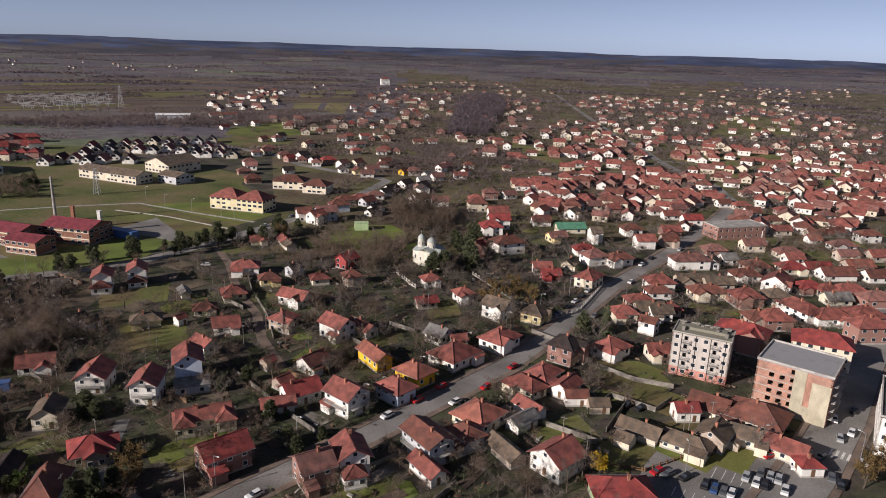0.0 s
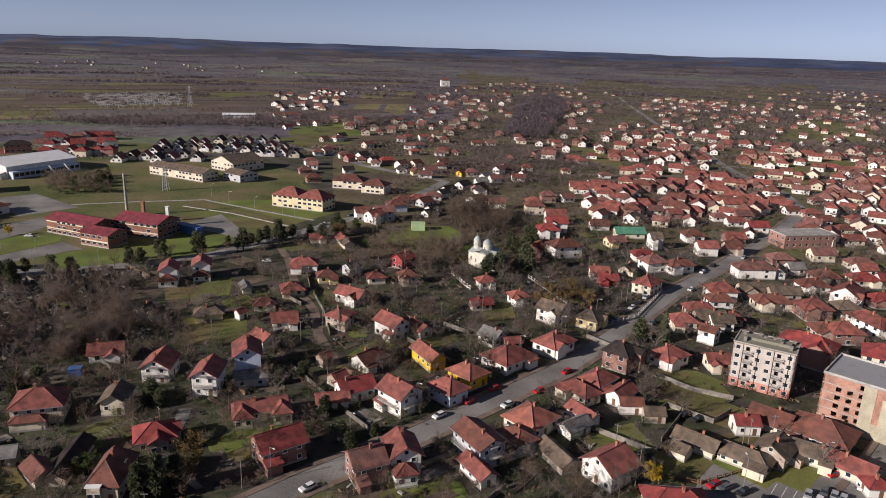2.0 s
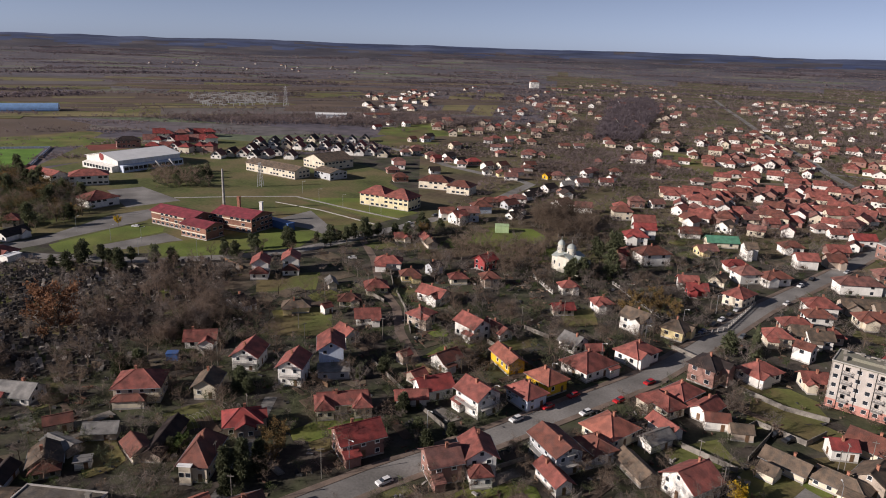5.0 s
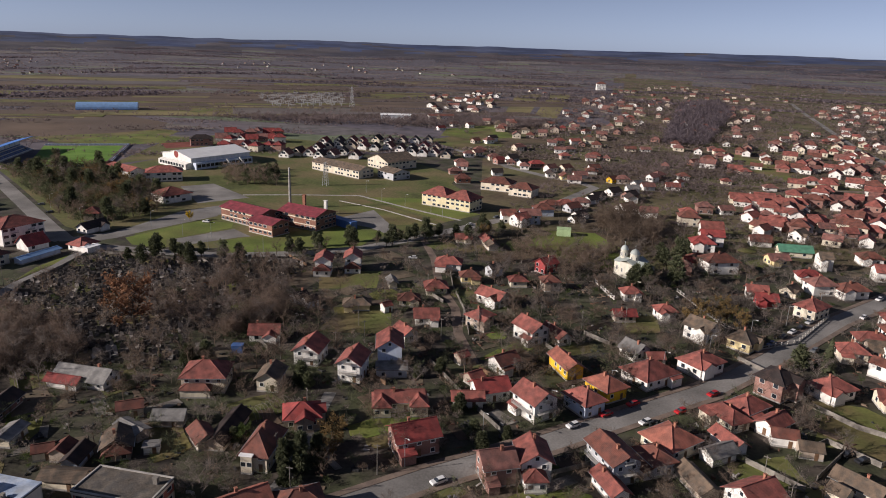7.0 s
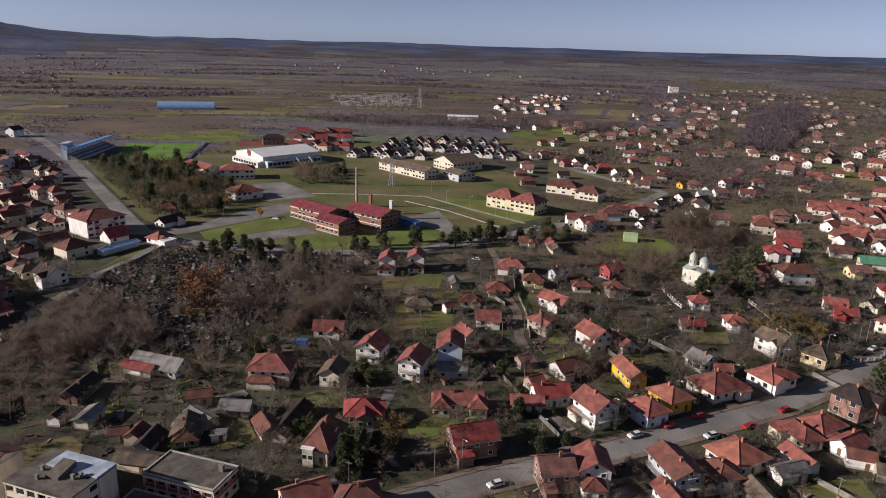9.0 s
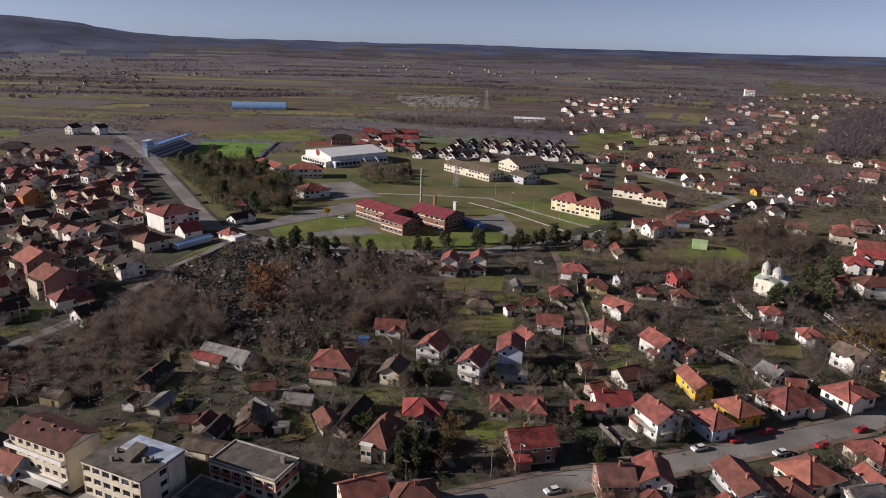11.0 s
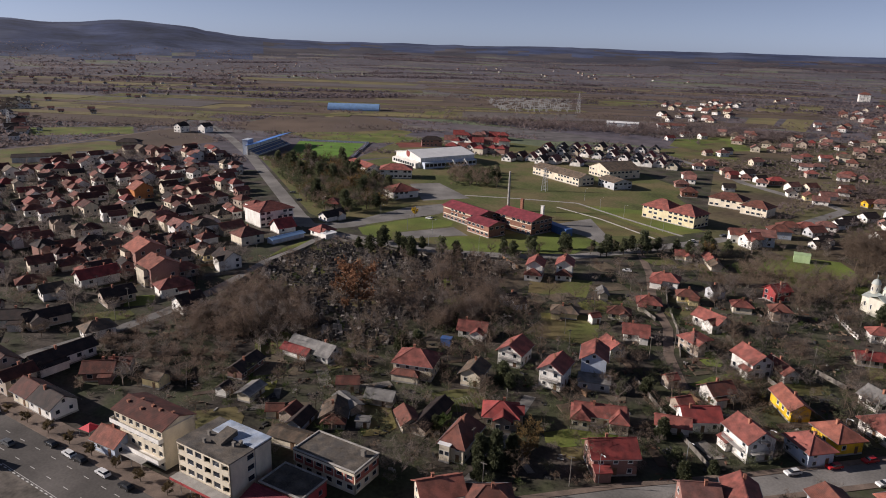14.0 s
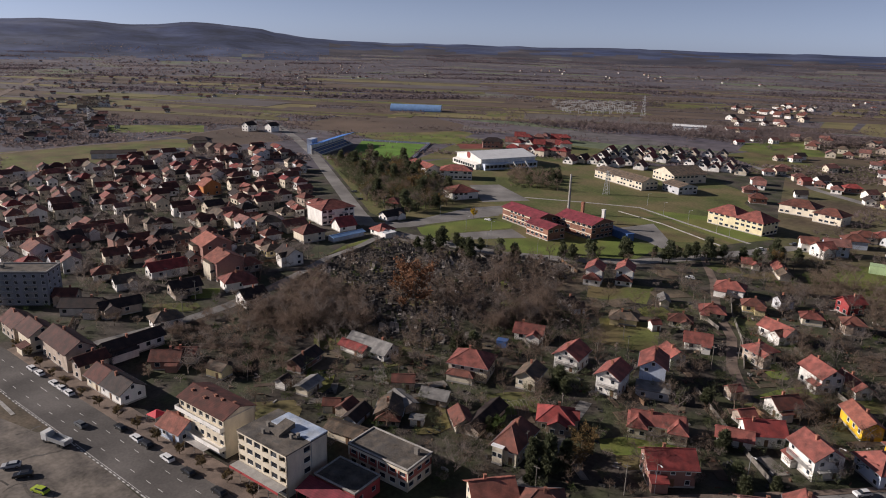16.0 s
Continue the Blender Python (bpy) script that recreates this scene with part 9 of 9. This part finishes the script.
truck(-173, 52.5, 17)

# ---- poles, fences and small things ----


def pole_mesh():
    f = Form()
    f.tube((0, 0, 0), (0, 0, 8.5), 0.12, 0.075, 8)
    f.box(-0.8, 0.8, -0.05, 0.05, 7.9, 8.05)
    for i in (-0.7, -0.25, 0.25, 0.7):
        f.tube((i, 0, 8.05), (i, 0, 8.2), 0.04, 0.03, 5)
    return f.mesh("utility_pole", OLD_CONCRETE)


def lamp(x, y, turn):
    o = thing("street_lamp", "slim grey street lamp with one curved arm", "street lamp", pose(x, y, 0, 0, 0, turn), "lamps along the streets")

    def post():
        f = Form()
        f.tube((0, 0, 0), (0, 0, 8), 0.1, 0.06, 8)
        f.tube((0, 0, 8), (1.5, 0, 8.4), 0.05, 0.04, 6)
        return f.mesh("post", METAL)

    def head():
        f = Form()
        f.box(1.3, 2.0, -0.14, 0.14, 8.35, 8.48)
        return f.mesh("lamp_head", FRAME)
    part("post", shared("lamp_post", post), o)
    part("lamp_head", shared("lamp_head", head), o)


for i in range(9):
    s = i / 8
    p, q = (-50, 138.5), (70, 297)
    lamp(p[0] + (q[0] - p[0]) * s - 1, p[1] + (q[1] - p[1]) * s - 3 * math.sin(3.14 * s), -37)
for x, y, a in ((-232, 290, 60), (-205, 274, 60), (-178, 280, 90), (-150, 400, 0), (-170, 410, 0), (-130, 392, 0), (-190, 430, 0), (-120, 384, 0), (-216, 292, 30), (-260, 300, 60), (-300, 292, 60), (-340, 310, 60), (62, 150, 90), (84, 160, 0), (110, 158, 140)):
    lamp(x, y, a)
POLE = pole_mesh()
for x, y in ((-81, 129), (-85, 152), (-71, 118), (-56, 133), (-90, 202), (-98, 215), (-62, 228), (-66, 214), (-100, 245), (-86, 258), (33, 161), (37, 150), (66, 165), (69, 169), (76, 172), (-250, 200), (-243, 160), (-228, 118), (-95, 190), (-20, 240), (-5, 250), (-30, 225), (-110, 180), (0, 212), (-240, 130), (-262, 130)):
    o = new("utility_pole", POLE)
    o.matrix_basis = pose(x, y, 0, 0, 0, rnd(x, y).uniform(0, 180))
    tagged(o, "grey concrete utility pole with a cross-arm", "pole", "utility poles")


def fence(pts, height, mat, label, name="garden_wall", step=None):
    f = Form()
    for (x0, y0), (x1, y1) in zip(pts, pts[1:]):
        n = math.hypot(x1 - x0, y1 - y0)
        m = Matrix.Translation((x0, y0, 0)) @ Matrix.Rotation(math.atan2(y1 - y0, x1 - x0), 4, "Z")
        if step:
            for i in range(int(n / step) + 1):
                f.box(i * step - 0.2, i * step + 0.2, -0.2, 0.2, 0, height, 0, m)
            f.box(0, n, -0.05, 0.05, 0.15, height * 0.35, 0, m)
            f.box(0, n, -0.05, 0.05, height * 0.7, height * 0.8, 0, m)
        else:
            f.box(0, n, -0.09, 0.09, 0, height, 0, m)
            for i in range(int(n / 3) + 1):
                f.box(i * 3 - 0.14, i * 3 + 0.14, -0.13, 0.13, 0, height + 0.1, 0, m)
    tagged(new(name, f.mesh(name, mat)), label, "fence" if step else "wall", "fences of the gardens")


fence([(-21, 299), (-14, 284), (-11, 279)], 2.0, WALLS["w"][0], "white church fence with square posts", "fence", 2.6)
fence([(14, 300), (40, 246), (55, 258), (72, 292)], 1.8, CONCRETE, "pale fence of piers and rails by the street", "fence", 3.0)
fence([(52, 208), (62, 199), (73, 195)], 1.6, OLD_CONCRETE, "grey concrete garden wall")
fence([(43, 178), (52, 188), (63, 180), (70, 187)], 1.6, OLD_CONCRETE, "grey concrete garden wall")
fence([(-252, 246), (-247, 227), (-243.5, 204), (-235, 183), (-229, 166)], 1.2, OLD_CONCRETE, "long concrete wall of the graveyard")
fence([(-247, 250), (-215, 254), (-160, 272), (-122, 305)], 1.2, OLD_CONCRETE, "low graveyard wall along the road")
fence([(-90, 300), (-78, 268), (-66, 244), (-58, 222)], 1.5, OLD_CONCRETE, "low garden wall along the lane")
fence([(-50, 250), (-30, 222), (-10, 203)], 1.5, OLD_CONCRETE, "low garden wall between plots")
fence([(-64, 196), (-40, 170), (-30, 160)], 1.4, OLD_CONCRETE, "low garden wall between plots")
fence([(30, 186), (10, 172), (-4, 158), (-18, 146)], 1.3, OLD_CONCRETE, "low garden wall beside the street")
fence([(44, 152), (52, 150), (66, 158), (80, 170)], 1.2, WOOD, "weathered wooden board fence by the plots", "fence", 2.5)
g = random.Random(91)
for i in range(46):
    x, y = (scatter(TOWN, 300 + i, 1, 3) or [(0, 160)])[0]
    a, l = radians(g.choice((53, 143)) + g.uniform(-8, 8)), g.uniform(10, 22)
    fence([(x, y), (x + math.cos(a) * l, y + math.sin(a) * l)], g.uniform(1.1, 1.7), g.choice((OLD_CONCRETE, WOOD, OLD_CONCRETE)), "low garden wall between plots")


def tunnel(x, y, turn):
    o = thing("polytunnel", "bare hoops of an uncovered garden tunnel", "greenhouse", pose(x, y, 0, 0, 0, turn))
    for i in range(11):
        f = Form()
        ring = [(0.05 * dx, (2.8 + 0.05 * dr) * math.cos(math.pi * j / 10), (2.8 + 0.05 * dr) * math.sin(math.pi * j / 10)) for j in range(11) for dx, dr in ((-1, 0), (0, 1), (1, 0), (0, -1))]
        f.solid(ring, [(j * 4 + k, j * 4 + (k + 1) % 4, j * 4 + 4 + (k + 1) % 4, j * 4 + 4 + k) for j in range(10) for k in range(4)])
        part("hoop", f.mesh("hoop", OLD_CONCRETE), o, pose(-5.5 + i * 1.1, 0, 0))
    TAKEN.append((x, y, 5))


tunnel(-96, 150, 62)


def bunker(x, y, turn, l, w, h, mat, words, name="container"):
    f = Form()
    f.box(-l / 2, l / 2, -w / 2, w / 2, 0, h)
    f.box(-l / 2 - 0.15, l / 2 + 0.15, -w / 2 - 0.15, w / 2 + 0.15, h, h + 0.15)
    tagged(new(name, f.mesh(name, mat)), words, "container").matrix_basis = pose(x, y, 0, 0, 0, turn)
    TAKEN.append((x, y, l / 2))


bunker(-126, 180, 20, 3.5, 2.6, 2.6, BLUE_SEATS, "bright blue garden shelter")
bunker(-46, 374, 10, 7.5, 5, 4, WALLS["e"][0], "pale green flat-roofed substation hut")
bunker(-166, 343, -25, 20, 4.5, 4, BLUE_SEATS, "long blue lorry trailer beside the school", "trailer")

tent = thing("market_tent", "small red fabric tent with a peaked top", "tent", pose(-165.4, 75.2, 0, 0, 0, 10))
f = Form()
f.solid([(-2, -1.8, 2.1), (2, -1.8, 2.1), (2, 1.8, 2.1), (-2, 1.8, 2.1), (0, 0, 3.2)], [(0, 1, 4), (1, 2, 4), (2, 3, 4), (3, 0, 4), (3, 2, 1, 0)])
part("canopy", f.mesh("canopy", surface("red_fabric", (0.5, 0.03, 0.045), 0.7, 0.1, 1, 5, 0)), tent)
for sx in (-1.9, 1.9):
    for sy in (-1.7, 1.7):
        f = Form()
        f.tube((sx, sy, 0), (sx, sy, 2.1), 0.05, 0.05)
        part("pole", f.mesh("pole", METAL), tent)

# electricity yard and pylons in the far fields
f = Form()
g = random.Random(15)
for i in range(420):
    x, y = g.uniform(-700, -470), g.uniform(930, 1230)
    if inside(x, y, [(-700, 1090), (-596, 1230), (-480, 1011), (-560, 930)]):
        h = g.uniform(2, 6)
        f.box(x - 0.3, x + 0.3, y - 0.3, y + 0.3, 0, h)
        f.box(x - 5, x + 5, y - 0.2, y + 0.2, h - 0.4, h)
tagged(new("substation", f.mesh("substation", surface("galvanised", (0.22, 0.22, 0.22), 0.6, 0.1, 0.5, 4, 0))), "pale gantries of an electricity yard", "substation", kind="stuff")


def pylon(x, y, h):
    f = Form()
    w = h * 0.1
    for sx in (-1, 1):
        for sy in (-1, 1):
            f.tube((sx * w, sy * w, 0), (sx * 0.5, sy * 0.5, h), 0.2, 0.12, 4)
    for i in range(7):
        z0, z1 = h * i / 7, h * (i + 1) / 7
        w0, w1 = w + (0.5 - w) * i / 7, w + (0.5 - w) * (i + 1) / 7
        for s in (-1, 1):
            f.tube((-w0, s * w0, z0), (w1, s * w1, z1), 0.1, 0.1, 3)
            f.tube((s * w0, w0, z0), (s * w1, -w1, z1), 0.1, 0.1, 3)
    for z in (0.7, 0.82, 0.94):
        f.tube((-h * 0.14, 0, h * z), (h * 0.14, 0, h * z), 0.15, 0.15, 4)
    tagged(new("pylon", f.mesh("pylon", METAL)), "lattice steel electricity pylon", "pylon", "pylons").matrix_basis = pose(x, y, 0)


pylon(-470, 1010, 30)
pylon(-226, 440, 17)
pylon(-795, 325, 22)

# ---- clutter in the yards ----
CLUTTER = [surface("clutter_wood", (0.15, 0.11, 0.08), 0.9, 0.4, 0.8, 4, 0), surface("clutter_pale", (0.34, 0.32, 0.3), 0.8, 0.3, 0.8, 4, 0), surface("clutter_dark", (0.04, 0.04, 0.04), 0.8, 0.4, 0.8, 4, 0), surface("clutter_rust", (0.12, 0.065, 0.045), 0.9, 0.4, 0.8, 4, 0)]
NEAR_TOWN = [(-70, 105), (-200, 95), (-215, 130), (-150, 165), (-110, 250), (-60, 320), (40, 330), (120, 260), (120, 190), (60, 130), (0, 105)]
g = random.Random(400)
for k, mat in enumerate(CLUTTER):
    f = Form()
    for x, y in scatter(NEAR_TOWN, 401 + k, (260, 70, 240, 200)[k], 0.2, 1.0):
        n = g.randrange(1, 5)
        for i in range(n):
            l, w, h = g.uniform(0.3, 2.0), g.uniform(0.15, 0.7), g.uniform(0.1, 0.6)
            f.box(-l / 2, l / 2, -w / 2, w / 2, 0, h, 0, pose(x + g.gauss(0, 0.9), y + g.gauss(0, 0.9), 0, 0, 0, g.uniform(0, 180)))
    tagged(new("yard_clutter", f.mesh("yard_clutter", mat)), "heaps of planks, boxes and scrap in the yards", "clutter", kind="stuff")
